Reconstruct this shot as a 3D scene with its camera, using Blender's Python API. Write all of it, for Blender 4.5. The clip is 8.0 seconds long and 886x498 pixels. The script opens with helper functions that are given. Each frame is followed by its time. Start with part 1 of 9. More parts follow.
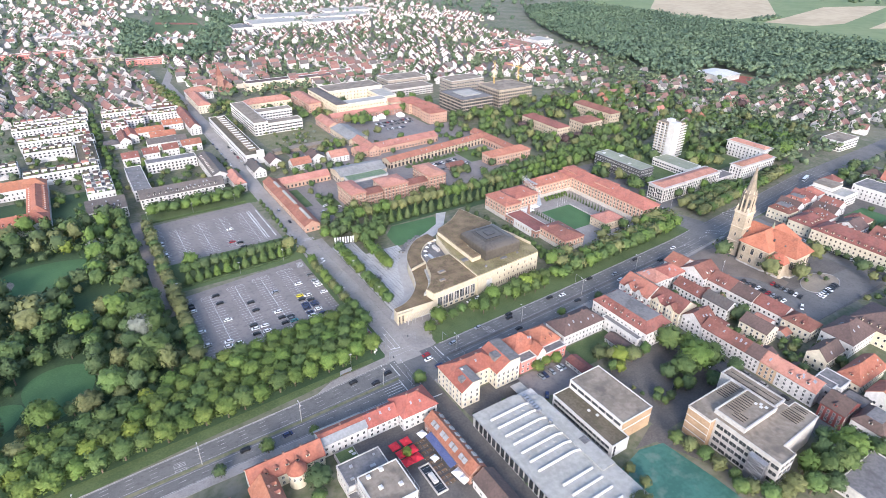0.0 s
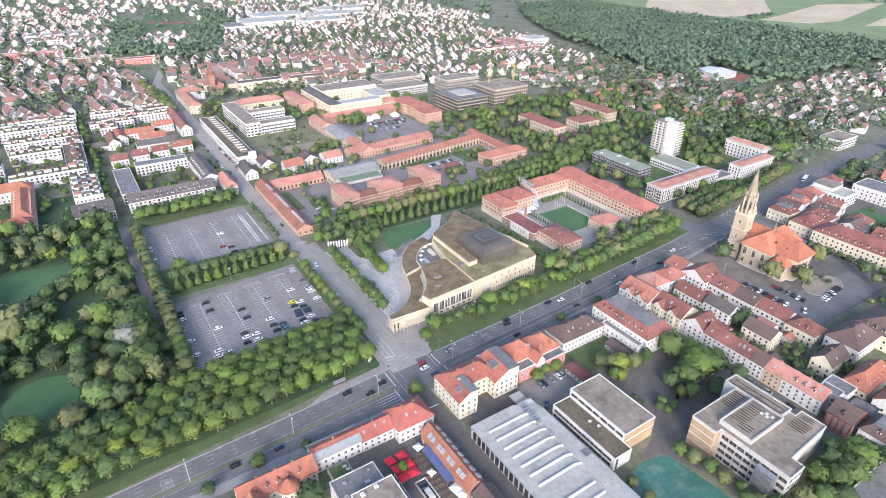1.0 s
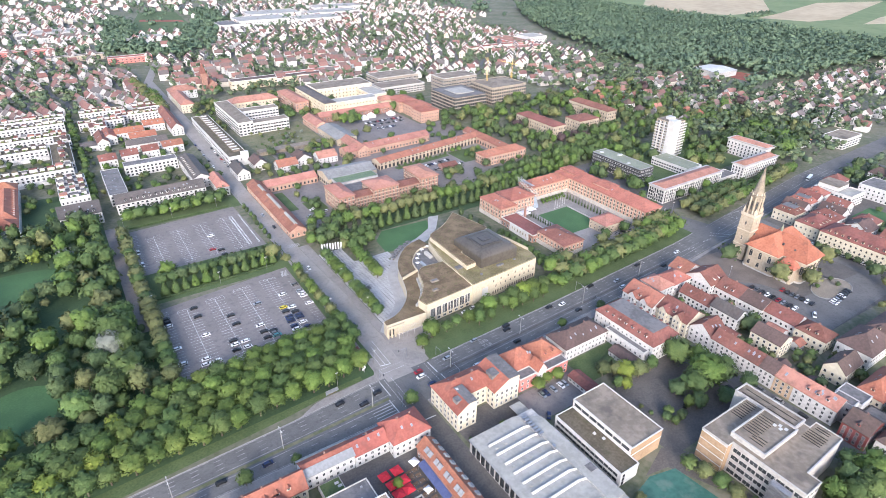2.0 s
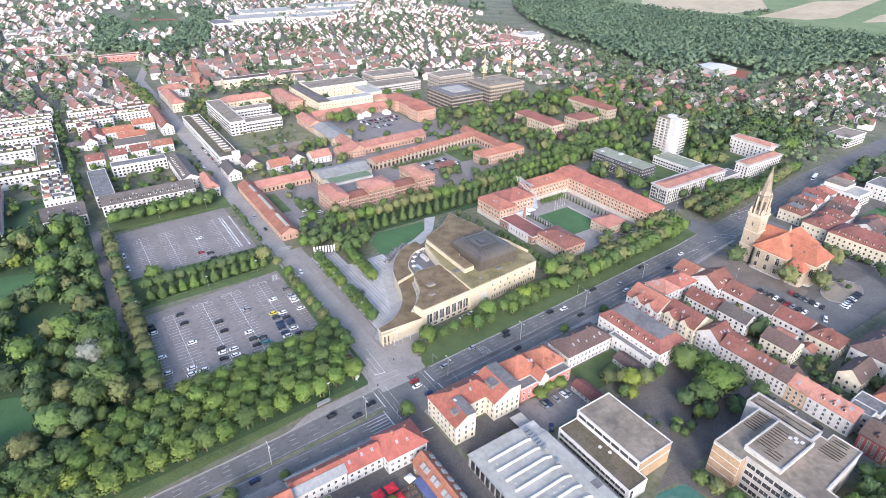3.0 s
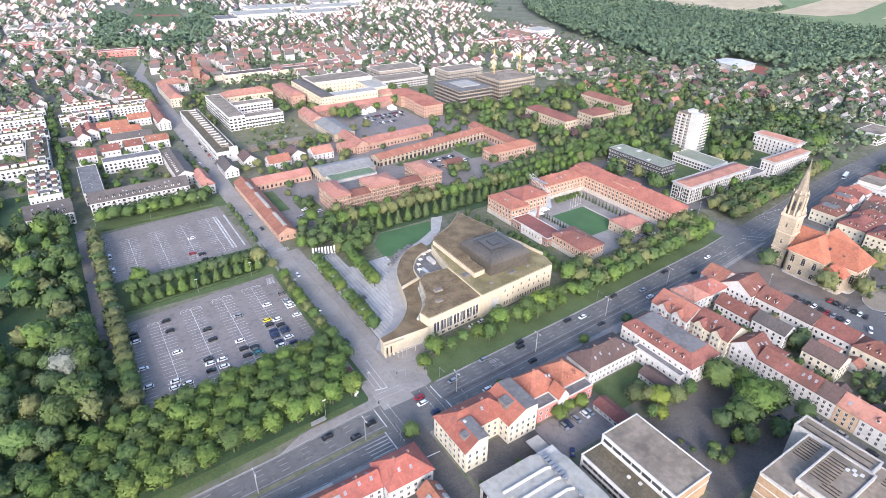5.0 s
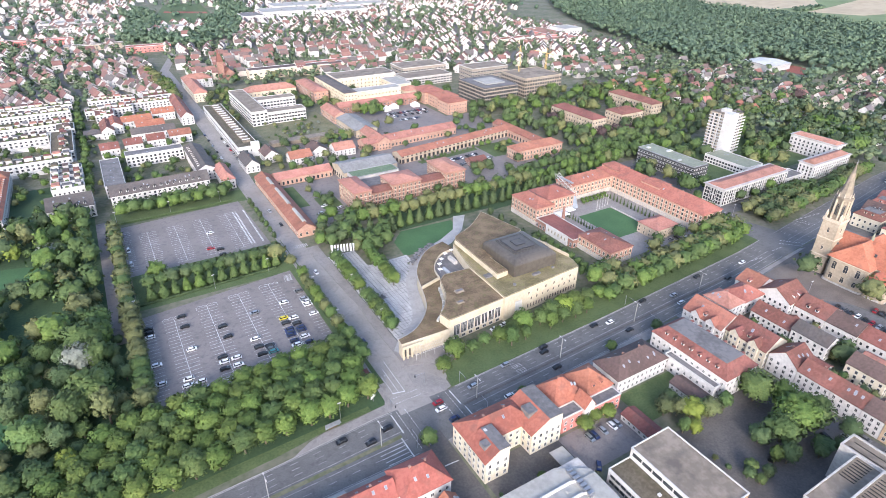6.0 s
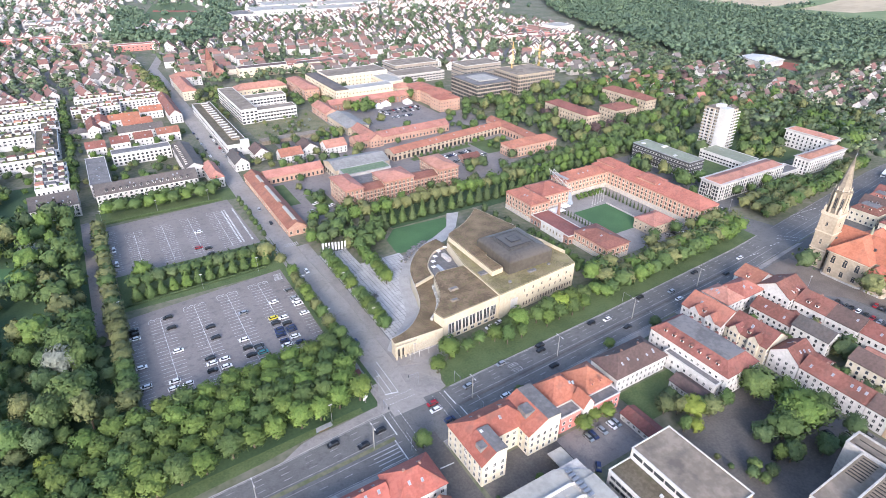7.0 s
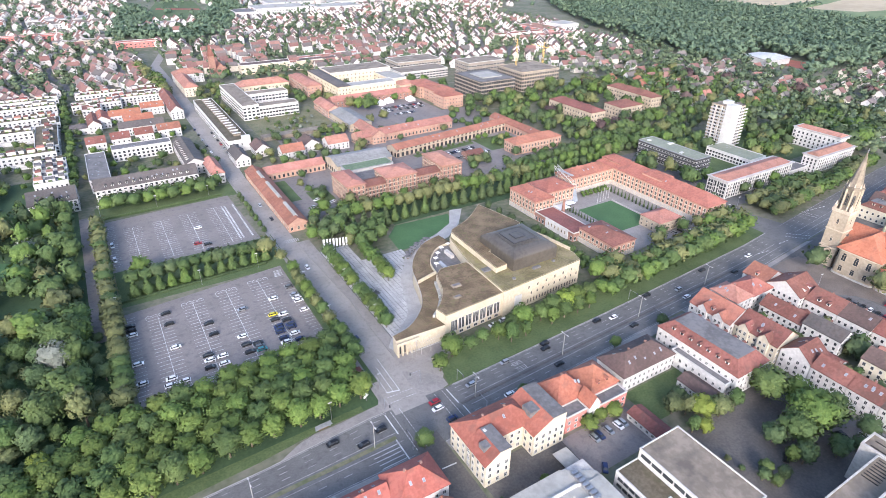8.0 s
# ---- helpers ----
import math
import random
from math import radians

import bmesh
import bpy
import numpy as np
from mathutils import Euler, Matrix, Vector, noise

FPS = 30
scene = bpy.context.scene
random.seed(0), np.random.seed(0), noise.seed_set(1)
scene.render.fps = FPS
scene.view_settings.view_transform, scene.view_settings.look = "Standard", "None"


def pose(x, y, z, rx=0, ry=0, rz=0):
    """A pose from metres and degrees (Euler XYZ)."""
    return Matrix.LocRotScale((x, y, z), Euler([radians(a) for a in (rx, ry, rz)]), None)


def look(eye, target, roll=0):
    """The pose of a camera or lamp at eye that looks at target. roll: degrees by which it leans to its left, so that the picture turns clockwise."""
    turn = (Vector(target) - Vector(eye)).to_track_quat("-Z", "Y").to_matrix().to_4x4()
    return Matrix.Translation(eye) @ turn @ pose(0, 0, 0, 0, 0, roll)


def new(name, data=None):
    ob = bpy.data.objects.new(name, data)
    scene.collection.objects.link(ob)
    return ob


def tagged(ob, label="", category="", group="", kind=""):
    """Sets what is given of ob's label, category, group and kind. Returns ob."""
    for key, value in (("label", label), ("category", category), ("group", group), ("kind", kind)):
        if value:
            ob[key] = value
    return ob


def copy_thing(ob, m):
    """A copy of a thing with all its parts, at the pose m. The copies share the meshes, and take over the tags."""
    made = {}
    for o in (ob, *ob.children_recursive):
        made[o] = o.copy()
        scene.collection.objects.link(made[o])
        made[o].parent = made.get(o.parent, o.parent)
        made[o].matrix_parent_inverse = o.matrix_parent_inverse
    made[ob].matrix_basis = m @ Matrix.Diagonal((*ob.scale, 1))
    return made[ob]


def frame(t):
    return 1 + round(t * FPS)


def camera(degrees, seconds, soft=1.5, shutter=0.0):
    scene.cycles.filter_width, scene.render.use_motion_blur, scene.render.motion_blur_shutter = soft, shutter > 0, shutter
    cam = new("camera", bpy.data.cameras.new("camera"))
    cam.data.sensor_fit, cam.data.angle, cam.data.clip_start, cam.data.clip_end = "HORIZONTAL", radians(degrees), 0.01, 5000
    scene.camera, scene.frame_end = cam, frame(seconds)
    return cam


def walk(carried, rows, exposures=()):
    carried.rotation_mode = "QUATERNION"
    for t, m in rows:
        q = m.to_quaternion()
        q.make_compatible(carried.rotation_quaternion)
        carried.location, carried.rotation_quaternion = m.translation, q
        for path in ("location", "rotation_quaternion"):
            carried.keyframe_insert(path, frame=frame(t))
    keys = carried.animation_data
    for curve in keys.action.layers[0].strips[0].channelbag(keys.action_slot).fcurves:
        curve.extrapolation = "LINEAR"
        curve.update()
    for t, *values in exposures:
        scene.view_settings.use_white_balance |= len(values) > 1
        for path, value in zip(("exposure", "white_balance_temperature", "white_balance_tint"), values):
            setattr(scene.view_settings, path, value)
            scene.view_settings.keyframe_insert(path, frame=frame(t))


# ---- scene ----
cam = camera(75.46, 8.0, soft=0.5)
walk(cam, [
    (0, look((-115.17, -199.72, 192.93), (-20.02, -53.03, 95.82), 0.71)),
    (0.5, look((-113.07, -196.33, 192.91), (-17.81, -49.95, 95.45), 0.63)),
    (1, look((-110.53, -192.22, 192.01), (-14.21, -46.59, 94.47), 0.66)),
    (1.5, look((-107.47, -187.65, 190.12), (-10.58, -42.47, 92.47), 0.68)),
    (3, look((-97.53, -173.29, 183.16), (0.31, -28.77, 85.48), 0.68)),
    (3.5, look((-94.60, -168.56, 180.62), (8.96, -28.02, 83.03), 0.58)),
    (4, look((-91.54, -163.43, 177.62), (10.79, -21.98, 80.06), 0.53)),
    (4.5, look((-88.43, -158.76, 174.83), (8.49, -13.60, 77.19), 0.55)),
    (5, look((-85.78, -154.00, 171.81), (10.29, -8.31, 74.12), 0.59)),
    (5.2, look((-85.05, -152.29, 170.68), (7.43, -4.30, 72.97), 0.58)),
    (6.5, look((-79.96, -143.97, 164.45), (9.84, 5.60, 66.66), 0.48)),
    (7, look((-79.10, -142.42, 162.25), (12.73, 5.95, 64.51), 0.42)),
    (7.5, look((-78.33, -141.06, 160.06), (13.17, 7.57, 62.40), 0.44)),
    (8, look((-77.30, -139.31, 157.92), (13.78, 9.56, 60.23), 0.48)),
], exposures=[(0.0, 1.48, 6000, 13.5), (8.0, 1.50, 6000, 14.5)])

# ---- light ----
SUN_EL, SUN_AZ = radians(25), radians(214)   # azimuth clockwise from +y
world = bpy.data.worlds.new("sky")
scene.world = world
world.use_nodes = True
wn = world.node_tree.nodes
sky = wn.new("ShaderNodeTexSky")
sky.sky_type = "NISHITA"
sky.sun_disc = False
sky.sun_elevation, sky.sun_rotation = SUN_EL, SUN_AZ
sky.air_density, sky.dust_density, sky.ozone_density = 1.0, 2.4, 1.4
wn["Background"].inputs["Strength"].default_value = 0.15
world.node_tree.links.new(sky.outputs[0], wn["Background"].inputs["Color"])
sun_data = bpy.data.lights.new("sun", "SUN")
sun_data.energy, sun_data.angle, sun_data.color = 1.25, radians(18), (1.0, 0.94, 0.88)
sun = new("sun", sun_data)
to_sun = Vector((math.sin(SUN_AZ) * math.cos(SUN_EL), math.cos(SUN_AZ) * math.cos(SUN_EL), math.sin(SUN_EL)))
sun.matrix_world = look(tuple(to_sun * 500), (0, 0, 0))


# ---- materials ----
def surface(name, a, b, rough=0.85, fine=1.5, broad=0.08, bump=0.15, metal=0.0, per_object=0.0, per_island=0.0, c=None, wear=0.25, relief=0.1):
    """Two base colours mixed by noise at two real-world scales, with fine relief."""
    m = bpy.data.materials.new(name)
    m.use_nodes = True
    n, l = m.node_tree.nodes, m.node_tree.links
    p = n["Principled BSDF"]
    p.inputs["Roughness"].default_value = rough
    p.inputs["Metallic"].default_value = metal
    geo = n.new("ShaderNodeNewGeometry")
    n1, n2 = n.new("ShaderNodeTexNoise"), n.new("ShaderNodeTexNoise")
    for t, s, d in ((n1, fine, 4.0), (n2, broad, 3.0)):
        t.inputs["Scale"].default_value, t.inputs["Detail"].default_value = s, d
        l.new(geo.outputs["Position"], t.inputs["Vector"])
    add = n.new("ShaderNodeMath")
    add.operation = "ADD"
    l.new(n1.outputs["Fac"], add.inputs[0])
    l.new(n2.outputs["Fac"], add.inputs[1])
    rng = n.new("ShaderNodeMapRange")
    rng.inputs["From Min"].default_value, rng.inputs["From Max"].default_value = 0.82, 1.18
    l.new(add.outputs[0], rng.inputs["Value"])
    mix = n.new("ShaderNodeMix")
    mix.data_type = "RGBA"
    mix.inputs[6].default_value, mix.inputs[7].default_value = (*a, 1), (*b, 1)
    l.new(rng.outputs[0], mix.inputs["Factor"])
    out = mix.outputs[2]
    if c:
        ramp = n.new("ShaderNodeMapRange")
        ramp.inputs["From Min"].default_value, ramp.inputs["From Max"].default_value = 0.52, 0.68
        ramp.inputs["To Max"].default_value = wear
        n3 = n.new("ShaderNodeTexNoise")
        n3.inputs["Scale"].default_value, n3.inputs["Detail"].default_value = fine * 0.27, 5.0
        l.new(geo.outputs["Position"], n3.inputs["Vector"])
        l.new(n3.outputs["Fac"], ramp.inputs["Value"])
        mx = n.new("ShaderNodeMix")
        mx.data_type = "RGBA"
        mx.inputs[7].default_value = (*c, 1)
        l.new(ramp.outputs[0], mx.inputs["Factor"])
        l.new(out, mx.inputs[6])
        out = mx.outputs[2]
    for amount, source in ((per_object, "object"), (per_island, "island")):
        if amount:
            if source == "object":
                info = n.new("ShaderNodeObjectInfo").outputs["Random"]
            else:
                info = geo.outputs["Random Per Island"]
            hsv = n.new("ShaderNodeHueSaturation")
            val, hue = n.new("ShaderNodeMapRange"), n.new("ShaderNodeMapRange")
            val.inputs["To Min"].default_value, val.inputs["To Max"].default_value = 1 - amount, 1 + amount
            hue.inputs["To Min"].default_value, hue.inputs["To Max"].default_value = 0.5 + amount * 0.06, 0.5 - amount * 0.06
            l.new(info, val.inputs["Value"])
            frac = n.new("ShaderNodeMath")
            frac.operation = "MULTIPLY"
            frac.inputs[1].default_value = 7.31
            fr = n.new("ShaderNodeMath")
            fr.operation = "FRACT"
            l.new(info, frac.inputs[0])
            l.new(frac.outputs[0], fr.inputs[0])
            l.new(fr.outputs[0], hue.inputs["Value"])
            l.new(val.outputs[0], hsv.inputs["Value"])
            l.new(hue.outputs[0], hsv.inputs["Hue"])
            l.new(out, hsv.inputs["Color"])
            out = hsv.outputs["Color"]
    l.new(out, p.inputs["Base Color"])
    if bump:
        bp = n.new("ShaderNodeBump")
        bp.inputs["Strength"].default_value, bp.inputs["Distance"].default_value = bump, relief
        l.new(n1.outputs["Fac"], bp.inputs["Height"])
        l.new(bp.outputs[0], p.inputs["Normal"])
    return m


def tiled(name, a, b, per_object=0.12, c=(0.10, 0.07, 0.06), courses=3.0):
    """Clay roof tiles: courses across the slope as relief, weathered in patches."""
    m = surface(name, a, b, 0.9, 0.9, 0.11, 0.0, per_object=per_object, c=c, wear=0.35)
    n, l = m.node_tree.nodes, m.node_tree.links
    geo = n.new("ShaderNodeNewGeometry")
    sep = n.new("ShaderNodeSeparateXYZ")
    l.new(geo.outputs["Position"], sep.inputs[0])
    mul = n.new("ShaderNodeMath")
    mul.operation, mul.inputs[1].default_value = "MULTIPLY", courses * 2
    saw = n.new("ShaderNodeMath")
    saw.operation = "FRACT"
    l.new(sep.outputs["Z"], mul.inputs[0])
    l.new(mul.outputs[0], saw.inputs[0])
    bp = n.new("ShaderNodeBump")
    bp.inputs["Strength"].default_value, bp.inputs["Distance"].default_value = 0.5, 0.08
    l.new(saw.outputs[0], bp.inputs["Height"])
    l.new(bp.outputs[0], n["Principled BSDF"].inputs["Normal"])
    return m


M = {}
M["ground"] = surface("ground", (0.088, 0.104, 0.056), (0.160, 0.155, 0.108), 0.95, 0.35, 0.02, 0.1, c=(0.22, 0.20, 0.17), wear=0.6)
M["dark_gravel"] = surface("dark_gravel", (0.130, 0.108, 0.092), (0.190, 0.160, 0.138), 0.95, 2.5, 0.12, 0.2)
M["grass"] = surface("grass", (0.058, 0.092, 0.032), (0.092, 0.130, 0.050), 0.95, 1.2, 0.09, 0.2, c=(0.11, 0.13, 0.05), wear=0.3)
M["meadow"] = surface("meadow", (0.046, 0.108, 0.042), (0.064, 0.142, 0.054), 0.95, 1.2, 0.06, 0.2)
# lawn under trees: their shade is put into this darker green
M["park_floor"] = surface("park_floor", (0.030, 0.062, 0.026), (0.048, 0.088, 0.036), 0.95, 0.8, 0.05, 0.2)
M["street_asphalt"] = surface("street_asphalt", (0.248, 0.228, 0.210), (0.308, 0.285, 0.264), 0.9, 1.6, 0.08, 0.1, c=(0.18, 0.166, 0.155), wear=0.5)
M["asphalt"] = surface("asphalt", (0.118, 0.115, 0.111), (0.154, 0.149, 0.144), 0.9, 1.8, 0.10, 0.1, c=(0.080, 0.077, 0.074), wear=0.5)
M["lot_asphalt"] = surface("lot_asphalt", (0.180, 0.160, 0.150), (0.224, 0.201, 0.188), 0.9, 1.4, 0.06, 0.1, c=(0.095, 0.09, 0.10), wear=0.5)
M["yard"] = surface("yard", (0.092, 0.085, 0.080), (0.132, 0.120, 0.110), 0.9, 1.1, 0.1, 0.1, c=(0.06, 0.06, 0.06), wear=0.4)
M["paving"] = surface("paving", (0.215, 0.200, 0.190), (0.285, 0.265, 0.250), 0.9, 2.0, 0.12, 0.1, c=(0.16, 0.15, 0.145), wear=0.4)
M["slab"] = surface("slab", (0.30, 0.292, 0.282), (0.39, 0.38, 0.365), 0.85, 2.0, 0.2, 0.1, per_object=0.12)
M["plaza_slab"] = surface("plaza_slab", (0.37, 0.365, 0.36), (0.48, 0.472, 0.462), 0.85, 1.2, 0.12, 0.1, per_object=0.1, c=(0.27, 0.262, 0.255), wear=0.6)
M["joint"] = surface("joint", (0.10, 0.10, 0.10), (0.14, 0.14, 0.135), 0.9, 2.0, 0.2, 0.1)
M["kerb"] = surface("kerb", (0.26, 0.25, 0.24), (0.36, 0.35, 0.33), 0.9, 2.0, 0.2, 0.1)
M["marking"] = surface("marking", (0.46, 0.46, 0.45), (0.66, 0.655, 0.645), 0.8, 1.2, 0.2, 0.0, c=(0.20, 0.195, 0.19), wear=0.7)
M["road_line"] = surface("road_line", (0.27, 0.265, 0.26), (0.46, 0.45, 0.44), 0.85, 0.9, 0.12, 0.0, c=(0.16, 0.155, 0.15), wear=0.8)
M["scrub"] = surface("scrub", (0.120, 0.125, 0.065), (0.190, 0.180, 0.110), 0.95, 0.7, 0.08, 0.2, c=(0.09, 0.12, 0.05), wear=0.6)
M["gravel"] = surface("gravel", (0.19, 0.165, 0.13), (0.28, 0.24, 0.19), 0.95, 2.5, 0.12, 0.2)
M["court"] = surface("court", (0.030, 0.105, 0.082), (0.050, 0.145, 0.115), 0.85, 0.5, 0.08, 0.05, c=(0.17, 0.21, 0.18), wear=0.55)
M["red_court"] = surface("red_court", (0.22, 0.07, 0.05), (0.28, 0.09, 0.06), 0.9, 1.0, 0.1, 0.05)
M["field_straw"] = surface("field_straw", (0.36, 0.29, 0.19), (0.44, 0.36, 0.24), 0.95, 0.05, 0.01, 0.0)
M["field_green"] = surface("field_green", (0.12, 0.17, 0.07), (0.16, 0.20, 0.09), 0.95, 0.05, 0.01, 0.0)
for key, a, b in (("red", (0.246, 0.096, 0.068), (0.330, 0.136, 0.098)), ("orange", (0.268, 0.100, 0.062), (0.352, 0.142, 0.092)), ("church", (0.315, 0.112, 0.066), (0.41, 0.155, 0.094)), ("scarlet", (0.248, 0.080, 0.058), (0.325, 0.112, 0.082)),
                  ("brown", (0.080, 0.056, 0.050), (0.124, 0.082, 0.072)), ("dark", (0.080, 0.072, 0.070), (0.118, 0.104, 0.098)),
                  ("pink", (0.310, 0.145, 0.108), (0.405, 0.198, 0.150)), ("wine", (0.152, 0.060, 0.048), (0.226, 0.092, 0.074))):
    M["roof_" + key] = tiled("roof_" + key, a, b)
M["roof_zinc"] = surface("roof_zinc", (0.190, 0.188, 0.182), (0.262, 0.258, 0.250), 0.85, 0.7, 0.08, 0.05, c=(0.16, 0.15, 0.145), wear=0.5)
M["flat_grey"] = surface("flat_grey", (0.178, 0.146, 0.112), (0.262, 0.218, 0.171), 0.9, 0.5, 0.07, 0.1, c=(0.11, 0.092, 0.075), wear=0.8)
M["flat_dark"] = surface("flat_dark", (0.12, 0.115, 0.115), (0.18, 0.17, 0.168), 0.9, 0.7, 0.10, 0.1, c=(0.08, 0.075, 0.07), wear=0.5)
M["flat_light"] = surface("flat_light", (0.275, 0.268, 0.240), (0.360, 0.350, 0.318), 0.8, 0.5, 0.09, 0.05, c=(0.33, 0.32, 0.31), wear=0.5)
M["sedum"] = surface("sedum", (0.092, 0.064, 0.036), (0.210, 0.148, 0.086), 0.95, 1.9, 0.16, 0.5, c=(0.120, 0.112, 0.042), wear=0.6)
M["sedum_pale"] = surface("sedum_pale", (0.130, 0.108, 0.050), (0.260, 0.215, 0.120), 0.95, 1.7, 0.13, 0.5, c=(0.21, 0.190, 0.075), wear=0.8)
M["moss"] = surface("moss", (0.085, 0.070, 0.045), (0.135, 0.110, 0.075), 0.95, 0.9, 0.12, 0.3, c=(0.06, 0.06, 0.03), wear=0.7)
M["green_roof"] = surface("green_roof", (0.115, 0.165, 0.095), (0.17, 0.22, 0.135), 0.9, 0.8, 0.1, 0.2)
M["copper"] = surface("copper", (0.185, 0.20, 0.145), (0.245, 0.26, 0.19), 0.7, 0.6, 0.1, 0.05)
M["zinc"] = surface("zinc", (0.245, 0.25, 0.255), (0.325, 0.33, 0.336), 0.6, 0.8, 0.1, 0.05, metal=0.2)
M["steel"] = surface("steel", (0.30, 0.30, 0.31), (0.42, 0.42, 0.43), 0.45, 2.0, 0.2, 0.02, metal=0.7)
M["dark_steel"] = surface("dark_steel", (0.055, 0.055, 0.06), (0.09, 0.09, 0.095), 0.5, 1.0, 0.1, 0.02, metal=0.3)
M["slate_metal"] = surface("slate_metal", (0.066, 0.058, 0.050), (0.098, 0.086, 0.074), 0.5, 0.6, 0.08, 0.05)
for key, a, b in (("white", (0.475, 0.462, 0.446), (0.60, 0.584, 0.565)), ("cream", (0.50, 0.450, 0.345), (0.60, 0.548, 0.430)), ("hall", (0.445, 0.385, 0.284), (0.535, 0.470, 0.352)), ("sand", (0.335, 0.276, 0.205), (0.440, 0.370, 0.282)), ("brown_concrete", (0.235, 0.200, 0.168), (0.315, 0.272, 0.232)),
                  ("yellow", (0.53, 0.452, 0.325), (0.63, 0.545, 0.405)), ("brick", (0.24, 0.130, 0.100), (0.33, 0.190, 0.148)), ("orange_brick", (0.345, 0.205, 0.155), (0.435, 0.275, 0.210)), ("barrack_brick", (0.355, 0.190, 0.142), (0.445, 0.256, 0.194)), ("pink", (0.46, 0.17, 0.145), (0.56, 0.23, 0.195)),
                  ("grey", (0.38, 0.37, 0.36), (0.50, 0.49, 0.47)), ("ochre", (0.44, 0.31, 0.20), (0.54, 0.40, 0.27)), ("concrete", (0.36, 0.34, 0.32), (0.48, 0.46, 0.43)),
                  ("tan_panel", (0.30, 0.205, 0.125), (0.40, 0.28, 0.18)), ("wine", (0.20, 0.05, 0.045), (0.26, 0.075, 0.065))):
    M["wall_" + key] = surface("wall_" + key, a, b, 0.9, 0.9, 0.12, 0.1, c=tuple(v * 0.72 for v in a), wear=0.35)
M["wall_weathered"] = surface("wall_weathered", (0.198, 0.165, 0.124), (0.282, 0.238, 0.182), 0.9, 0.9, 0.16, 0.2, c=(0.13, 0.115, 0.088), wear=0.6)
M["stone_trim"] = surface("stone_trim", (0.46, 0.385, 0.295), (0.58, 0.495, 0.385), 0.9, 1.5, 0.1, 0.1)
M["trim_white"] = surface("trim_white", (0.455, 0.445, 0.425), (0.555, 0.545, 0.525), 0.7, 2.0, 0.2, 0.05)
M["timber"] = surface("timber", (0.16, 0.10, 0.06), (0.24, 0.16, 0.10), 0.85, 3.0, 0.3, 0.1)
M["bark"] = surface("bark", (0.09, 0.07, 0.05), (0.15, 0.12, 0.09), 0.95, 3.0, 0.4, 0.3)
M["rubber"] = surface("rubber", (0.012, 0.012, 0.012), (0.025, 0.025, 0.025), 0.9, 5.0, 0.5, 0.05)
M["parasol_red"] = surface("parasol_red", (0.52, 0.02, 0.03), (0.62, 0.03, 0.05), 0.8, 2.0, 0.3, 0.05)
M["parasol_white"] = surface("parasol_white", (0.72, 0.71, 0.70), (0.80, 0.79, 0.78), 0.8, 2.0, 0.3, 0.05)
M["awning_blue"] = surface("awning_blue", (0.06, 0.08, 0.18), (0.09, 0.11, 0.23), 0.8, 2.0, 0.3, 0.05)
M["crane"] = surface("crane", (0.55, 0.36, 0.10), (0.65, 0.44, 0.15), 0.6, 1.0, 0.2, 0.02)
M["glass"] = surface("glass", (0.030, 0.034, 0.038), (0.055, 0.060, 0.066), 0.12, 0.6, 0.1, 0.0, per_object=0.3)
# near-black that paints the shade inside the school's roof slots
M["louvre_black"] = surface("louvre_black", (0.02, 0.02, 0.02), (0.035, 0.033, 0.03), 0.9, 1.0, 0.1, 0.0)
M["roof_glass"] = surface("roof_glass", (0.22, 0.25, 0.28), (0.32, 0.35, 0.38), 0.2, 0.6, 0.1, 0.0)
LEAF = {}
for key, a, b in (("linden", (0.060, 0.104, 0.018), (0.098, 0.150, 0.028)), ("maple", (0.048, 0.088, 0.022), (0.080, 0.128, 0.034)), ("yellow", (0.130, 0.185, 0.024), (0.180, 0.240, 0.036)),
                  ("olive", (0.076, 0.096, 0.034), (0.118, 0.138, 0.050)), ("deep", (0.041, 0.075, 0.026), (0.068, 0.110, 0.040)), ("copper", (0.050, 0.032, 0.034), (0.080, 0.050, 0.048)), ("silver", (0.125, 0.150, 0.120), (0.18, 0.205, 0.165))):
    a, b = (tuple(k * v * .985 + .015 * (.3 * q[0] + .6 * q[1] + .1 * q[2]) for k, v in zip((1.18, 1.11, 1.10), q)) for q in (a, b))
    LEAF[key] = surface("leaf_" + key, a, b, 0.8, 1.3, 0.09, 0.6, per_object=0.2, per_island=0.10, relief=0.5)
    bs = LEAF[key].node_tree.nodes["Principled BSDF"]
    bs.inputs["Subsurface Weight"].default_value = 0.0
CAR = {}
for key, col, met in (("white", (0.72, 0.72, 0.72), 0.0), ("dark", (0.018, 0.019, 0.022), 0.3), ("blue", (0.022, 0.035, 0.095), 0.3), ("silver", (0.42, 0.43, 0.44), 0.7), ("red", (0.32, 0.02, 0.03), 0.2),
                      ("teal", (0.05, 0.22, 0.23), 0.3), ("yellow", (0.62, 0.52, 0.03), 0.0), ("grey", (0.16, 0.165, 0.17), 0.5)):
    CAR[key] = surface("paint_" + key, col, tuple(v * 1.08 for v in col), 0.3, 1.0, 0.2, 0.0, metal=met)


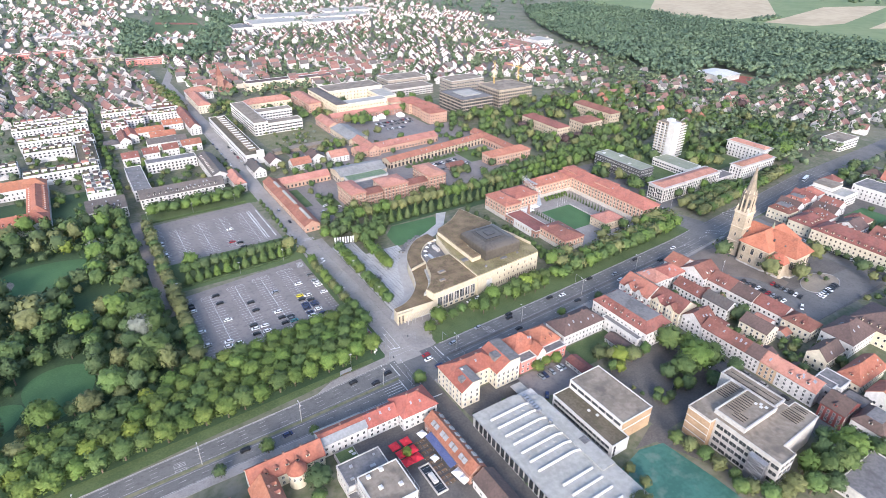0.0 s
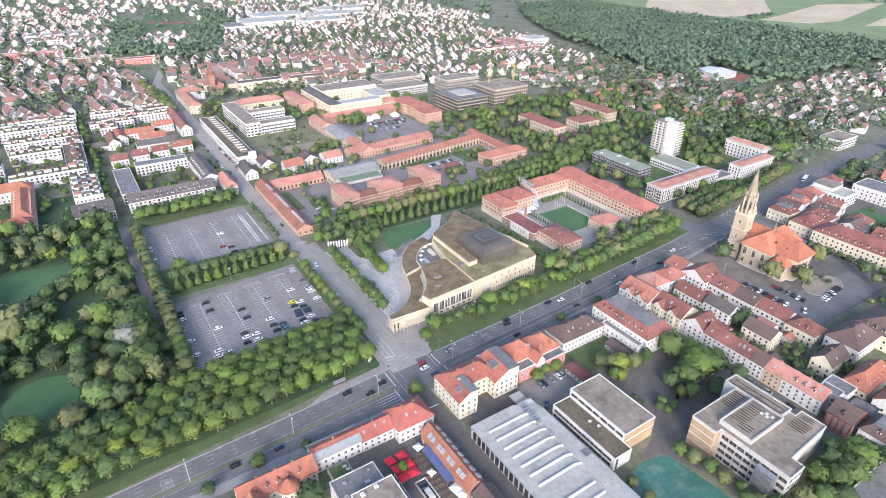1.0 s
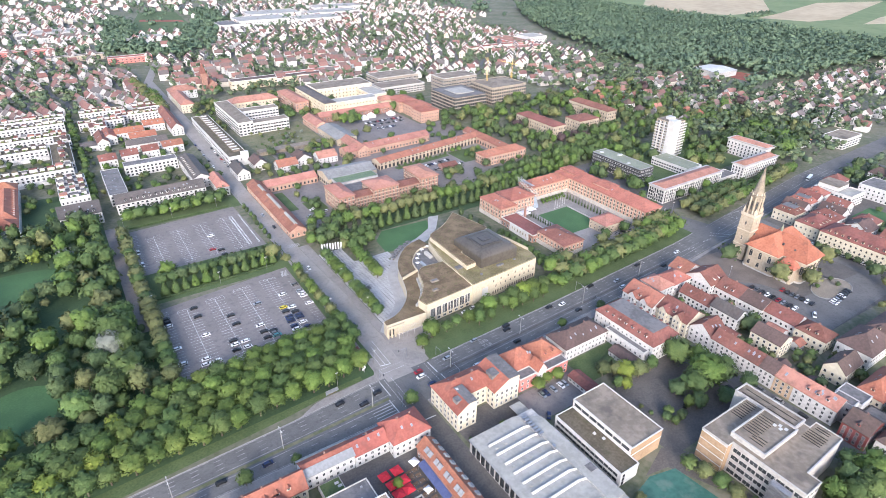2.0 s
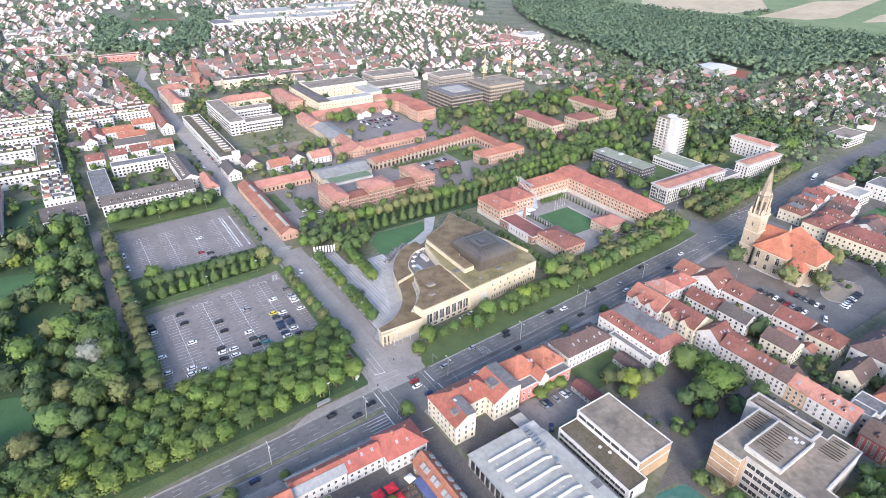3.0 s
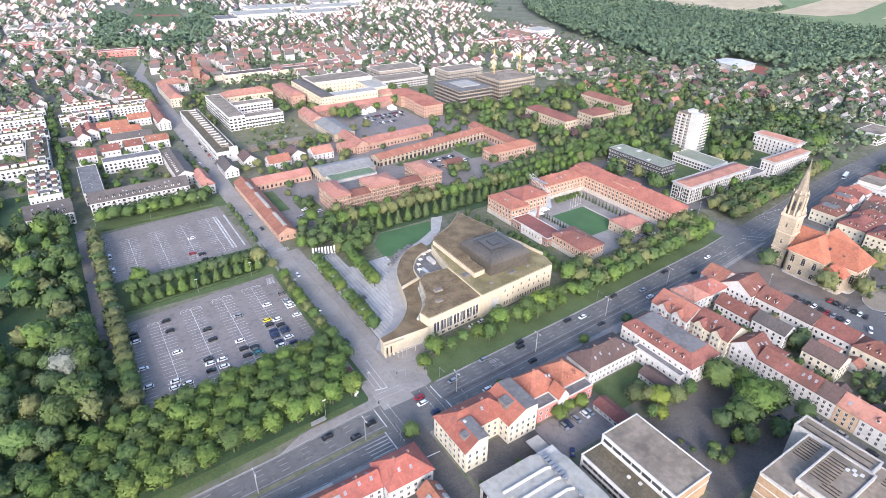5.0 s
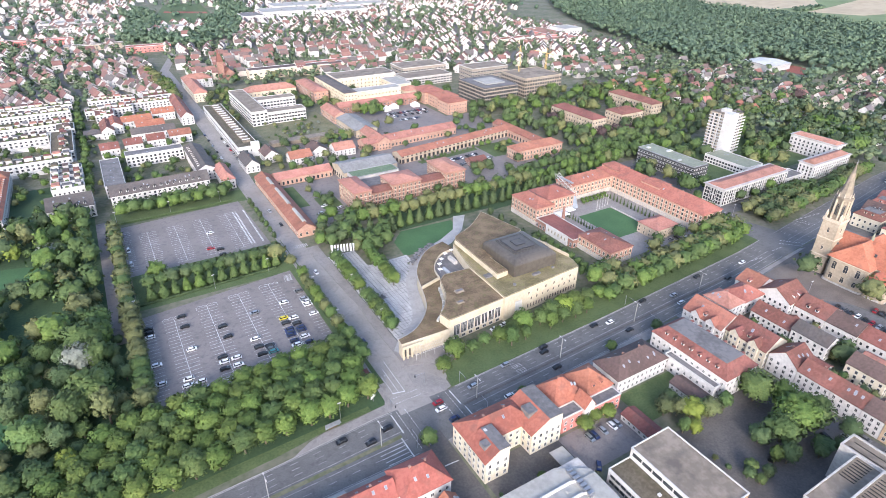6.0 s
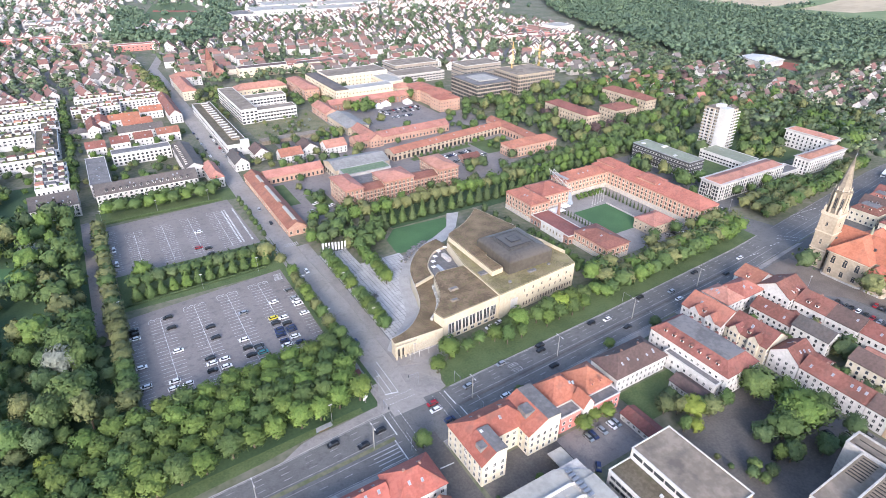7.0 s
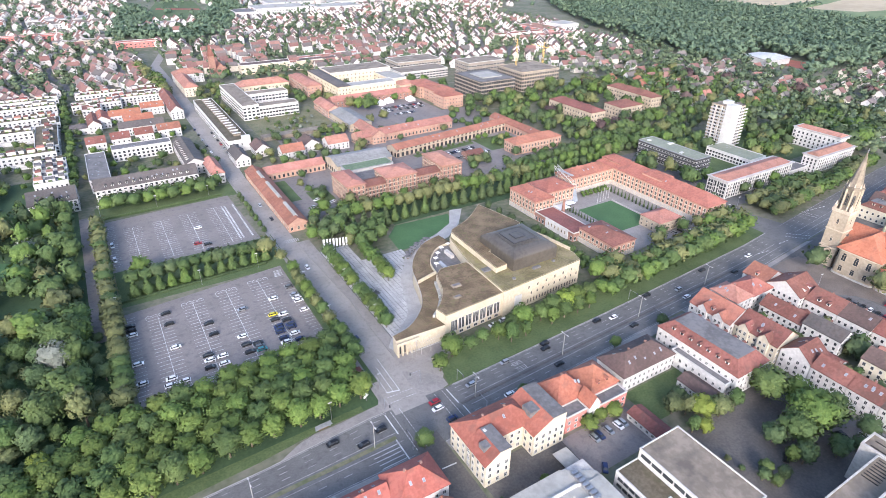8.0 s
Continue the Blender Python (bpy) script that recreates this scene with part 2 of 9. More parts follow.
# ---- building blocks ----
class Geo:
    """Collects faces for one mesh."""

    def __init__(self):
        self.v, self.f, self.m = [], [], []

    def add(self, verts, faces, slot=0):
        k = len(self.v)
        self.v += [tuple(p) for p in verts]
        self.f += [tuple(i + k for i in q) for q in faces]
        self.m += [slot] * len(faces)
        return self

    def box(self, x0, y0, z0, x1, y1, z1, slot=0):
        v = [(x0, y0, z0), (x1, y0, z0), (x1, y1, z0), (x0, y1, z0), (x0, y0, z1), (x1, y0, z1), (x1, y1, z1), (x0, y1, z1)]
        return self.add(v, [(3, 2, 1, 0), (4, 5, 6, 7), (0, 1, 5, 4), (1, 2, 6, 5), (2, 3, 7, 6), (3, 0, 4, 7)], slot)

    def prism(self, poly, z0, z1, slot=0, top=None):
        n = len(poly)
        v = [(x, y, z0) for x, y in poly] + [(x, y, z1) for x, y in (top or poly)]
        f = [tuple(reversed(range(n))), tuple(range(n, 2 * n))] + [(i, (i + 1) % n, n + (i + 1) % n, n + i) for i in range(n)]
        return self.add(v, f, slot)

    def beam(self, a, b, r, sides=4, r2=None, slot=0):
        a, b = Vector(a), Vector(b)
        d = (b - a).normalized()
        u = d.orthogonal().normalized()
        w = d.cross(u)
        v = []
        for p, q in ((a, r), (b, r if r2 is None else r2)):
            for i in range(sides):
                t = 2 * math.pi * (i + 0.5) / sides
                v.append(p + (u * math.cos(t) + w * math.sin(t)) * q)
        f = [(i, (i + 1) % sides, sides + (i + 1) % sides, sides + i) for i in range(sides)]
        f += [tuple(reversed(range(sides))), tuple(range(sides, 2 * sides))]
        return self.add(v, f, slot)

    def wallstrip(self, pts, z0, z1, t, slot=0):
        """An upright wall of thickness t along a line of points."""
        n = len(pts)
        left, right = offset_line(pts, t / 2), offset_line(pts, -t / 2)
        poly = left + right[::-1]
        v = [(x, y, z0) for x, y in poly] + [(x, y, z1) for x, y in poly]
        k = 2 * n
        f = []
        for i in range(n - 1):
            j = k - 1 - i
            f += [(i, i + 1, j - 1, j), (i + k, j + k, j - 1 + k, i + 1 + k), (i, i + k, i + 1 + k, i + 1), (j, j - 1, j - 1 + k, j + k)]
        f += [(0, k - 1, 2 * k - 1, k), (n - 1, n - 1 + k, n + k, n)]
        return self.add(v, f, slot)

    def mesh(self, name, *mats, smooth=False):
        me = bpy.data.meshes.new(name)
        me.from_pydata(self.v, [], self.f)
        for m in mats:
            me.materials.append(m)
        if len(mats) > 1:
            me.polygons.foreach_set("material_index", self.m)
        bm = bmesh.new()
        bm.from_mesh(me)
        bmesh.ops.recalc_face_normals(bm, faces=bm.faces)
        bm.to_mesh(me)
        bm.free()
        if smooth:
            me.polygons.foreach_set("use_smooth", [True] * len(me.polygons))
        return me


def offset_line(pts, d):
    """The line of points moved d to its left."""
    out = []
    for i, p in enumerate(pts):
        a, b = Vector(pts[max(i - 1, 0)]), Vector(pts[min(i + 1, len(pts) - 1)])
        t = (b - a).normalized()
        out.append((p[0] - t.y * d, p[1] + t.x * d))
    return out


def part(name, geo, mats, parent, label="", m=None):
    mats = mats if isinstance(mats, (list, tuple)) else [mats]
    ob = new(name, geo if isinstance(geo, bpy.types.Mesh) else geo.mesh(name, *mats))
    ob.parent = parent
    if m is not None:
        ob.matrix_basis = m
    if label:
        tagged(ob, label)
    return ob


def thing(name, label, category, m=None, group="", kind=""):
    ob = new(name)
    ob.empty_display_size = 0.5
    if m is not None:
        ob.matrix_basis = m
    return tagged(ob, label, category, group, kind)


def sheet(name, label, category, poly, z, mat, thick=0.02, kind="structure"):
    """A flat piece of the ground, with its edge."""
    ob = new(name, Geo().prism(poly, z - thick, z).mesh(name, mat))
    return tagged(ob, label, category, kind=kind)


def rect(x0, y0, x1, y1):
    return [(x0, y0), (x1, y0), (x1, y1), (x0, y1)]


def smooth_line(pts, n=6):
    """A Catmull-Rom line through points."""
    out = []
    for i in range(len(pts) - 1):
        p = [Vector(pts[min(max(k, 0), len(pts) - 1)]) for k in (i - 1, i, i + 1, i + 2)]
        for j in range(n):
            t = j / n
            q = 0.5 * ((2 * p[1]) + (p[2] - p[0]) * t + (2 * p[0] - 5 * p[1] + 4 * p[2] - p[3]) * t * t + (3 * p[1] - p[0] - 3 * p[2] + p[3]) * t ** 3)
            out.append((q.x, q.y))
    return out + [tuple(pts[-1])]


TAKEN = []   # plan rectangles that trees and houses keep out of


def take(x0, y0, x1, y1, pad=0.0):
    TAKEN.append((min(x0, x1) - pad, min(y0, y1) - pad, max(x0, x1) + pad, max(y0, y1) + pad))


def is_free(x, y, r=0.0):
    return not any(a - r < x < c + r and b - r < y < d + r for a, b, c, d in TAKEN)


WINDOW_MESH = {}


def window_mesh(w, h, frame_mat, arched=False, bars=True, t=0.12):
    key = (round(w, 2), round(h, 2), frame_mat.name, arched, bars, t)
    if key not in WINDOW_MESH:
        g, d = Geo(), 0.10
        g.box(-w / 2 - t, -d, -t, -w / 2, 0.05, h + t).box(w / 2, -d, -t, w / 2 + t, 0.05, h + t)
        g.box(-w / 2, -d, h, w / 2, 0.05, h + t).box(-w / 2 - 0.08, -d - 0.08, -t - 0.03, w / 2 + 0.08, 0.05, 0)
        if bars:
            g.box(-0.04, -d + 0.05, 0, 0.04, 0.0, h)
        if arched:
            g.add([(-w / 2, -d + 0.03, h + t), (w / 2, -d + 0.03, h + t), (w * 0.3, -d + 0.03, h + t + w * 0.38), (-w * 0.3, -d + 0.03, h + t + w * 0.38)], [(0, 1, 2, 3)], 1)
        g.add([(-w / 2, -0.02, 0), (w / 2, -0.02, 0), (w / 2, -0.02, h), (-w / 2, -0.02, h)], [(0, 1, 2, 3)], 1)
        me = bpy.data.meshes.new("window")
        me.from_pydata(g.v, [], g.f)
        me.materials.append(frame_mat)
        me.materials.append(M["glass"])
        me.polygons.foreach_set("material_index", g.m)
        WINDOW_MESH[key] = me
    return WINDOW_MESH[key]


def windows(parent, w, d, floors, first, storey, step, ww=1.1, wh=1.5, sides="snwe", frame_mat=None, edge=1.6, arched=False, bars=True, name="window", t=0.12):
    """Rows of windows on the sides of a block w by d, centred on its parent."""
    me = window_mesh(ww, wh, frame_mat or M["trim_white"], arched, bars, t)
    loc = parent.matrix_basis.translation
    far = loc.y > 215 or loc.x > 245 or (loc.x > 158 and loc.y < 40)
    rows = [Geo() for f in range(floors)]
    for side in sides:
        run = w if side in "sn" else d
        turn = {"s": 0, "e": 90, "n": 180, "w": 270}[side]
        out = (d if side in "sn" else w) / 2
        count = max(1, round((run - 2 * edge) / step) + 1)
        gap = (run - 2 * edge) / max(1, count - 1)
        spin = pose(0, 0, 0, 0, 0, turn)
        for f in range(floors):
            for i in range(count):
                u = -run / 2 + edge + i * gap if count > 1 else 0
                if far:      # too small to pick apart: one row a storey
                    a, b, z, row = u - ww / 2, u + ww / 2, first + f * storey, Geo()
                    row.box(a - t, -out - .1, z - t, b + t, -out + .05, z + wh + t)
                    row.add([(a, -out - .105, z), (b, -out - .105, z), (b, -out - .105, z + wh), (a, -out - .105, z + wh)], [(0, 1, 2, 3)], 1)
                    k = len(rows[f].v)
                    rows[f].v += [tuple(spin @ Vector(p)) for p in row.v]
                    rows[f].f += [tuple(q + k for q in g) for g in row.f]
                    rows[f].m += row.m
                    continue
                ob = new(name, me)
                ob.parent, ob.matrix_basis = parent, spin @ pose(u, -out, first + f * storey)
    for row in rows if far else ():
        tagged(part(name + "_row", row, [frame_mat or M["trim_white"], M["glass"]], parent), kind="stuff")


def hip_solid(w, d, z, rise, over=0.5, along=None, inset=1.0, t=0.25):
    """A hipped roof over w by d, with its eaves' thickness."""
    a, b = w / 2 + over, d / 2 + over
    g = Geo()
    if w >= d:
        r = max(a - b * inset, 0.01)
        top = [(-r, 0, z + t + rise), (r, 0, z + t + rise)]
        faces = [(4, 5, 9, 8), (6, 7, 8, 9), (5, 6, 9), (7, 4, 8)]
    else:
        r = max(b - a * inset, 0.01)
        top = [(0, -r, z + t + rise), (0, r, z + t + rise)]
        faces = [(5, 6, 9, 8), (7, 4, 8, 9), (4, 5, 8), (6, 7, 9)]
    base = [(-a, -b), (a, -b), (a, b), (-a, b)]
    v = [(x, y, z) for x, y in base] + [(x, y, z + t) for x, y in base] + top
    g.add(v, [(3, 2, 1, 0), (0, 1, 5, 4), (1, 2, 6, 5), (2, 3, 7, 6), (3, 0, 4, 7)] + faces)
    return g


def gable_roof(w, d, z, rise, axis="x", over=0.45, t=0.28):
    """Two slabs that meet at the ridge."""
    a, b = (w / 2, d / 2) if axis == "x" else (d / 2, w / 2)
    k = rise / b
    g = Geo()
    e, o = b + over, a + over * 0.7
    for s in (-1, 1):
        sec = [(s * e, z - over * k), (s * e, z - over * k + t), (0, z + rise + t), (0, z + rise)]
        v = [(-o, y, q) for y, q in sec] + [(o, y, q) for y, q in sec]
        if axis == "y":
            v = [(-y, x, q) for x, y, q in v]
        g.add(v, [(0, 1, 2, 3), (7, 6, 5, 4), (0, 4, 5, 1), (1, 5, 6, 2), (2, 6, 7, 3), (3, 7, 4, 0)])
    return g


def gable_body(w, d, z, rise, axis="x", z0=-0.3):
    a, b = (w / 2, d / 2) if axis == "x" else (d / 2, w / 2)
    sec = [(-b, z0), (b, z0), (b, z), (0, z + rise), (-b, z)]
    v = [(-a, y, q) for y, q in sec] + [(a, y, q) for y, q in sec]
    if axis == "y":
        v = [(-y, x, q) for x, y, q in v]
    f = [(0, 1, 2, 3, 4), (9, 8, 7, 6, 5)] + [(i, (i + 1) % 5, 5 + (i + 1) % 5, 5 + i) for i in range(5)]
    return Geo().add(v, f)


def dormer_mesh(roof_mat, wall_mat, w=1.5, h=1.3, depth=2.2):
    key = ("dormer", roof_mat.name, wall_mat.name, w)
    if key not in WINDOW_MESH:
        g = Geo()
        g.box(-w / 2, 0, -0.6, w / 2, depth, h)
        g.add([(-w / 2 - .2, -.25, h), (w / 2 + .2, -.25, h), (w / 2 + .2, depth, h), (-w / 2 - .2, depth, h), (0, -.25, h + .6), (0, depth, h + .6)],
              [(0, 1, 4), (3, 5, 2), (0, 4, 5, 3), (1, 2, 5, 4), (0, 3, 2, 1)], 1)
        g.add([(-w * .3, -.02, .2), (w * .3, -.02, .2), (w * .3, -.02, h - .15), (-w * .3, -.02, h - .15)], [(0, 1, 2, 3)], 2)
        WINDOW_MESH[key] = g.mesh("dormer", wall_mat, roof_mat, M["glass"])
    return WINDOW_MESH[key]


def skylight_mesh():
    if "skylight" not in WINDOW_MESH:
        g = Geo().box(-.45, -.7, 0, .45, .7, .12)
        g.add([(-.36, -.6, .125), (.36, -.6, .125), (.36, .6, .125), (-.36, .6, .125)], [(0, 1, 2, 3)], 1)
        WINDOW_MESH["skylight"] = g.mesh("skylight", M["steel"], M["roof_glass"])
    return WINDOW_MESH["skylight"]


def building(name, label, x0, y0, x1, y1, eave, roof="hip", rise=4.0, wall="white", tiles="red", floors=2, step=3.2, ww=1.0, wh=1.35, first=1.0, storey=None, rot=0.0,
             sides="swe", axis=None, dormers="", chimneys=1, skylights=0, inset=1.0, over=0.5, category="house", group="", frame_mat=None, arched=False, deck=None, band=None, edge=1.6, wall_mat=None, surround=0.12, plinth=None):
    """One house: wall, roof, windows, dormers, chimneys, each a part under it."""
    w, d = abs(x1 - x0), abs(y1 - y0)
    root = thing(name, label, category, pose((x0 + x1) / 2, (y0 + y1) / 2, 0, 0, 0, rot), group)
    pad = abs(math.sin(radians(rot))) * max(w, d) / 2
    take(x0, y0, x1, y1, pad)
    wm = wall_mat or M["wall_" + wall]
    axis = axis or ("x" if w >= d else "y")
    storey = storey or (eave - first - 0.4) / max(floors, 1)
    if roof == "gable":
        part("wall", gable_body(w, d, eave, rise, axis), wm, root)
        top = part("roof", gable_roof(w, d, eave + 0.02, rise, axis), M["roof_" + tiles], root)
    else:
        part("wall", Geo().box(-w / 2, -d / 2, -0.3, w / 2, d / 2, eave), wm, root)
    if roof == "hip":
        top = part("roof", hip_solid(w, d, eave + 0.004, rise, over, inset=inset), M["roof_" + tiles], root)
    if roof == "flat":
        dk = deck or M["flat_grey"]
        top = part("roof", Geo().box(-w / 2 + .3, -d / 2 + .3, eave + 0.004, w / 2 - .3, d / 2 - .3, eave + 0.15), dk, root)
        g = Geo()
        for a, b, c, e in ((-w / 2 - .1, -d / 2 - .1, w / 2 + .1, -d / 2 + .3), (-w / 2 - .1, d / 2 - .3, w / 2 + .1, d / 2 + .1), (-w / 2 - .1, -d / 2 + .3, -w / 2 + .3, d / 2 - .3), (w / 2 - .3, -d / 2 + .3, w / 2 + .1, d / 2 - .3)):
            g.box(a, b, eave + 0.004, c, e, eave + 0.55)
        part("parapet", g, band or M["trim_white"], root)
    if roof == "mansard":
        ins = rise * 1.05
        a, b = w / 2 + over, d / 2 + over
        top = part("roof", Geo().prism(rect(-a, -b, a, b), eave + 0.004, eave + rise, top=rect(-a + ins, -b + ins, a - ins, b - ins)), M["roof_" + tiles], root)
        part("flat_roof", Geo().box(-a + ins + .2, -b + ins + .2, eave + rise + 0.004, a - ins - .2, b - ins - .2, eave + rise + .12), deck or M["flat_dark"], root)
    if floors:
        windows(root, w, d, floors, first, storey, step, ww, wh, sides, frame_mat, edge=edge, arched=arched, t=surround)
    if plinth:
        part("plinth", Geo().box(-w / 2 - .06, -d / 2 - .06, -.3, w / 2 + .06, d / 2 + .06, plinth), M["wall_concrete"], root)
    if band:
        for z in [first + storey * k - 0.45 for k in range(1, floors)]:
            part("cornice", Geo().box(-w / 2 - .08, -d / 2 - .08, z, w / 2 + .08, d / 2 + .08, z + .22), band, root)
    if dormers and roof in ("gable", "hip", "mansard"):
        run, half = (w, d / 2) if axis == "x" else (d, w / 2)
        dm = dormer_mesh(M["roof_" + tiles], wm)
        for side in dormers:
            turn = {"s": 0, "e": 90, "n": 180, "w": 270}[side]
            depth = d / 2 if side in "sn" else w / 2
            length = w if side in "sn" else d
            slope = 1 / 1.05 if roof == "mansard" else rise / half
            count = max(1, int((length - 5) / 4.2))
            for i in range(count):
                u = (i - (count - 1) / 2) * min(4.2, (length - 4) / count)
                q = 1.3
                part("dormer", dm, None, top, m=pose(0, 0, 0, 0, 0, turn) @ pose(u, -depth + q, eave + slope * q + 0.25))
    ch = Geo().box(-.35, -.35, -1.2, .35, .35, 1.0).box(-.42, -.42, 1.0, .42, .42, 1.15).mesh("chimney", M["wall_brick"]) if chimneys and roof in ("gable", "hip") else None
    for i in range(chimneys if ch else 0):
        u = ((i + 0.7) / (chimneys + 0.4) - 0.5) * (w if axis == "x" else d) * 0.8
        q = 0.8
        x, y = (u, q) if axis == "x" else (q, u)
        part("chimney", ch, None, top, m=pose(x, y, eave + rise * 0.85))
    rnd = random.Random(int(abs(x0) * 7 + abs(y0) * 13))
    for i in range(skylights):
        if roof in ("gable", "hip"):
            half = d / 2 if axis == "x" else w / 2
            ang = math.degrees(math.atan2(rise, half))
            u = rnd.uniform(-0.36, 0.36) * (w if axis == "x" else d)
            q = rnd.uniform(0.3, 0.7) * half
            turn = (0 if axis == "x" else 270) + (180 if rnd.random() < 0.4 else 0)
            m = pose(0, 0, 0, 0, 0, turn) @ pose(u, -half + q, eave + 0.33 + rise * q / half) @ pose(0, 0, 0, ang)
            part("skylight", skylight_mesh(), None, top, m=m)
        elif roof == "flat":
            part("skylight", skylight_mesh(), None, top, m=pose(rnd.uniform(-.35, .35) * w, rnd.uniform(-.35, .35) * d, eave + .16))
    return root


# ---- ground, roads, yards ----
tagged(new("ground", Geo().add([(-4500, -1500, 0), (4500, -1500, 0), (4500, 4900, 0), (-4500, 4900, 0)], [(0, 1, 2, 3)]).mesh("ground", M["ground"])), "mixed grass and bare earth reaching the horizon", "ground", kind="structure")
NORTH = [(-700, -20), (-150, -1.5), (-60, 2.5), (-20, 5.5), (14, 5.2), (103, 9.5), (220, 17), (308, 27), (420, 40), (600, 48), (1000, 64), (1500, 84)]
SOUTH = [(-700, -34), (-111, -18.5), (-68, -18.8), (-16, -19), (0, -18), (30, -14.5), (70, -11.5), (142, -7.5), (201, -3.5), (308, 7), (431, 21), (600, 31), (1000, 47), (1500, 67)]


def road_y(line, x):
    return float(np.interp(x, [p[0] for p in line], [p[1] for p in line]))


MEDIAN = [(-700, -29), (-150, -11.6), (-44, -8.8), (-14, -7.5), (13, -5.3), (65, -3.1), (99, -1.4), (201, 3.4), (308, 14.2), (420, 27), (600, 38), (1000, 54), (1500, 74)]


def mid_y(x, k):
    """Across the avenue: k = 0 at its south kerb, 0.36 on its median, 1 at its north kerb."""
    m = road_y(MEDIAN, x)
    if k < .36:
        return road_y(SOUTH, x) + (m - road_y(SOUTH, x)) * k / .36
    return m + (road_y(NORTH, x) - m) * (k - .36) / .64


sheet("road_avenue", "worn grey asphalt of a wide avenue", "road", SOUTH + NORTH[::-1], 0.05, M["asphalt"])
sheet("road_street", "grey asphalt side street with worn patches", "road", [(-10.8, 2), (3.6, 2), (3.6, 60), (4.4, 80), (1.8, 134), (1.5, 265), (4.2, 330), (4.2, 700), (49, 880), (39, 882), (-6.2, 702), (-6.2, 330), (-8.9, 265), (-8.9, 155), (-9.7, 68)], 0.06, M["street_asphalt"])
sheet("road_alley", "narrow dark asphalt lane between houses", "road", [(-11.5, -160), (-2.6, -160), (-1.5, -12), (-12.0, -12)], 0.058, M["yard"])
sheet("road_lane", "narrow asphalt street before a terrace", "road", rect(121, -160, 136.5, -9), 0.056, M["asphalt"])
sheet("road_church", "asphalt street beside the church square", "road", [(202, -6), (222, -4), (224, -66), (300, -72), (300, -92), (200, -92)], 0.057, M["asphalt"])
sheet("road_crossing", "wide asphalt side road at a junction", "road", [(244, 18), (268, 22), (263, 42), (268, 62), (254, 62), (246, 48)], 0.054, M["asphalt"])
sheet("road_east", "asphalt road past the church", "road", [(296, 4), (310, 6), (300, -160), (282, -160)], 0.053, M["asphalt"])
for a, b, n in ((rect(-104, 105, -96, 246), 0.05, "path_park"),):
    sheet(n, "pale asphalt park path", "path", a, b, M["lot_asphalt"])

sheet("road_junction", "asphalt junction of avenue and side street", "road", [(-16, 3), (14, 3), (11.5, 6), (22, 20), (22, 27), (3.6, 30), (-10.8, 20), (-11.5, 11), (-13.5, 7)], 0.045, M["street_asphalt"])
# kerbs and pavements are raised steps
tagged(new("pavement_street", Geo().prism([(-10.9, 12), (-9.8, 68), (-9.0, 155), (-9.0, 265), (-6.3, 330), (-6.3, 700), (-8.2, 700), (-8.2, 330), (-10.6, 265), (-10.6, 155), (-11.6, 68), (-13, 12)][::-1], 0.0, 0.16).mesh("pavement", M["paving"])),
       "grey slab pavement along the side street", "pavement", kind="structure")
tagged(new("pavement_plaza_side", Geo().prism([(3.7, 27), (8.6, 27), (8.6, 150), (1.9, 150), (1.9, 134), (4.5, 80), (3.7, 60)], 0.0, 0.16).prism([(4.3, 330), (7, 330), (5.5, 700), (4.3, 700)], 0.0, 0.16).mesh("pavement", M["paving"])),
       "pale slab pavement between street and square", "pavement", kind="structure")
tagged(new("pavement_hall", Geo().prism([(3.7, 27), (19, 21.5), (34, 24), (34, 31), (4, 34)], 0.0, 0.17).mesh("pavement", M["paving"])), "pale paving before the concert hall", "pavement", kind="structure")
tagged(new("pavement_corner", Geo().prism([(2.3, 22.8), (1.6, 15), (3.0, 9.4), (6.5, 6.2), (11.3, 5.3), (14.6, 6.2), (15.0, 11.0), (11.4, 15.4), (6.0, 19.2)], 0.0, 0.17).mesh("pavement", M["paving"])), "pale paved corner island at the crossing", "pavement", kind="structure")
west = [(x, road_y(NORTH, x) + .1) for x in (-54, -46, -40, -20, -15)] + [(-11.2, 8), (-11, 12), (-13, 12.4), (-14, 10.2), (-30, 8.8), (-40, 8.6), (-46, 7.2)]
tagged(new("pavement_west", Geo().prism(west, 0.0, 0.165).mesh("pavement", M["paving"])), "pale pavement at a bus stop", "pavement", kind="structure")
for nm, xs in (("pavement_south_west", (-300, -111, -68, -12.5)), ("pavement_south_east", (-1.2, 35, 70, 120.5)), ("pavement_south_far", (137, 170, 201))):
    top = [(x, road_y(SOUTH, x) - .05) for x in xs]
    bottom = [(x, y - 4.5) for x, y in top]
    tagged(new(nm, Geo().prism(bottom + top[::-1], 0.0, 0.16).mesh("pavement", M["paving"])), "grey pavement before a row of houses", "pavement", kind="structure")
for nm, line, sgn in (("kerb_north", [(x, road_y(NORTH, x)) for x in (-300, -150, -60, -20, -14)], 1), ("kerb_north_east", [(x, road_y(NORTH, x)) for x in (16, 60, 103, 160, 220, 246)], 1), ("kerb_south", [(x, road_y(SOUTH, x)) for x in (-300, -111, -68, -12.2)], -1), ("kerb_south_east", [(x, road_y(SOUTH, x)) for x in (-1.2, 70, 120.5)], -1)):
    tagged(new(nm, Geo().wallstrip(line, 0.0, 0.19, 0.3).mesh(nm, M["kerb"])), "pale granite kerb stones", "kerb", kind="structure")

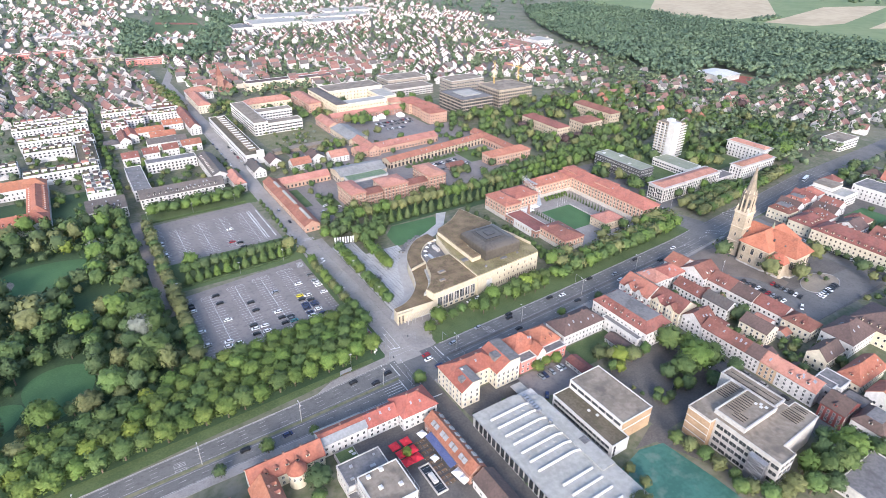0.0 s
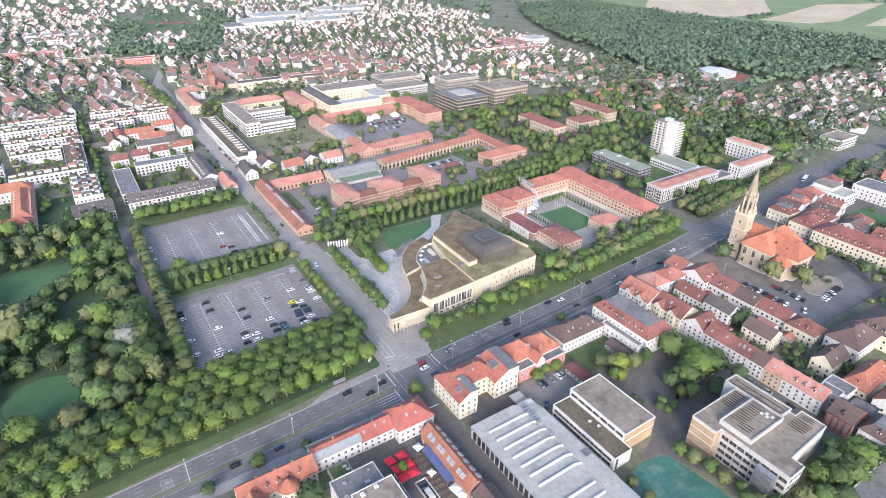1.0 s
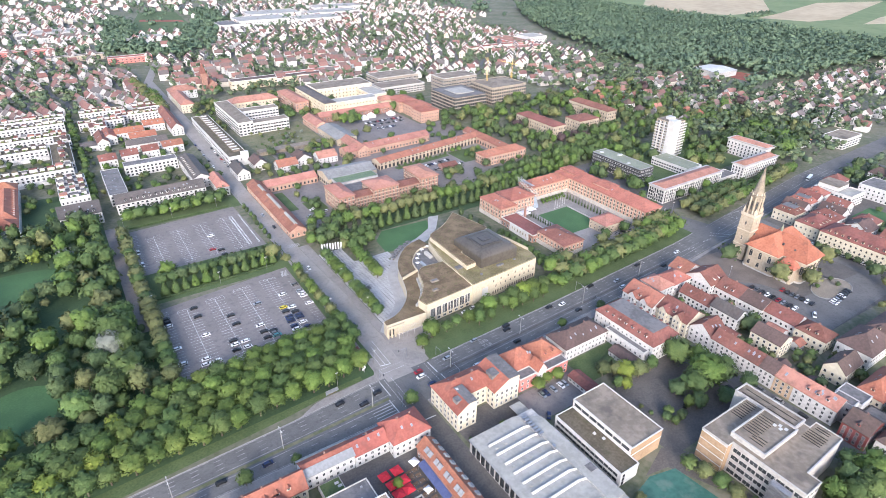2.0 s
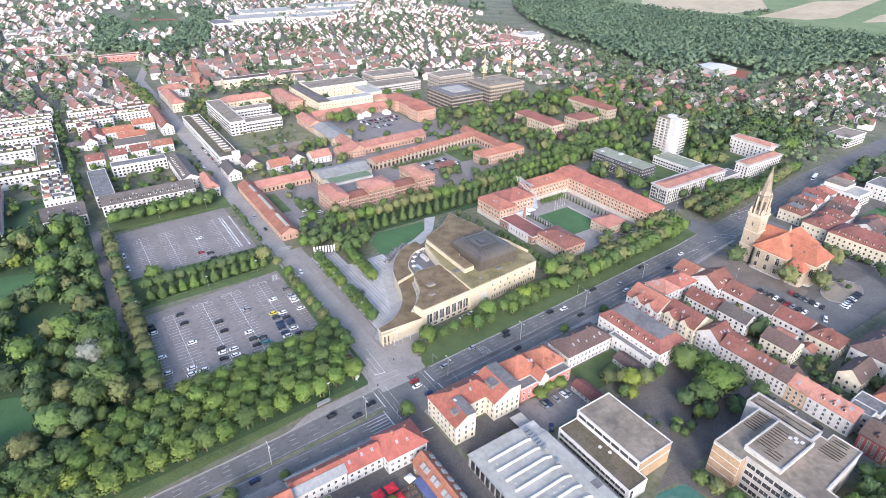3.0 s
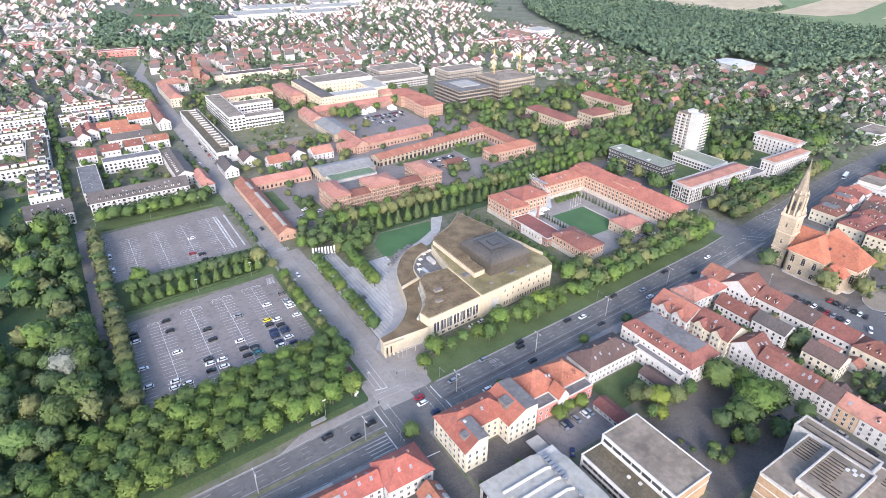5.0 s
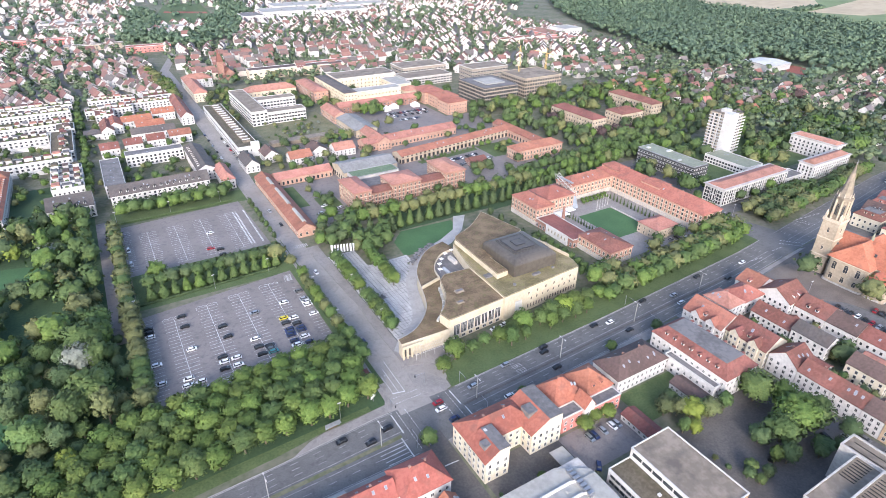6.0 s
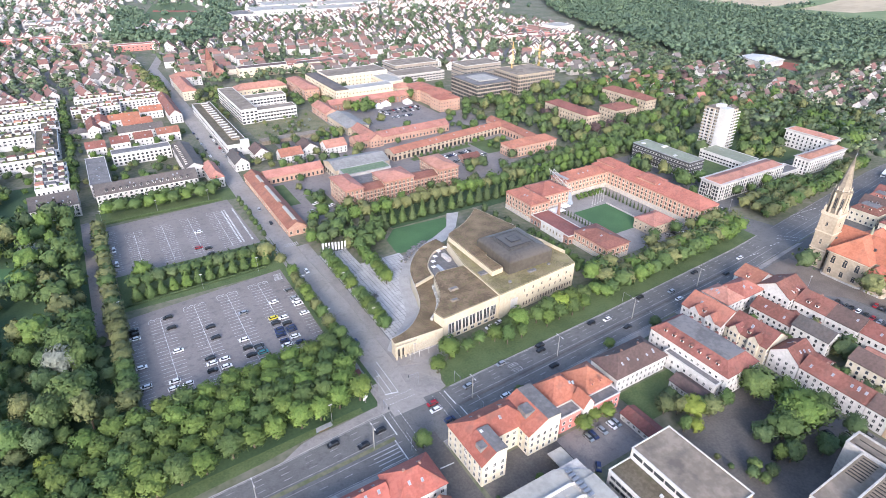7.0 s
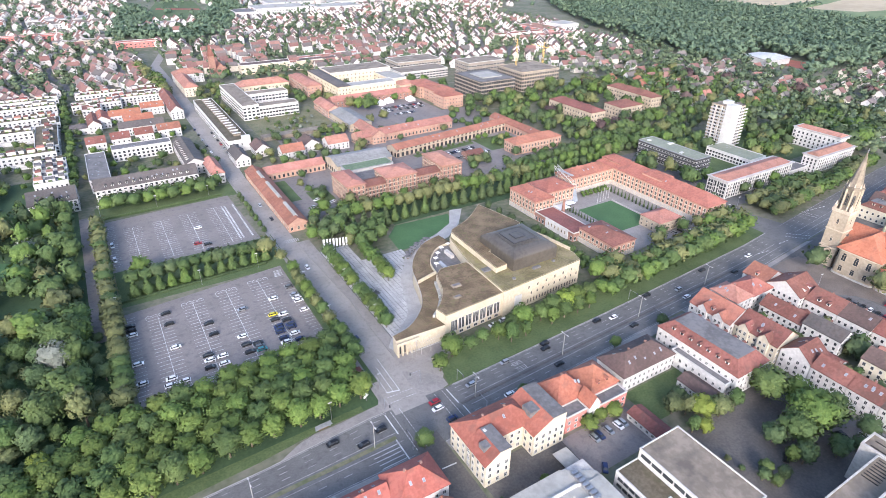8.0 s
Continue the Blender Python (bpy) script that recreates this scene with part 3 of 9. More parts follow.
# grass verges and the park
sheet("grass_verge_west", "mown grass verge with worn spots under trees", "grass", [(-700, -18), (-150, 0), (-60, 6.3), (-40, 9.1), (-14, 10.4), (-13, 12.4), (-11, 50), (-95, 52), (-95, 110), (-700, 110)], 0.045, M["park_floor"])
sheet("grass_strip_avenue", "bright mown grass strip beside the avenue", "grass", [(-300, -7), (-150, -1), (-60, 6.3), (-40, 9.2), (-20, 10), (-20, 13), (-60, 11), (-150, 6), (-300, 2)], 0.07, M["grass"])
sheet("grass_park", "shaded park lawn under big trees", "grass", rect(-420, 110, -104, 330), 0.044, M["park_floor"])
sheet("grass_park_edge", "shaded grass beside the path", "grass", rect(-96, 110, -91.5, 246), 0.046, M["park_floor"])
for i, (cx, cy, rx, ry) in enumerate(((-160, 192, 26, 20), (-156, 70, 15, 22), (-185, 62, 14, 12))):
    poly = [(cx + rx * math.cos(t) * (1 + .12 * math.sin(3 * t)), cy + ry * math.sin(t) * (1 + .1 * math.cos(2 * t))) for t in [k * math.pi / 12 for k in range(24)]]
    sheet("lawn", "dark green clearing in the park", "grass", poly, 0.075 + i * .004, M["meadow"])
    take(cx - rx, cy - ry, cx + rx, cy + ry, -2)
sheet("sand_patch", "pale sandy patch in the park lawn", "path", [(-181 + 6 * math.cos(k * .5), 190 + 7 * math.sin(k * .5)) for k in range(12)], 0.09, M["gravel"])
sheet("grass_hall_front", "mown grass strip before the concert hall", "grass", [(14.8, 5.7), (40, 6.8)] + [(x, road_y(NORTH, x) + .4) for x in (60, 103, 160, 220, 246)] + [(246, 40), (160, 38), (120, 34), (116, 30), (34, 24), (24, 20), (17, 15)], 0.065, M["grass"])
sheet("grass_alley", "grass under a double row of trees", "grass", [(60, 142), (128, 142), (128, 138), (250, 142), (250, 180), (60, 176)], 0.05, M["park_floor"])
sheet("meadow", "even bright green lawn behind the hall", "grass", [(48, 112), (57, 112), (92, 123), (96, 139), (60, 141), (50, 130)], 0.075, M["meadow"])
sheet("path_curved", "pale curved concrete path", "path", [(66, 108), (80, 112), (95, 124), (108, 141), (100, 143), (90, 127), (76, 119), (62, 114)], 0.085, M["slab"])
sheet("grass_hedge_strip", "grass strip between two car parks", "grass", rect(-91, 129, -14, 166), 0.055, M["grass"])
sheet("grass_north_strip", "grass strip behind the car park", "grass", rect(-95, 237, -8.7, 258), 0.055, M["grass"])
sheet("grass_lot_side", "grass strip between car park and street", "grass", rect(-14.5, 22, -8.6, 168), 0.062, M["grass"])
# median of the avenue
for nm, a, b, hw, top, lab in (("median_west", -300, -15.5, .8, "scrub", "narrow worn median with a kerb"), ("median_east", 13.5, 196, .45, "yard", "narrow dark paved median with a kerb")):
    xs = np.linspace(a, b, 14)
    up, dn = [(x, mid_y(x, 0.36) + hw) for x in xs], [(x, mid_y(x, 0.36) - hw) for x in xs]
    tagged(new(nm, Geo().prism(dn + up[::-1], 0.0, 0.2).mesh(nm, M[top])), lab, "median", kind="structure")

# ---- car parks ----
sheet("car_park_near", "grey asphalt car park with white bays", "car park", [(-91.5, 52), (-15, 52), (-14.6, 130), (-91.5, 122)], 0.07, M["lot_asphalt"])
sheet("car_park_far", "empty grey asphalt car park with white bays", "car park", [(-91.5, 166), (-14.6, 166), (-17, 238), (-91.5, 233)], 0.07, M["lot_asphalt"])
take(-92, 50, -9, 131)
take(-92, 166, -14, 238)
take(-4.6 - 5, 0, 10, 900)


def stripes(name, label, geo, mat=None):
    return tagged(new(name, geo.mesh(name, mat or M["marking"])), label, "road marking", kind="stuff")


g = Geo()
Z0, Z1 = 0.074, 0.082
for x, y0, y1 in ((-77.2, 57.5, 114), (-61.3, 58.5, 117), (-45.2, 59.5, 119), (-29.2, 60.5, 120.5), (-77.2, 178, 218), (-61.3, 170, 219), (-45.6, 170, 221), (-29.5, 170, 222)):
    g.box(x - .1, y0, Z0, x + .1, y1, Z1)
    n = int((y1 - y0) / 2.5)
    for k in range(n + 1):
        y = y0 + k * (y1 - y0) / n
        g.box(x - 5, y - .08, Z0, x - .11, y + .08, Z1).box(x + .11, y - .08, Z0, x + 5, y + .08, Z1)
    if y0 < 100:   # wave-shaped island ends
        for ye, s in ((y1 + .8, 1), (y0 - .8, -1)):
            pts = [(x - 5 + 10 * j / 16, ye + s * abs(math.sin(j * math.pi / 4)) * 1.1) for j in range(17)]
            g.wallstrip(pts, Z0, Z1, 0.24)
            g.box(x - 5.1, min(ye, ye - s * 2.6), Z0, x - 4.96, max(ye, ye - s * 2.6), Z1).box(x + 4.96, min(ye, ye - s * 2.6), Z0, x + 5.1, max(ye, ye - s * 2.6), Z1)
for x0, x1, y0, y1 in ((-91.3, -86.5, 58, 118), (-19.5, -14.9, 62, 114), (-91.3, -86.5, 172, 226)):
    n = int((y1 - y0) / 2.5)
    for k in range(n + 1):
        g.box(x0, y0 + k * 2.5 - .06, Z0, x1, y0 + k * 2.5 + .06, Z1)
for k in range(6):
    g.box(-20.5 + .2 * k, 120 + k * 1.1, Z0, -16.2 + .1 * k, 120.4 + k * 1.1, Z1)
stripes("parking_lines", "white painted bay lines on a car park", g)
g = Geo()
for x in (-24.5, -22.8, -17.6):
    for k in range(24):
        g.box(x - .5, 172 + k * 2.1, Z0, x + .5, 173.5 + k * 2.1, Z1)
stripes("block_markings", "rows of short white blocks on a car park", g)

g = Geo()
for k, dash in ((0.17, True), (0.60, True), (0.74, True), (0.87, True), (0.97, False), (0.46, False), (0.28, False), (0.03, False)):
    x = -290.0
    while x < 460:
        inside = -18 < x < 14 or 235 < x < 262
        e = x + (3 if dash else 6)
        if not inside:
            a, b = (x, mid_y(x, k)), (e, mid_y(e, k))
            g.wallstrip([a, b], 0.054, 0.062, 0.18)
        x += 9 if dash else 6.01
for cx, cy in ((45, 2.4), (45, -.8), (-118, -9), (-118, -6)):
    for q in (0, 1.1, 2.2):
        g.box(cx - 1.2, cy - 1 + q * .8, 0.064, cx + 3.2, cy - .8 + q * .8, 0.072)
    g.box(cx - 1.2, cy - 1, 0.064, cx - 1, cy + .9, 0.072).box(cx + 3, cy - 1, 0.064, cx + 3.2, cy + .9, 0.072).box(cx + .9, cy - 1, 0.064, cx + 1.1, cy + .9, 0.072)
for k in range(7):
    g.box(-3.8 + k * 1.15, 152, 0.068, -3.2 + k * 1.15, 156, 0.076)
stripes("lane_markings", "worn white lane lines on the avenue", g, M["road_line"])

g = Geo()
for a, b, w in (((-8.6, 14.4), (-3.4, 13.2), .5), ((-3.4, 13.2), (-3.0, 34), .2), ((-5.9, 14), (-5.6, 30), .2), ((-8.2, 15), (-8.0, 26), .14), ((-14.2, 4.2), (-14.1, -6.4), .5), ((-16, -8.2), (-15.9, -18.4), .5), ((12.6, 4.2), (12.8, -4.4), .5), ((13.6, -6.4), (13.6, -15.5), .4), ((-8.5, -27.5), (-3.0, -27.8), .5)):
    g.wallstrip([a, b], 0.064, 0.072, w)
for k in range(12):      # pedestrian crossings, broken lines
    for x in (-11.8, -8.2, 7.0, 10.6):
        g.box(x, -16.5 + k * 1.8, 0.064, x + .2, -15.4 + k * 1.8, 0.072)
for k in range(9):
    g.box(-9.6 + k * 1.3, 8.4, 0.064, -8.9 + k * 1.3, 8.62, 0.072).box(-9.6 + k * 1.3, 11.6, 0.064, -8.9 + k * 1.3, 11.82, 0.072)
for k in range(5):       # close lane lines before the stop line
    g.wallstrip([(-26.5 + k * .2, -10.5 - k * 1.75), (-16.4, -10.3 - k * 1.75)], 0.054, 0.062, 0.24)
for (ax, ay), (bx, by), n in (((253, 11.4), (262.6, 1.6), 8), ((257, 13.4), (266.6, 3.6), 8), ((291.4, 25.4), (295, 15.6), 6), ((295, 26), (298.6, 16.2), 6), ((298.3, 24.8), (318.6, 22.9), 5), ((241, 8), (251, 7.6), 3), ((219, 7), (229, 6), 3)):
    for k in range(n):       # broken lines at the church junction
        p, q = k / n, (k + .6) / n
        g.wallstrip([(ax + (bx - ax) * p, ay + (by - ay) * p), (ax + (bx - ax) * q, ay + (by - ay) * q)], 0.068, 0.076, .4)
stripes("crossing_markings", "white stop lines and crossing lines", g, M["marking"])

# ---- yards and squares ----
for n, lab, poly, z, mt in (
        ("yard_school", "dark asphalt school yard under trees", [(67, -100), (136, -100), (122, -34), (105, -60), (66, -58)], 0.05, "yard"), ("yard_house", "worn asphalt yard behind houses", rect(0, -52, 34, -34), 0.052, "yard"),
        ("yard_lot", "small asphalt car park behind a house", rect(34, -56, 66, -38.4), 0.054, "lot_asphalt"), ("garden_lawn", "small green garden lawn", rect(70, -50, 106, -33.5), 0.056, "grass"),
        ("yard_pub", "paved beer garden yard", rect(-62, -110, -13, -33), 0.05, "yard"), ("court_green", "worn turquoise rubber sports court", [(36, -150), (66, -150), (65, -128), (62, -104), (50, -101), (36, -104)], 0.06, "court"),
        ("school_path", "grey asphalt path beside a school", [(49, -100), (66, -94), (76, -104), (76, -150), (72, -150), (72, -128), (60, -102)], 0.055, "yard"),
        ("square_church", "gravel and asphalt square round the church", [(202, -4.2), (222, -2.2), (258, 1.4), (306, 6), (300, -95), (202, -92)], 0.05, "yard"),
        ("square_gravel", "brownish gravel ground before the church", [(205, -7), (222, -5), (236, -6), (238, -60), (229, -62), (222, -44), (206, -30)], 0.063, "dark_gravel"),
        ("walk_church", "pale pavement strip at the church corner", [(204, -3.4), (258, 1.6), (262, 0.2), (205, -6)], 0.075, "paving"),
        ("court_barracks", "pale paved barracks courtyard", rect(143, 45, 222, 124), 0.05, "paving"), ("lawn_barracks", "square green lawn in a courtyard", rect(172, 66, 201, 101), 0.07, "meadow"),
        ("court_arcade", "lawn court with paths among arcades", [(100, 206), (196, 204), (236, 218), (232, 276), (112, 256)], 0.05, "lot_asphalt"), ("bed_arcade", "long green bed beside an arcade", [(128, 244), (188, 251), (187, 244), (129, 238)][::-1], 0.085, "grass"), ("bed_brick", "overgrown green bed in a brick court", rect(30, 196, 44, 216), 0.085, "grass"), ("bed_brick_edge", "green strip beside a low wing", rect(16, 206, 24, 244), 0.085, "grass"), ("court_brick", "grey yard among brick buildings", rect(14, 170, 46, 248), 0.05, "lot_asphalt"),
        ("court_far", "grey asphalt lot with parked cars", rect(158, 342, 216, 396), 0.05, "lot_asphalt"), ("yard_sport", "tan gravel yard with thin grass", rect(36, 350, 106, 425), 0.05, "scrub"),
        ("path_east", "grey asphalt yard among office blocks", [(256, 53), (263, 60), (263, 160), (330, 160), (330, 130), (300, 130), (300, 88), (360, 86), (360, 53)], 0.048, "asphalt"),
        ("grass_offices", "lawn between office blocks", rect(300, 86, 420, 170), 0.05, "grass"), ("court_red", "red clay tennis courts", rect(728, 272, 775, 318), 0.06, "red_court"),
        ("garden_arcade", "green bed in the court", rect(190, 222, 226, 252), 0.09, "grass")):
    sheet(n, lab, "yard", poly, z, M[mt])
sheet("yard_quarter", "grey yards and lanes of a brick quarter", "yard", [(46, 178), (246, 178), (250, 342), (216, 345), (214, 418), (108, 418), (106, 345), (46, 335)], 0.047, M["lot_asphalt"])
for x0, y0, x1, y1 in ((14, 178, 60, 250), (100, 204, 236, 262), (38, -150, 72, -98), (172, 66, 201, 101), (36, 352, 104, 424), (725, 270, 780, 320), (120, 215, 190, 255), (130, 315, 214, 398)):
    take(x0, y0, x1, y1)
sheet("field_green", "pale green meadows beyond the wood", "field", [(1228, 150), (1228, 1150), (1800, 1500), (2600, 1500), (2600, 100)], 0.3, M["field_green"])
sheet("field_straw", "harvested straw-coloured field", "field", [(1300, 850), (1390, 730), (1560, 720), (1980, 1000), (1620, 1180), (1380, 1000)], 0.4, M["field_straw"])
sheet("field_stubble", "pale stubble field", "field", [(1400, 660), (1450, 560), (1560, 545), (2150, 690), (1900, 770), (1560, 690)], 0.4, M["field_straw"])
sheet("field_bare", "pale harvested strip", "field", [(1520, 470), (1700, 400), (2200, 470), (2300, 560), (1700, 510)], 0.4, M["field_straw"])

# paved square of single slabs before the hall
plaza = thing("plaza", "square of pale slabs in a dark joint grid", "plaza", kind="structure")
def plaza_edge(y):
    """How far east the slabs reach: to the apron, or to the trees behind it."""
    return float(np.interp(y, [42, 45, 52, 60, 73, 85, 97, 107, 113], [8, 10, 19.5, 25.2, 30, 34.7, 42.7, 47, 48])) if y < 114 else 24.0


bed = Geo()
slab_me = Geo().box(-1.95, -1.95, 0.0, -.12, -.12, 0.16).box(.12, -1.95, 0.0, 1.95, -.12, 0.16).box(-1.95, .12, 0.0, -.12, 1.95, 0.16).box(.12, .12, 0.0, 1.95, 1.95, 0.16).mesh("slab", M["plaza_slab"])
for j in range(23):
    y = 42 + j * 4.05
    n = int((plaza_edge(y) + 2.2 - 11.0) / 4.05) + 1
    bed.box(8.7, y - 2.02, 0.0, 11.0 + (n - 1) * 4.05 + 2.02, y + 2.03, 0.12)
    for i in range(n):
        part("slab", slab_me, None, plaza, m=pose(11.0 + i * 4.05, y, 0))
part("bedding", bed, M["joint"], plaza)
curve = smooth_line([(4.5, 38.6), (10, 44.9), (19.5, 52.1), (25.2, 59.9), (29.9, 73.2), (34.7, 85.4), (42.7, 96.9), (50.2, 107.3), (68, 116)], 5)
inner = smooth_line([(5.4, 36), (14.3, 38), (22.9, 44.4), (29.4, 53), (34.2, 65.6), (38.8, 79.8), (46.4, 91), (57, 100.4), (68.6, 104)], 5)
g = Geo()
for k in range(len(curve) - 1):
    g.prism([curve[k], curve[k + 1], inner[k + 1], inner[k]][::-1], 0.0, 0.18)
tagged(new("apron", g.mesh("apron", M["slab"])), "curved pale concrete apron round the hall", "pavement", kind="structure")
take(4, 30, 118, 115)
take(9, 34, 36, 104)


# ---- concert hall ----
def concert_hall():
    root = thing("concert_hall", "cream concert hall with planted flat roofs", "concert hall", pose(60, 60, 0))
    O = Matrix.Translation((-60, -60, 0))

    def at(name, geo, mats, label=""):
        return part(name, geo, mats, root, label, m=O)
    W, SED = M["wall_hall"], M["sedum"]
    outer = smooth_line([(5.4, 35.7), (14.3, 38), (22.9, 44.4), (29.4, 52.9), (34.2, 65.6), (38.8, 79.8), (46.4, 91.1), (57.1, 100.4), (68.6, 104.1)], 5)
    low = outer + [(70, 94), (66.9, 91.6)] + smooth_line([(66.9, 91.6), (59.6, 90.2), (52.8, 84.5), (48.3, 78), (46.3, 69)], 4)[1:] + [(42.3, 62.2)] + smooth_line([(42.3, 62.2), (38, 49.9), (32.4, 41.6), (27.6, 37.4)], 4)[1:] + [(28.6, 31.0), (5.1, 31.9)]
    at("low_wing", Geo().prism(low, -0.3, 7.6), W)
    at("low_roof", Geo().prism(low, 7.604, 7.95), SED, "planted curved roof, brown and green")
    at("low_parapet", Geo().wallstrip(offset_line(outer, 0.1), 7.3, 7.99, 0.16), M["wall_concrete"])
    at("low_front_parapet", Geo().wallstrip([(28.4, 31.0), (5.0, 31.8), (5.3, 35.6)], 7.3, 8.05, 0.3), W)
    at("cross_wall", Geo().wallstrip([(34.4, 66), (46, 69.4)], 7.6, 9.6, 0.6), W)
    ring = smooth_line([(66.9, 91.6), (59.6, 90.2), (52.8, 84.5), (48.3, 78), (46.3, 69)], 6)
    at("terrace_wall", Geo().wallstrip(ring, 7.6, 9.4, 0.3), W)
    at("terrace", Geo().prism([(42.6, 62.4), (46.2, 69)] + ring[::-1][1:] + [(66.4, 89), (61.4, 65.2), (53.2, 65.6), (46.5, 65.8)], 7.96, 8.1), M["flat_dark"])
    at("terrace_kiosk", Geo().box(52.5, 70, 8.1, 54.2, 77, 9.3).prism(rect(52.5, 70, 54.2, 77), 9.3, 9.9, top=rect(53.3, 70.2, 53.4, 76.8)), [M["roof_glass"]])
    at("terrace_store", Geo().box(60.6, 78, 8.1, 62.6, 85, 10.0), M["wall_concrete"])
    for k in range(5):
        at("terrace_planter", Geo().box(49.5 + k * 2.3, 68.3 - k * .2, 8.1, 51.1 + k * 2.3, 69.2 - k * .2, 8.7), M["dark_steel"])
    gap = smooth_line([(41.6, 61.8), (37.2, 50.2), (31.6, 42.2), (26.9, 38.2)], 5)
    at("glazed_strip", Geo().wallstrip(gap, 7.9, 9.3, 1.1), M["flat_light"], "pale glazed strip between the roofs")
    for p in gap[1:-1:2]:
        at("glazing_bar", Geo().box(p[0] - .75, p[1] - .1, 7.9, p[0] + .75, p[1] + .1, 9.4), M["trim_white"])
    hall = [(28.8, 30.9), (61.3, 33.3), (61.2, 64.4), (53.2, 65.4), (46.5, 65.6), (42.3, 62.2)] + smooth_line([(42.3, 62.2), (38, 49.9), (32.4, 41.6), (27.6, 37.4)], 5)[1:]
    at("hall", Geo().prism(hall, -0.3, 12.6), W)
    at("hall_roof", Geo().prism(hall, 12.604, 12.9), SED, "planted flat roof, brown and green")
    at("hall_parapet", Geo().wallstrip(offset_line(hall + [hall[0]], 0.25), 12.5, 12.94, 0.14), W)
    main = [(60.3, 32.0), (110.6, 36.2), (112.6, 43), (113, 64), (107, 81.4), (100.4, 112)] + smooth_line([(100.4, 112), (92, 105), (83.3, 99.5), (70.1, 93.0)], 4)[1:] + [(66.5, 89), (61.3, 64.4)]
    at("main_body", Geo().prism(main, -0.3, 13.6), W)
    at("main_roof", Geo().prism(main, 13.604, 13.95), M["sedum_pale"], "planted flat roof with greener patches")
    at("main_parapet", Geo().wallstrip(offset_line(main + [main[0]], 0.25), 13.4, 13.99, 0.14), W)
    upper = [(66.6, 47), (73.4, 47.6), (73.0, 62), (80, 66), (92, 72), (106.6, 80), (100.0, 111.2)] + smooth_line([(100.0, 111.2), (84, 98.5), (69.5, 91.8)], 4)[1:] + [(67.5, 89)]
    at("upper_body", Geo().prism(upper, 13.7, 16.6), W)
    at("upper_roof", Geo().prism(upper, 16.604, 16.9), SED)
    at("upper_parapet", Geo().wallstrip(offset_line(upper + [upper[0]], 0.25), 16.4, 16.94, 0.14), W)
    at("stage_tower", Geo().prism(rect(74.5, 44, 101.5, 72), 13.7, 20.2), M["slate_metal"], "dark metal-clad stage tower")
    cap = Geo()
    prof = [(20.204, 0.0), (21.0, 0.35), (21.8, 1.1), (22.4, 2.0), (22.9, 3.2), (23.2, 4.6)]
    for (za, ia), (zb, ib) in zip(prof, prof[1:]):
        lo, hi = (rect(74.5 + i * .92, 44 + i * 1.25, 101.5 - i * 1.25, 72 - i * 1.12) for i in (ia, ib))
        cap.add([(x, y, za) for x, y in lo] + [(x, y, zb) for x, y in hi], [(k, (k + 1) % 4, 4 + (k + 1) % 4, 4 + k) for k in range(4)])
    cap.add([(x, y, 23.2) for x, y in hi], [(0, 1, 2, 3)])
    at("stage_roof", cap, M["slate_metal"])
    at("stage_plate", Geo().box(79.5, 51, 23.204, 94.7, 65.9, 23.45), M["slate_metal"])
    for a, z in ((0.0, 23.45), (3.6, 23.8)):     # stepped squares on the tower
        at("stage_step", Geo().box(80.6 + a, 52 + a, z, 93.6 - a, 64.8 - a, z + .36), M["slate_metal"])
        at("stage_edge", Geo().wallstrip([(80.6 + a, 52 + a), (93.6 - a, 52 + a), (93.6 - a, 64.8 - a), (80.6 + a, 64.8 - a), (80.6 + a, 52 + a)], z + .1, z + .5, .22), M["dark_steel"])
    at("stage_rim", Geo().wallstrip([(78.9, 50.3), (95.3, 50.3), (95.3, 66.5), (78.9, 66.5), (78.9, 50.3)], 23.0, 23.5, 0.4), M["slate_metal"])
    for x, y, w, d, h in ((43, 47.5, 4.2, 2.2, .7), (39, 39.5, 3.2, 1.8, .6)):
        at("roof_light", Geo().box(x, y, 12.9, x + w, y + d, 12.9 + h).box(x - .3, y - .3, 12.9, x + w + .3, y + d + .3, 13.1), [M["flat_grey"]])
        at("light_pane", Geo().box(x + .3, y + .3, 12.9 + h, x + w - .3, y + d - .3, 12.96 + h), M["flat_dark"])
    for x, y, w, d, h in ((62, 50, 4, 3, .8), (84, 40, 4.5, 1.6, .9), (70, 37.5, 1.2, 1.2, 1.0), (97, 41, 1.4, 1.2, .8), (103, 50, 3.0, 4.0, 2.2), (106, 58, 2.4, 6, 1.6), (75.2, 53, 1, 6, 1.2)):
        at("roof_unit", Geo().box(x, y, 13.95, x + w, y + d, 13.95 + h), M["flat_dark"])
    at("rear_wall", Geo().wallstrip([(112.5, 46), (110, 62), (106, 78)], 13.6, 15.6, 0.5), W)
    # tall windows of the hall, facing the avenue
    for i in range(7):
        x = 33 + i * 4.05
        y = 30.88 + (x - 28.8) * 0.0738
        for dx in (-.85, .85):
            part("window", window_mesh(1.4, 5.6, M["trim_white"]), None, root, m=O @ pose(x + dx, y + dx * .0738, 3.0, 0, 0, 4.2))
        part("window", window_mesh(2.0, 1.3, M["trim_white"]), None, root, m=O @ pose(x, y, .7, 0, 0, 4.2))
    for i in range(18):
        x = 76 + i * 1.92
        y = 31.97 + (x - 60.3) * 0.0835
        for z in (1.6, 6.0, 9.6):
            if z > 9 and i % 3 == 0 or z == 6.0 and i % 2 or z == 1.6:
                part("window", window_mesh(0.9, 1.5 if z > 2 else 2.2, M["stone_trim"]), None, root, m=O @ pose(x, y, z, 0, 0, 4.8))
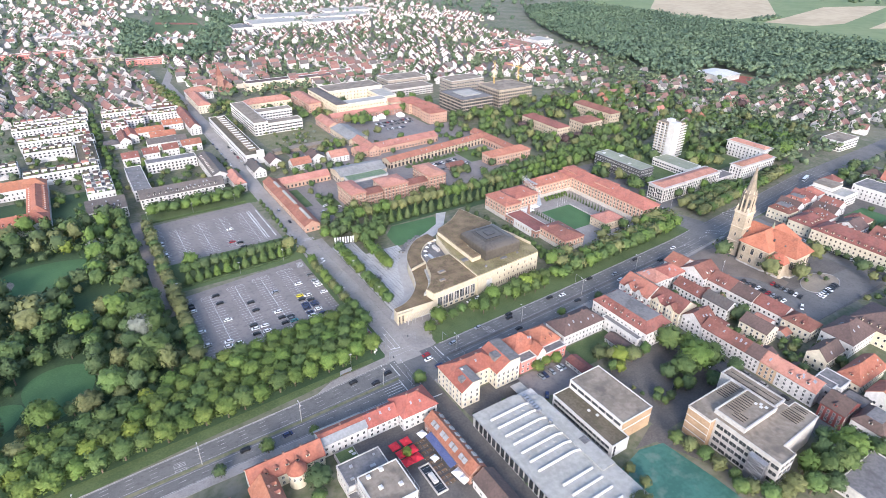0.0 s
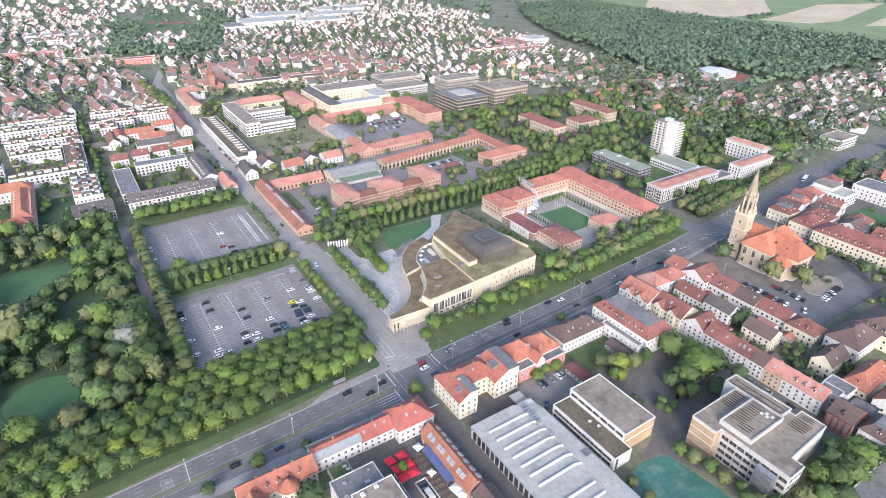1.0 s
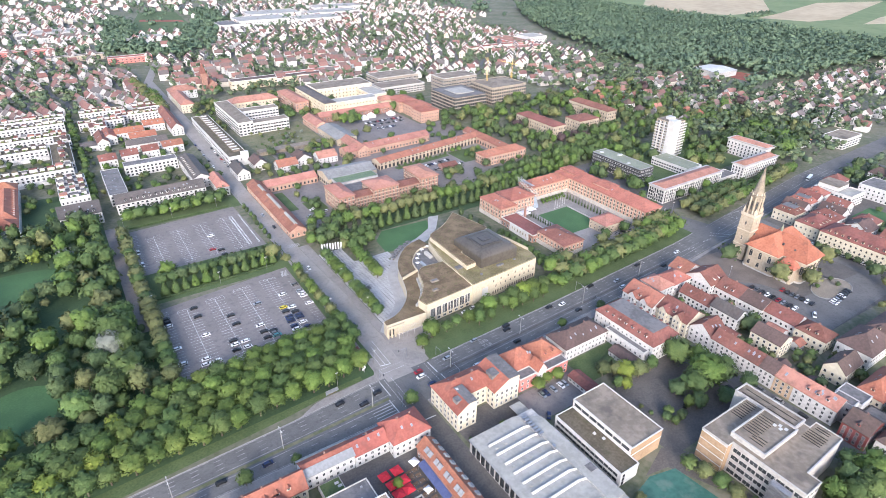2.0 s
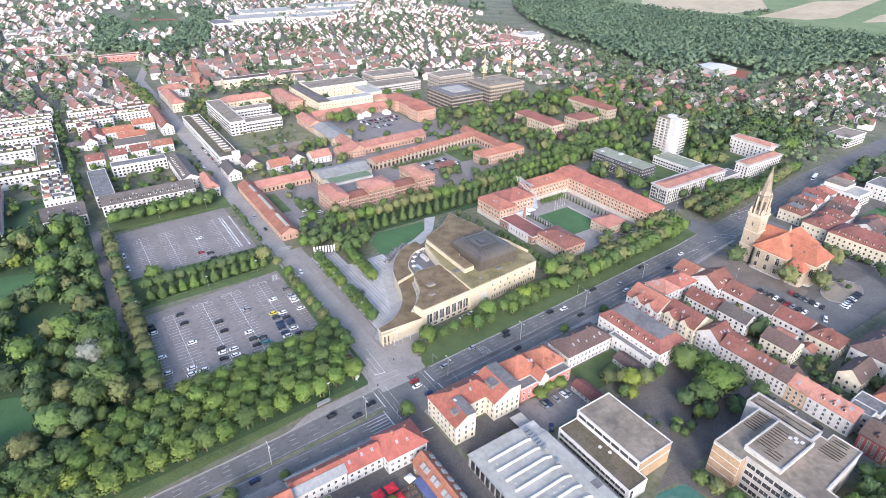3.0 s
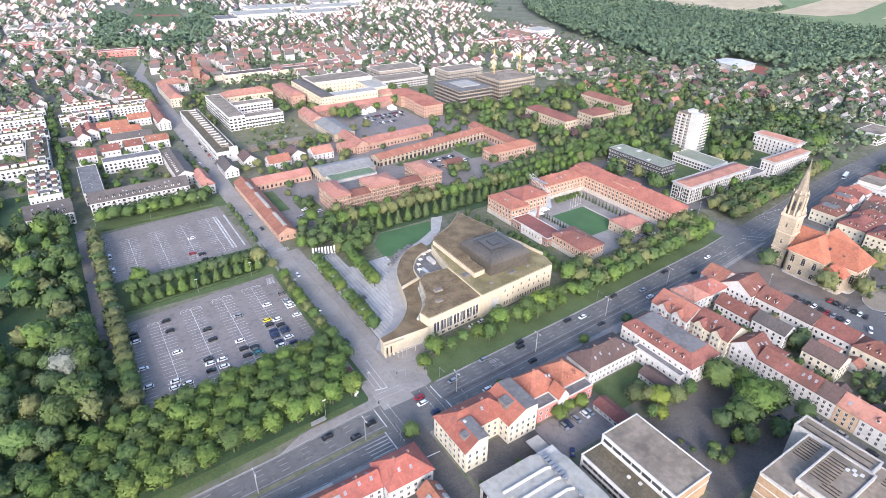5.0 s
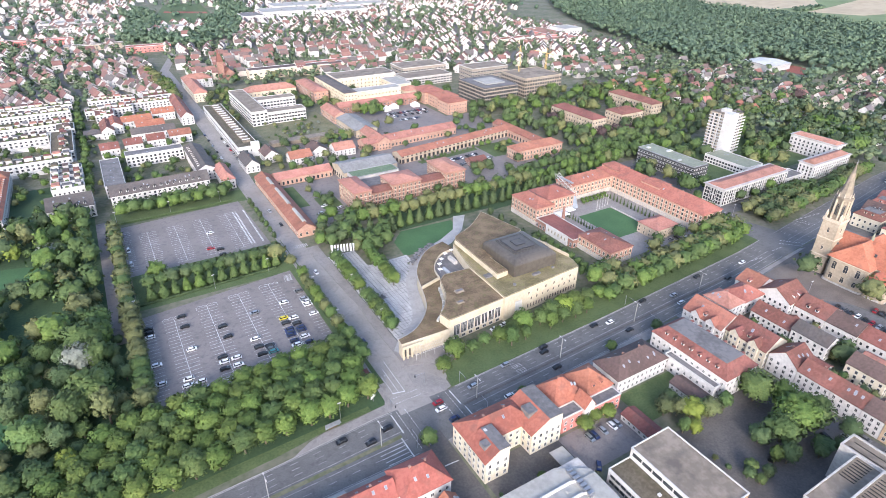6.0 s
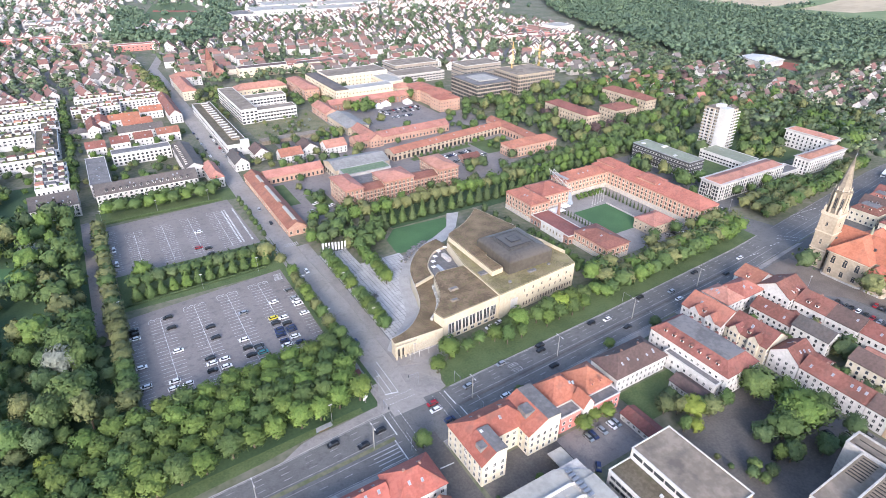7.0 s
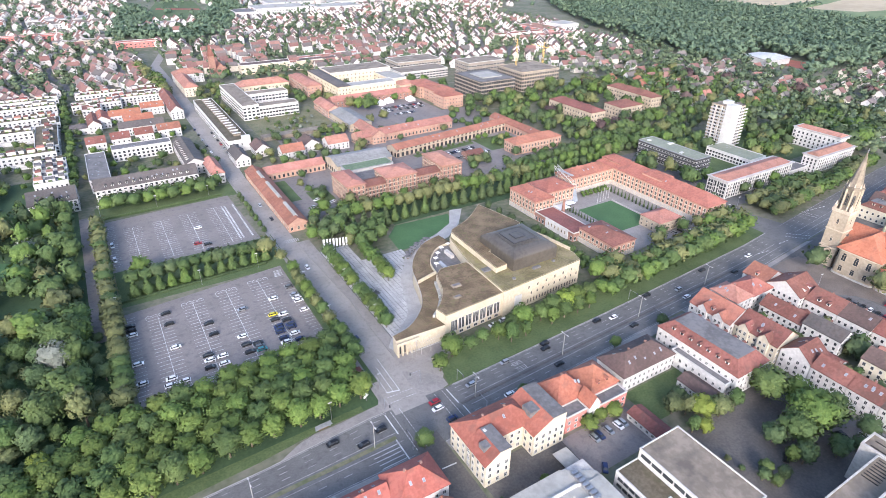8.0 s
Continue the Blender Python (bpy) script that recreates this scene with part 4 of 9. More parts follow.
    at("portal_panel", Geo().prism([(67.5, 32.2), (71.5, 32.55), (71.2, 33.2), (67.2, 32.9)], 3.0, 8.5), M["trim_white"])
    for i in range(6):
        x = 18 + i * 1.7
        part("window", window_mesh(1.1, 2.6, M["stone_trim"]), None, root, m=O @ pose(x, 31.5, 3.9, 0, 0, -2))
    for i in range(5):
        part("column", Geo().box(-.3, -.3, -.2, .3, .3, 6.0), W, root, m=O @ pose(5.2 + i * 2.1, 30.6, 0))
    part("lintel", Geo().box(4.6, 30.2, 5.9, 15, 30.95, 7.2), W, root, m=O)
    for i in range(4):
        part("window", window_mesh(1.4, 4.2, M["stone_trim"]), None, root, m=O @ pose(6.4 + i * 2.1, 31.75, .6, 0, 0, -2))
    g = Geo()
    for i in range(16):
        g.beam((10 + i * 1.0, 31.0, 4.2), (9.4 + i * 1.0, 27.2, 3.4), 0.09)
    g.beam((9.4, 27.2, 3.4), (25, 27.2, 3.4), .1)
    for i in range(4):
        g.beam((10 + i * 4.6, 27.6, 0), (10 + i * 4.6, 27.6, 3.4), .08)
    at("pergola", g, M["trim_white"], "white slatted pergola")
    for x, y in ring[3:-3:4]:
        part("terrace_shade", Geo().prism(rect(-1.1, -1.1, 1.1, 1.1), 10.2, 10.7, top=rect(-.1, -.1, .1, .1)).beam((0, 0, 8.1), (0, 0, 10.3), .06), M["parasol_white"], root, m=O @ pose(x + 2.2, y - 1.6, 0))


concert_hall()

sc = thing("sculpture", "dark metal sculpture on a paved square", "sculpture", pose(17.5, 79.5, 0.16, 0, 0, 20))
part("base", Geo().prism(rect(-2.2, -1.6, 2.2, 1.6), 0, .3), M["flat_dark"], sc)
for k in range(7):
    part("rod", Geo().beam((-1.6 + k * .5, -.8 + .25 * (k % 3), .25), (-2.2 + k * .75, 1.6 - .6 * (k % 4), 2.2 + .5 * (k % 3)), .16, 5, .05), M["dark_steel"], sc)
bn = thing("bench", "long dark bench on a paved square", "bench", pose(33.5, 93.7, 0.16, 0, 0, 30))
part("seat", Geo().box(-2.2, -.5, .35, 2.2, .5, .5), M["flat_dark"], bn)
for sx in (-1.8, 1.8):
    part("leg", Geo().box(sx - .15, -.45, 0, sx + .15, .45, .35), M["dark_steel"], bn)
cafe = smooth_line([(47.0, 101.5), (52.0, 106.4), (58.0, 110.2), (66.4, 113.6)], 4)
for k, (x, y) in enumerate(cafe):
    tb = thing("cafe_parasol", "dark grey cafe parasol over a table", "parasol", pose(x + .6 * (k % 2), y + .8 * (k % 3) - .8, 0.18), group="cafe parasols")
    part("canopy", Geo().prism(rect(-1.3, -1.3, 1.3, 1.3), 2.3, 2.8, top=rect(-.1, -.1, .1, .1)), M["flat_dark"], tb)
    part("pole", Geo().beam((0, 0, 0), (0, 0, 2.4), .05, 5), M["steel"], tb)
    part("table", Geo().beam((0, 0, .68), (0, 0, .74), .6, 8), M["timber"], tb)

# ---- barracks round a courtyard ----
BR = dict(wall="barrack_brick", frame_mat=M["stone_trim"], band=M["stone_trim"], surround=0.30, plinth=3.1)
building("barracks_wing", "three-storey orange brick barracks, long red roof", 222, 45, 240, 138, 12.4, "hip", 5.2, tiles="red", floors=4, step=3.3, ww=1.3, wh=1.75, first=.9, chimneys=3, category="barracks", group="barracks", skylights=4, **BR)
building("barracks_wing", "orange brick barracks wing with red roof", 153.3, 112, 176.4, 131.5, 11.6, "hip", 4.6, tiles="red", floors=3, step=3.3, ww=1.3, wh=1.9, first=1.6, chimneys=1, category="barracks", group="barracks", skylights=5, **BR)
building("barracks_wing", "orange brick barracks wing with red roof", 182, 122.5, 221.8, 136.5, 11.6, "hip", 4.4, tiles="red", floors=3, step=3.3, ww=1.3, wh=1.9, first=1.6, chimneys=2, category="barracks", group="barracks", skylights=4, **BR)
building("barracks_wing", "orange brick barracks end block, hipped red roof", 138.5, 105, 153, 130.5, 11.8, "hip", 4.2, tiles="red", floors=3, step=3.2, ww=1.3, wh=1.9, first=1.6, chimneys=1, category="barracks", group="barracks", skylights=3, **BR)
building("barracks_house", "orange brick house with dark red hipped roof", 142.5, 44, 160, 70, 8.6, "hip", 3.2, tiles="wine", floors=2, step=3.2, ww=1.3, wh=2.0, first=1.6, chimneys=0, category="barracks", skylights=6, **BR)
building("arcade_wing", "low brick arcade with flat reddish roof", 138.8, 70.3, 153, 104.8, 5.2, "flat", wall="brick", floors=1, step=3.0, ww=1.4, wh=2.4, first=.6, deck=M["roof_wine"], category="arcade")
building("pavilion", "cream pavilion with orange hipped roof", 190, 52, 209, 67, 6.6, "hip", 4.0, wall="sand", tiles="pink", floors=2, step=3.4, chimneys=1, category="pavilion", frame_mat=M["stone_trim"])
for x0, y0, x1, y1, z in ((156.5, 101, 165, 108.5, 3.6), (166, 104.5, 173, 110, 3.4)):
    ms = thing("canopy", "white fabric canopy over tables", "canopy", pose((x0 + x1) / 2, (y0 + y1) / 2, 0))
    part("roof", Geo().prism(rect(-(x1 - x0) / 2, -(y1 - y0) / 2, (x1 - x0) / 2, (y1 - y0) / 2), z, z + .9, top=rect(-1, -.6, 1, .6)), M["parasol_white"], ms)
    for sx in (-1, 1):
        for sy in (-1, 1):
            part("post", Geo().beam((sx * ((x1 - x0) / 2 - .2), sy * ((y1 - y0) / 2 - .2), 0), (sx * ((x1 - x0) / 2 - .2), sy * ((y1 - y0) / 2 - .2), z), .06), M["steel"], ms)
st = thing("stair_tower", "grey steel and glass link tower", "stair tower", pose(179.2, 120, 0))
part("glass_shaft", Geo().prism(rect(-2.2, -8.5, 2.2, -3.2), 0, 7.5, top=rect(-2.2, -4.6, 2.2, -3.2)), M["roof_glass"], st)
part("bridge", Geo().prism(rect(-1.2, -3, 1.2, 12), 16.4, 16.7), M["zinc"], st)
for sx in (-1.5, 1.5):
    g = Geo().beam((sx, -6.5, 8.5), (sx, 13, 16.2), .16).beam((sx, -6.5, 11.2), (sx, 13, 18.4), .14)
    for k in range(8):
        y0, y1 = -6.5 + k * 2.78, -6.5 + (k + .5) * 2.78
        g.beam((sx, y0, 8.5 + (y0 + 6.5) * .395), (sx, y1, 11.2 + (y1 + 6.5) * .37), .09).beam((sx, y1, 11.2 + (y1 + 6.5) * .37), (sx, min(y0 + 2.78, 13), 8.5 + (min(y0 + 2.78, 13) + 6.5) * .395), .09)
    part("truss", g, M["trim_white"], st)
    for y, z in ((-6.5, 11.2), (13, 18.4)):
        part("strut", Geo().beam((sx, y, 0), (sx, y, z), .14), M["steel"], st)
for k in range(8):
    part("crossbar", Geo().beam((-1.5, -6 + k * 2.6, 11.4 + k * .96), (1.5, -6 + k * 2.6, 11.4 + k * .96), .09), M["trim_white"], st)
aw = thing("arcade_wall", "white plastered wall with narrow windows", "wall", pose(138.3, 83.5, 0))
part("wall", Geo().box(-.35, -9, -.3, .35, 10.5, 6.3), M["wall_white"], aw)
for k in range(6):
    part("window", window_mesh(.7, 1.8, M["stone_trim"]), None, aw, m=pose(-.36, -7 + k * 2.9, 2.6, 0, 0, 270))
pyl = thing("brick_pylon", "slim red brick pylon", "pylon", pose(154.6, 97, 0))
part("shaft", Geo().box(-1.2, -1.2, 0, 1.2, 1.2, 3).prism(rect(-.9, -.9, .9, .9), 3, 13, top=rect(-.5, -.5, .5, .5)).prism(rect(-1, -1, 1, 1), 3, 3.6), M["wall_brick"], pyl)
tagged(new("courtyard_wall", Geo().box(168, 66, 0, 168.4, 101, .6).box(201.5, 66, 0, 201.9, 101, .8).mesh("courtyard_wall", M["wall_concrete"])), "grey concrete courtyard wall", "wall")
mid = thing("roof_pavilion", "raised red hipped roof over the barracks centre", "roof", pose(231, 91, 15.0))
part("wall", Geo().box(-6, -8, -3.2, 6, 8, .8), M["wall_barrack_brick"], mid)
part("roof", hip_solid(12, 16, .81, 2.6, .4), M["roof_red"], mid)
copy_thing(mid, pose(231, 128, 14.6))

# ---- offices and tower block ----
def rimmed_office(label, x0, y0, x1, y1, h, wall, step, ww, wh, floors=4):
    """A block under a thin white eaves slab with a low red roof set back on it."""
    ob = building("office_block", label, x0, y0, x1, y1, h, "flat", wall=wall, floors=floors, step=step, ww=ww, wh=wh, first=.9, deck=M["flat_light"], category="office building", band=M["wall_concrete"])
    w, d = x1 - x0, y1 - y0
    part("eaves_slab", Geo().box(-w / 2 - 1, -d / 2 - 1, h + .75, w / 2 + 1, d / 2 + 1, h + 1.05), M["wall_concrete"], ob)
    part("tiled_roof", hip_solid(w - 3, d - 2.6, h + 1.06, 2.0, .3, inset=.5, t=.15), M["roof_pink"], ob)
    return ob


off = rimmed_office("pale gridded office block with low red roof", 268.5, 64, 343, 79, 11.4, "grey", 2.05, 1.55, 1.9)
for k in range(28):
    part("pier", Geo().box(-37.2 + k * 2.7, -7.95, 0, -36.85 + k * 2.7, -7.5, 12.0), M["trim_white"], off)
part("end_window", Geo().box(-37.37, -1.6, 2.5, -37.15, -.5, 10.5).box(-37.37, .5, 2.5, -37.15, 1.6, 10.5), M["glass"], off)
part("end_bars", Geo().box(-37.47, -2.0, 2.2, -37.25, -1.6, 10.8).box(-37.47, -.5, 2.2, -37.25, .5, 10.8).box(-37.47, 1.6, 2.2, -37.25, 2.0, 10.8).box(-37.47, -1.6, 6.2, -37.25, 1.6, 6.8), M["trim_white"], off)
rimmed_office("white office block with low red roof", 369, 59.5, 420, 71, 11.5, "white", 3.2, 1.2, 1.6)
rimmed_office("white four-storey block with low red roof", 422.5, 72, 436, 110.5, 13.6, "white", 3.4, 1.3, 1.7)
building("link_building", "low grey link building, flat roof", 344.3, 65, 368, 77, 4.2, "flat", wall="grey", floors=1, step=2.4, deck=M["flat_dark"], category="office building")
blk = building("office_building", "black-banded office building, greenish flat roof", 284.5, 101.5, 300.5, 155, 12.6, "flat", wall="grey", floors=0, deck=M["copper"], category="office building", band=M["zinc"])
for k in range(4):
    part("window_band", Geo().box(-8.2, -26.9, 1.0 + k * 3.0, 8.2, 26.4, 2.7 + k * 3.0), M["glass"], blk)
    part("dark_band", Geo().box(-8.6, -27.3, 2.3 + k * 3.0, 8.6, 26.5, min(3.7 + k * 3.0, 12.5)), M["dark_steel"], blk)
    part("sill_band", Geo().box(-8.7, -27.4, 2.15 + k * 3.0, 8.7, 26.55, 2.3 + k * 3.0), M["trim_white"], blk)
windows(blk, 16.5, 54, 4, 1.2, 3.0, 2.9, .25, 1.4, "sw", M["trim_white"], bars=False, name="mullion", t=.28)
for x, y, w, d in ((-6, -12, 3, 2), (3, 6, 5, 2.4), (-4, 20, 2.5, 2.5)):
    part("roof_light", Geo().box(x, y, 12.7, x + w, y + d, 13.5), M["trim_white"], blk)
low = building("low_office", "low white building with greenish flat roof", 334, 90, 354, 128, 6.6, "flat", wall="white", floors=2, step=2.6, ww=1.8, wh=1.4, deck=M["copper"], category="office building", skylights=4)
tw = thing("tower_block", "tall white tower block with stacked balconies", "tower block", pose(366, 138, 0))
take(353, 125, 380, 152)
part("wall", Geo().box(-8, -9, -.3, 9, 10, 34), M["wall_sand"], tw)
part("slab_wall", Geo().box(-10.1, -11.4, -.3, -1.0, -4.4, 36), M["trim_white"], tw, "blank white end wall")
part("roof", Geo().box(-7.6, -8.6, 34.01, 8.6, 9.6, 34.3), M["flat_grey"], tw)
part("roof_house", Geo().box(-3, -2, 34.3, 3, 4, 36.8), M["wall_white"], tw)
part("antenna", Geo().beam((0, 0, 36.8), (0, 0, 41), .12), M["steel"], tw)
bal = Geo().box(-1.9, -4.3, 0, 0, 9.4, .18).box(-1.9, -4.3, .18, -1.78, 9.4, 1.1).mesh("balcony", M["trim_white"])
bal2 = Geo().box(-1, -2.2, 0, 4.2, 0, .18).box(-1, -2.2, .18, 4.2, -2.08, 1.2).box(4.6, -1.4, 0, 10.6, 0, .18).box(4.6, -1.4, .18, 10.6, -1.28, 1.2).mesh("balcony", M["trim_white"])
fin = Geo().box(-1.7, -.12, 0, 0, .12, 2.44).mesh("fin", M["trim_white"])
for k in range(12):
    part("balcony", bal, None, tw, m=pose(-8, 0, 2.0 + k * 2.62))
    part("balcony", bal2, None, tw, m=pose(0, -9, 2.0 + k * 2.62))
    for j in range(3):
        part("fin", fin, None, tw, m=pose(-8, 5.2 - j * 5.4, 2.18 + k * 2.62))
        part("window", window_mesh(2.0, 1.7, M["trim_white"]), None, tw, m=pose(1.0 + j * 2.9, -9, 2.4 + k * 2.62))
    for j in range(5):
        part("window", window_mesh(2.0, 1.9, M["trim_white"]), None, tw, m=pose(-8, 7.0 - j * 3.6, 2.4 + k * 2.62, 0, 0, 270))

# ---- brick quarter behind the hall ----
BK = dict(wall="brick", frame_mat=M["stone_trim"], band=M["stone_trim"], category="brick building")
building("brick_block", "brick corner block with orange hipped roof", 46.5, 180.5, 59, 208, 13.6, "hip", 2.2, tiles="pink", floors=4, step=3.0, ww=1.1, wh=1.8, first=1.2, chimneys=0, over=.7, **BK)
building("brick_block", "brick centre block with orange hipped roof", 76, 182.5, 98, 203, 12.8, "hip", 2.6, tiles="pink", floors=4, step=3.0, ww=1.1, wh=1.8, first=1.2, chimneys=0, over=.7, **BK)
building("brick_block", "brick corner block with orange hipped roof", 118, 181.5, 134, 210, 13.6, "hip", 2.2, tiles="pink", floors=4, step=3.0, ww=1.1, wh=1.8, first=1.2, chimneys=0, over=.7, **BK)
building("brick_wing", "brick wing with low red roof", 59.3, 184, 75.7, 196, 9.4, "gable", 1.8, tiles="wine", floors=3, step=2.8, ww=1.1, wh=1.7, chimneys=0, sides="sn", **BK)
building("brick_wing", "brick wing with low red roof", 98.3, 184, 117.7, 196, 9.4, "gable", 1.8, tiles="wine", floors=3, step=2.8, ww=1.1, wh=1.7, chimneys=0, sides="sn", **BK)
building("flat_annex", "dark flat-roofed annex behind brick wings", 60, 196.5, 84, 217, 6.5, "flat", wall="brick", floors=1, deck=M["flat_dark"], category="annex", band=M["zinc"])
building("glazed_hall", "glazed hall with planted green roof", 62, 218, 98, 231, 8.2, "flat", wall="concrete", floors=1, step=2.6, ww=2.0, wh=5.0, deck=M["green_roof"], band=M["zinc"], category="hall")
building("market_hall", "long hall with grey metal roof", 60, 232, 104, 256, 7.6, "gable", 3.2, wall="sand", tiles="zinc", floors=1, step=4.0, ww=1.8, wh=3.0, chimneys=0, category="hall")
sb = building("stable_wing", "long low orange brick wing, roof with skylights", 1.8, 164, 13.2, 263, 5.4, "gable", 3.2, wall="orange_brick", tiles="red", floors=1, step=4.6, ww=1.3, wh=2.0, first=1.2, chimneys=0, frame_mat=M["stone_trim"], category="brick building")
for ya, yb in ((22, 36), (-16, 14), (-46, -24)):
    part("roof_light", Geo().prism(rect(-1.3, ya, 1.8, yb), 7.6, 9.2, top=rect(-.5, ya + .3, 1.0, yb - .3)), [M["flat_light"]], sb, "long glazed ridge light")
building("stable_wing", "low orange brick wing with red roof", 14, 249, 57, 262.5, 5.2, "gable", 3.0, wall="orange_brick", tiles="pink", floors=1, step=3.4, ww=1.5, wh=2.4, first=.8, chimneys=0, frame_mat=M["stone_trim"], category="brick building")
ar = building("arcade_building", "long low cream arcade building, red roof", 113, 253, 235, 266, 6.6, "gable", 2.6, wall="sand", tiles="red", floors=1, step=4.4, ww=2.2, wh=3.2, first=.4, chimneys=0, rot=7.5, frame_mat=M["wall_brick"], arched=True, category="arcade", skylights=10)
windows(ar, 122, 13, 1, 5.0, 1.5, 4.4, 1.5, 1.0, "sn", M["wall_brick"])
building("arcade_wing", "brick arcade wing with red roof", 231, 218, 243, 284, 6.8, "gable", 2.8, wall="orange_brick", tiles="red", floors=1, step=4.2, ww=2.0, wh=3.0, chimneys=0, frame_mat=M["stone_trim"], category="arcade", skylights=4)
building("brick_pavilion", "brick pavilion with red hipped roof", 199, 203, 246, 218, 8.8, "hip", 3.6, wall="orange_brick", tiles="red", floors=2, step=3.2, ww=1.3, wh=2.2, chimneys=0, frame_mat=M["stone_trim"], band=M["stone_trim"], category="brick building")
building("shed_small", "small brick shed with red roof", 160, 212, 175, 222, 4.0, "gable", 2.2, wall="brick", tiles="wine", floors=1, chimneys=0, category="shed")
building("brick_row", "long low brick row with orange roof", 100, 288, 194, 302, 6.4, "gable", 3.4, wall="orange_brick", tiles="pink", floors=1, step=3.6, ww=1.4, wh=2.2, chimneys=0, rot=3, frame_mat=M["stone_trim"], category="brick building", skylights=6)
building("brick_row", "brick cross wing with orange roof", 112, 283, 124, 322, 7.2, "gable", 4.0, wall="orange_brick", tiles="pink", floors=2, step=3.4, chimneys=0, frame_mat=M["stone_trim"], category="brick building")
building("workshop", "workshop with grey metal roof", 109, 324, 130, 372, 6.4, "gable", 3.0, wall="sand", tiles="zinc", floors=1, step=4, chimneys=0, category="workshop")
building("brick_row", "brick wing with orange roof", 108, 374, 122, 412, 7.4, "gable", 3.6, wall="orange_brick", tiles="pink", floors=2, step=3.6, chimneys=0, category="brick building")
building("brick_row", "long brick wing with orange roof", 124, 402, 214, 414, 7.0, "gable", 3.4, wall="brick", tiles="pink", floors=2, step=4.2, chimneys=0, category="brick building")
building("school", "yellow four-storey school, grey roof", 138, 420, 152, 512, 15.5, "hip", 1.6, wall="yellow", tiles="dark", floors=4, step=4.2, chimneys=0, category="school", frame_mat=M["stone_trim"])
building("school", "yellow block with flat pale roof", 152.5, 422, 205, 438, 14.5, "flat", wall="yellow", floors=3, step=4.2, deck=M["flat_light"], category="school", frame_mat=M["stone_trim"])
building("school", "yellow block with flat roof", 152.5, 478, 226, 512, 17, "flat", wall="yellow", floors=4, step=4.6, deck=M["flat_grey"], category="school", frame_mat=M["stone_trim"])
building("school", "pale block with flat roof", 205.5, 438, 226, 477, 13, "flat", wall="yellow", floors=3, step=4.6, deck=M["flat_light"], category="school")
building("brick_house", "orange brick block with red hipped roof", 118, 458, 134, 520, 11, "hip", 3.4, wall="orange_brick", tiles="pink", floors=3, step=4, chimneys=0, category="brick building")
for x0, y0, x1, y1 in ((219, 346, 242, 366), (222, 368, 246, 392), (219, 394, 243, 424)):
    building("brick_house", "brick apartment block with hipped red roof", x0, y0, x1, y1, 12, "hip", 3.6, wall="orange_brick", tiles="red", floors=3, step=3.6, chimneys=0, category="brick building", frame_mat=M["stone_trim"], group="brick houses")
building("brick_house", "brick house with orange hipped roof", 206, 414.5, 226, 432, 11, "hip", 3.4, wall="sand", tiles="pink", floors=3, step=3.6, chimneys=0, category="brick building")
for x0, y0, x1, y1 in ((304, 228, 321, 286), (341, 227, 369, 249), (394, 238, 409, 298)):
    building("villa_block", "sand-stone block with pinkish hipped roof", x0, y0, x1, y1, 13, "hip", 3.6, wall="sand", tiles="wine", floors=3, step=3.6, ww=1.2, wh=1.9, chimneys=4, category="apartment block", frame_mat=M["stone_trim"], band=M["stone_trim"], group="villas")
dc = building("office_cube", "dark banded office cube with white roof court", 266, 350, 310, 400, 20, "flat", wall="brown_concrete", floors=0, deck=M["flat_dark"], category="office building", band=M["dark_steel"])
for k in range(5):
    part("window_band", Geo().box(-22.2, -25.2, 1.6 + k * 3.8, 22.2, 25.2, 3.9 + k * 3.8), M["glass"], dc)
part("roof_court", Geo().box(-10, -12, 20.2, 14, 14, 21.2), M["flat_light"], dc)
windows(dc, 44.6, 50.6, 5, 1.7, 3.8, 2.9, .35, 2.1, "sw", M["wall_brown_concrete"], bars=False, name="mullion")
building("unfinished_block", "raw concrete block under construction", 330, 363, 383, 408, 20.5, "flat", wall="brown_concrete", floors=5, step=3.6, ww=2.4, wh=2.4, first=.8, deck=M["flat_grey"], category="building", sides="sw", frame_mat=M["wall_sand"], band=M["wall_sand"])
building("court_house", "brown concrete block with stepped flat roof", 313, 444, 366, 474, 18, "flat", wall="brown_concrete", floors=4, step=4.2, ww=3.0, wh=1.5, deck=M["flat_grey"], category="office building", sides="sw")
building("court_house", "pale low block with flat roof", 236, 470, 300, 500, 10, "flat", wall="concrete", floors=3, step=4.2, ww=3.2, wh=1.4, deck=M["flat_grey"], category="office building", sides="sw")
building("court_house", "brown terraced block with flat roof", 250, 505, 312, 540, 14, "flat", wall="brown_concrete", floors=3, step=4.2, ww=3.0, wh=1.5, deck=M["flat_grey"], category="office building", sides="sw")


def crane(x, y, h, jib, turn):
    c = thing("tower_crane", "yellow tower crane on a building site", "crane", pose(x, y, 0, 0, 0, turn))
    g = Geo()
    for sx in (-.8, .8):
        for sy in (-.8, .8):
            g.beam((sx, sy, 0), (sx, sy, h), .16)
    for k in range(int(h / 2)):
        s = 1 if k % 2 else -1
        g.beam((-.8 * s, -.8, 2 * k), (.8 * s, -.8, 2 * k + 2), .08).beam((-.8, .8 * s, 2 * k), (-.8, -.8 * s, 2 * k + 2), .08)
    part("mast", g, M["crane"], c)
    g = Geo().beam((-10, 0, h), (jib, 0, h + 1), .5, r2=.3).beam((0, 0, h), (0, 0, h + 6), .4).beam((0, 0, h + 6), (jib * .7, 0, h + 1), .1).beam((0, 0, h + 6), (-9, 0, h), .1)
    part("jib", g, M["crane"], c)
    part("counterweight", Geo().box(-10.5, -1, h - 2, -7.5, 1, h), M["wall_concrete"], c)


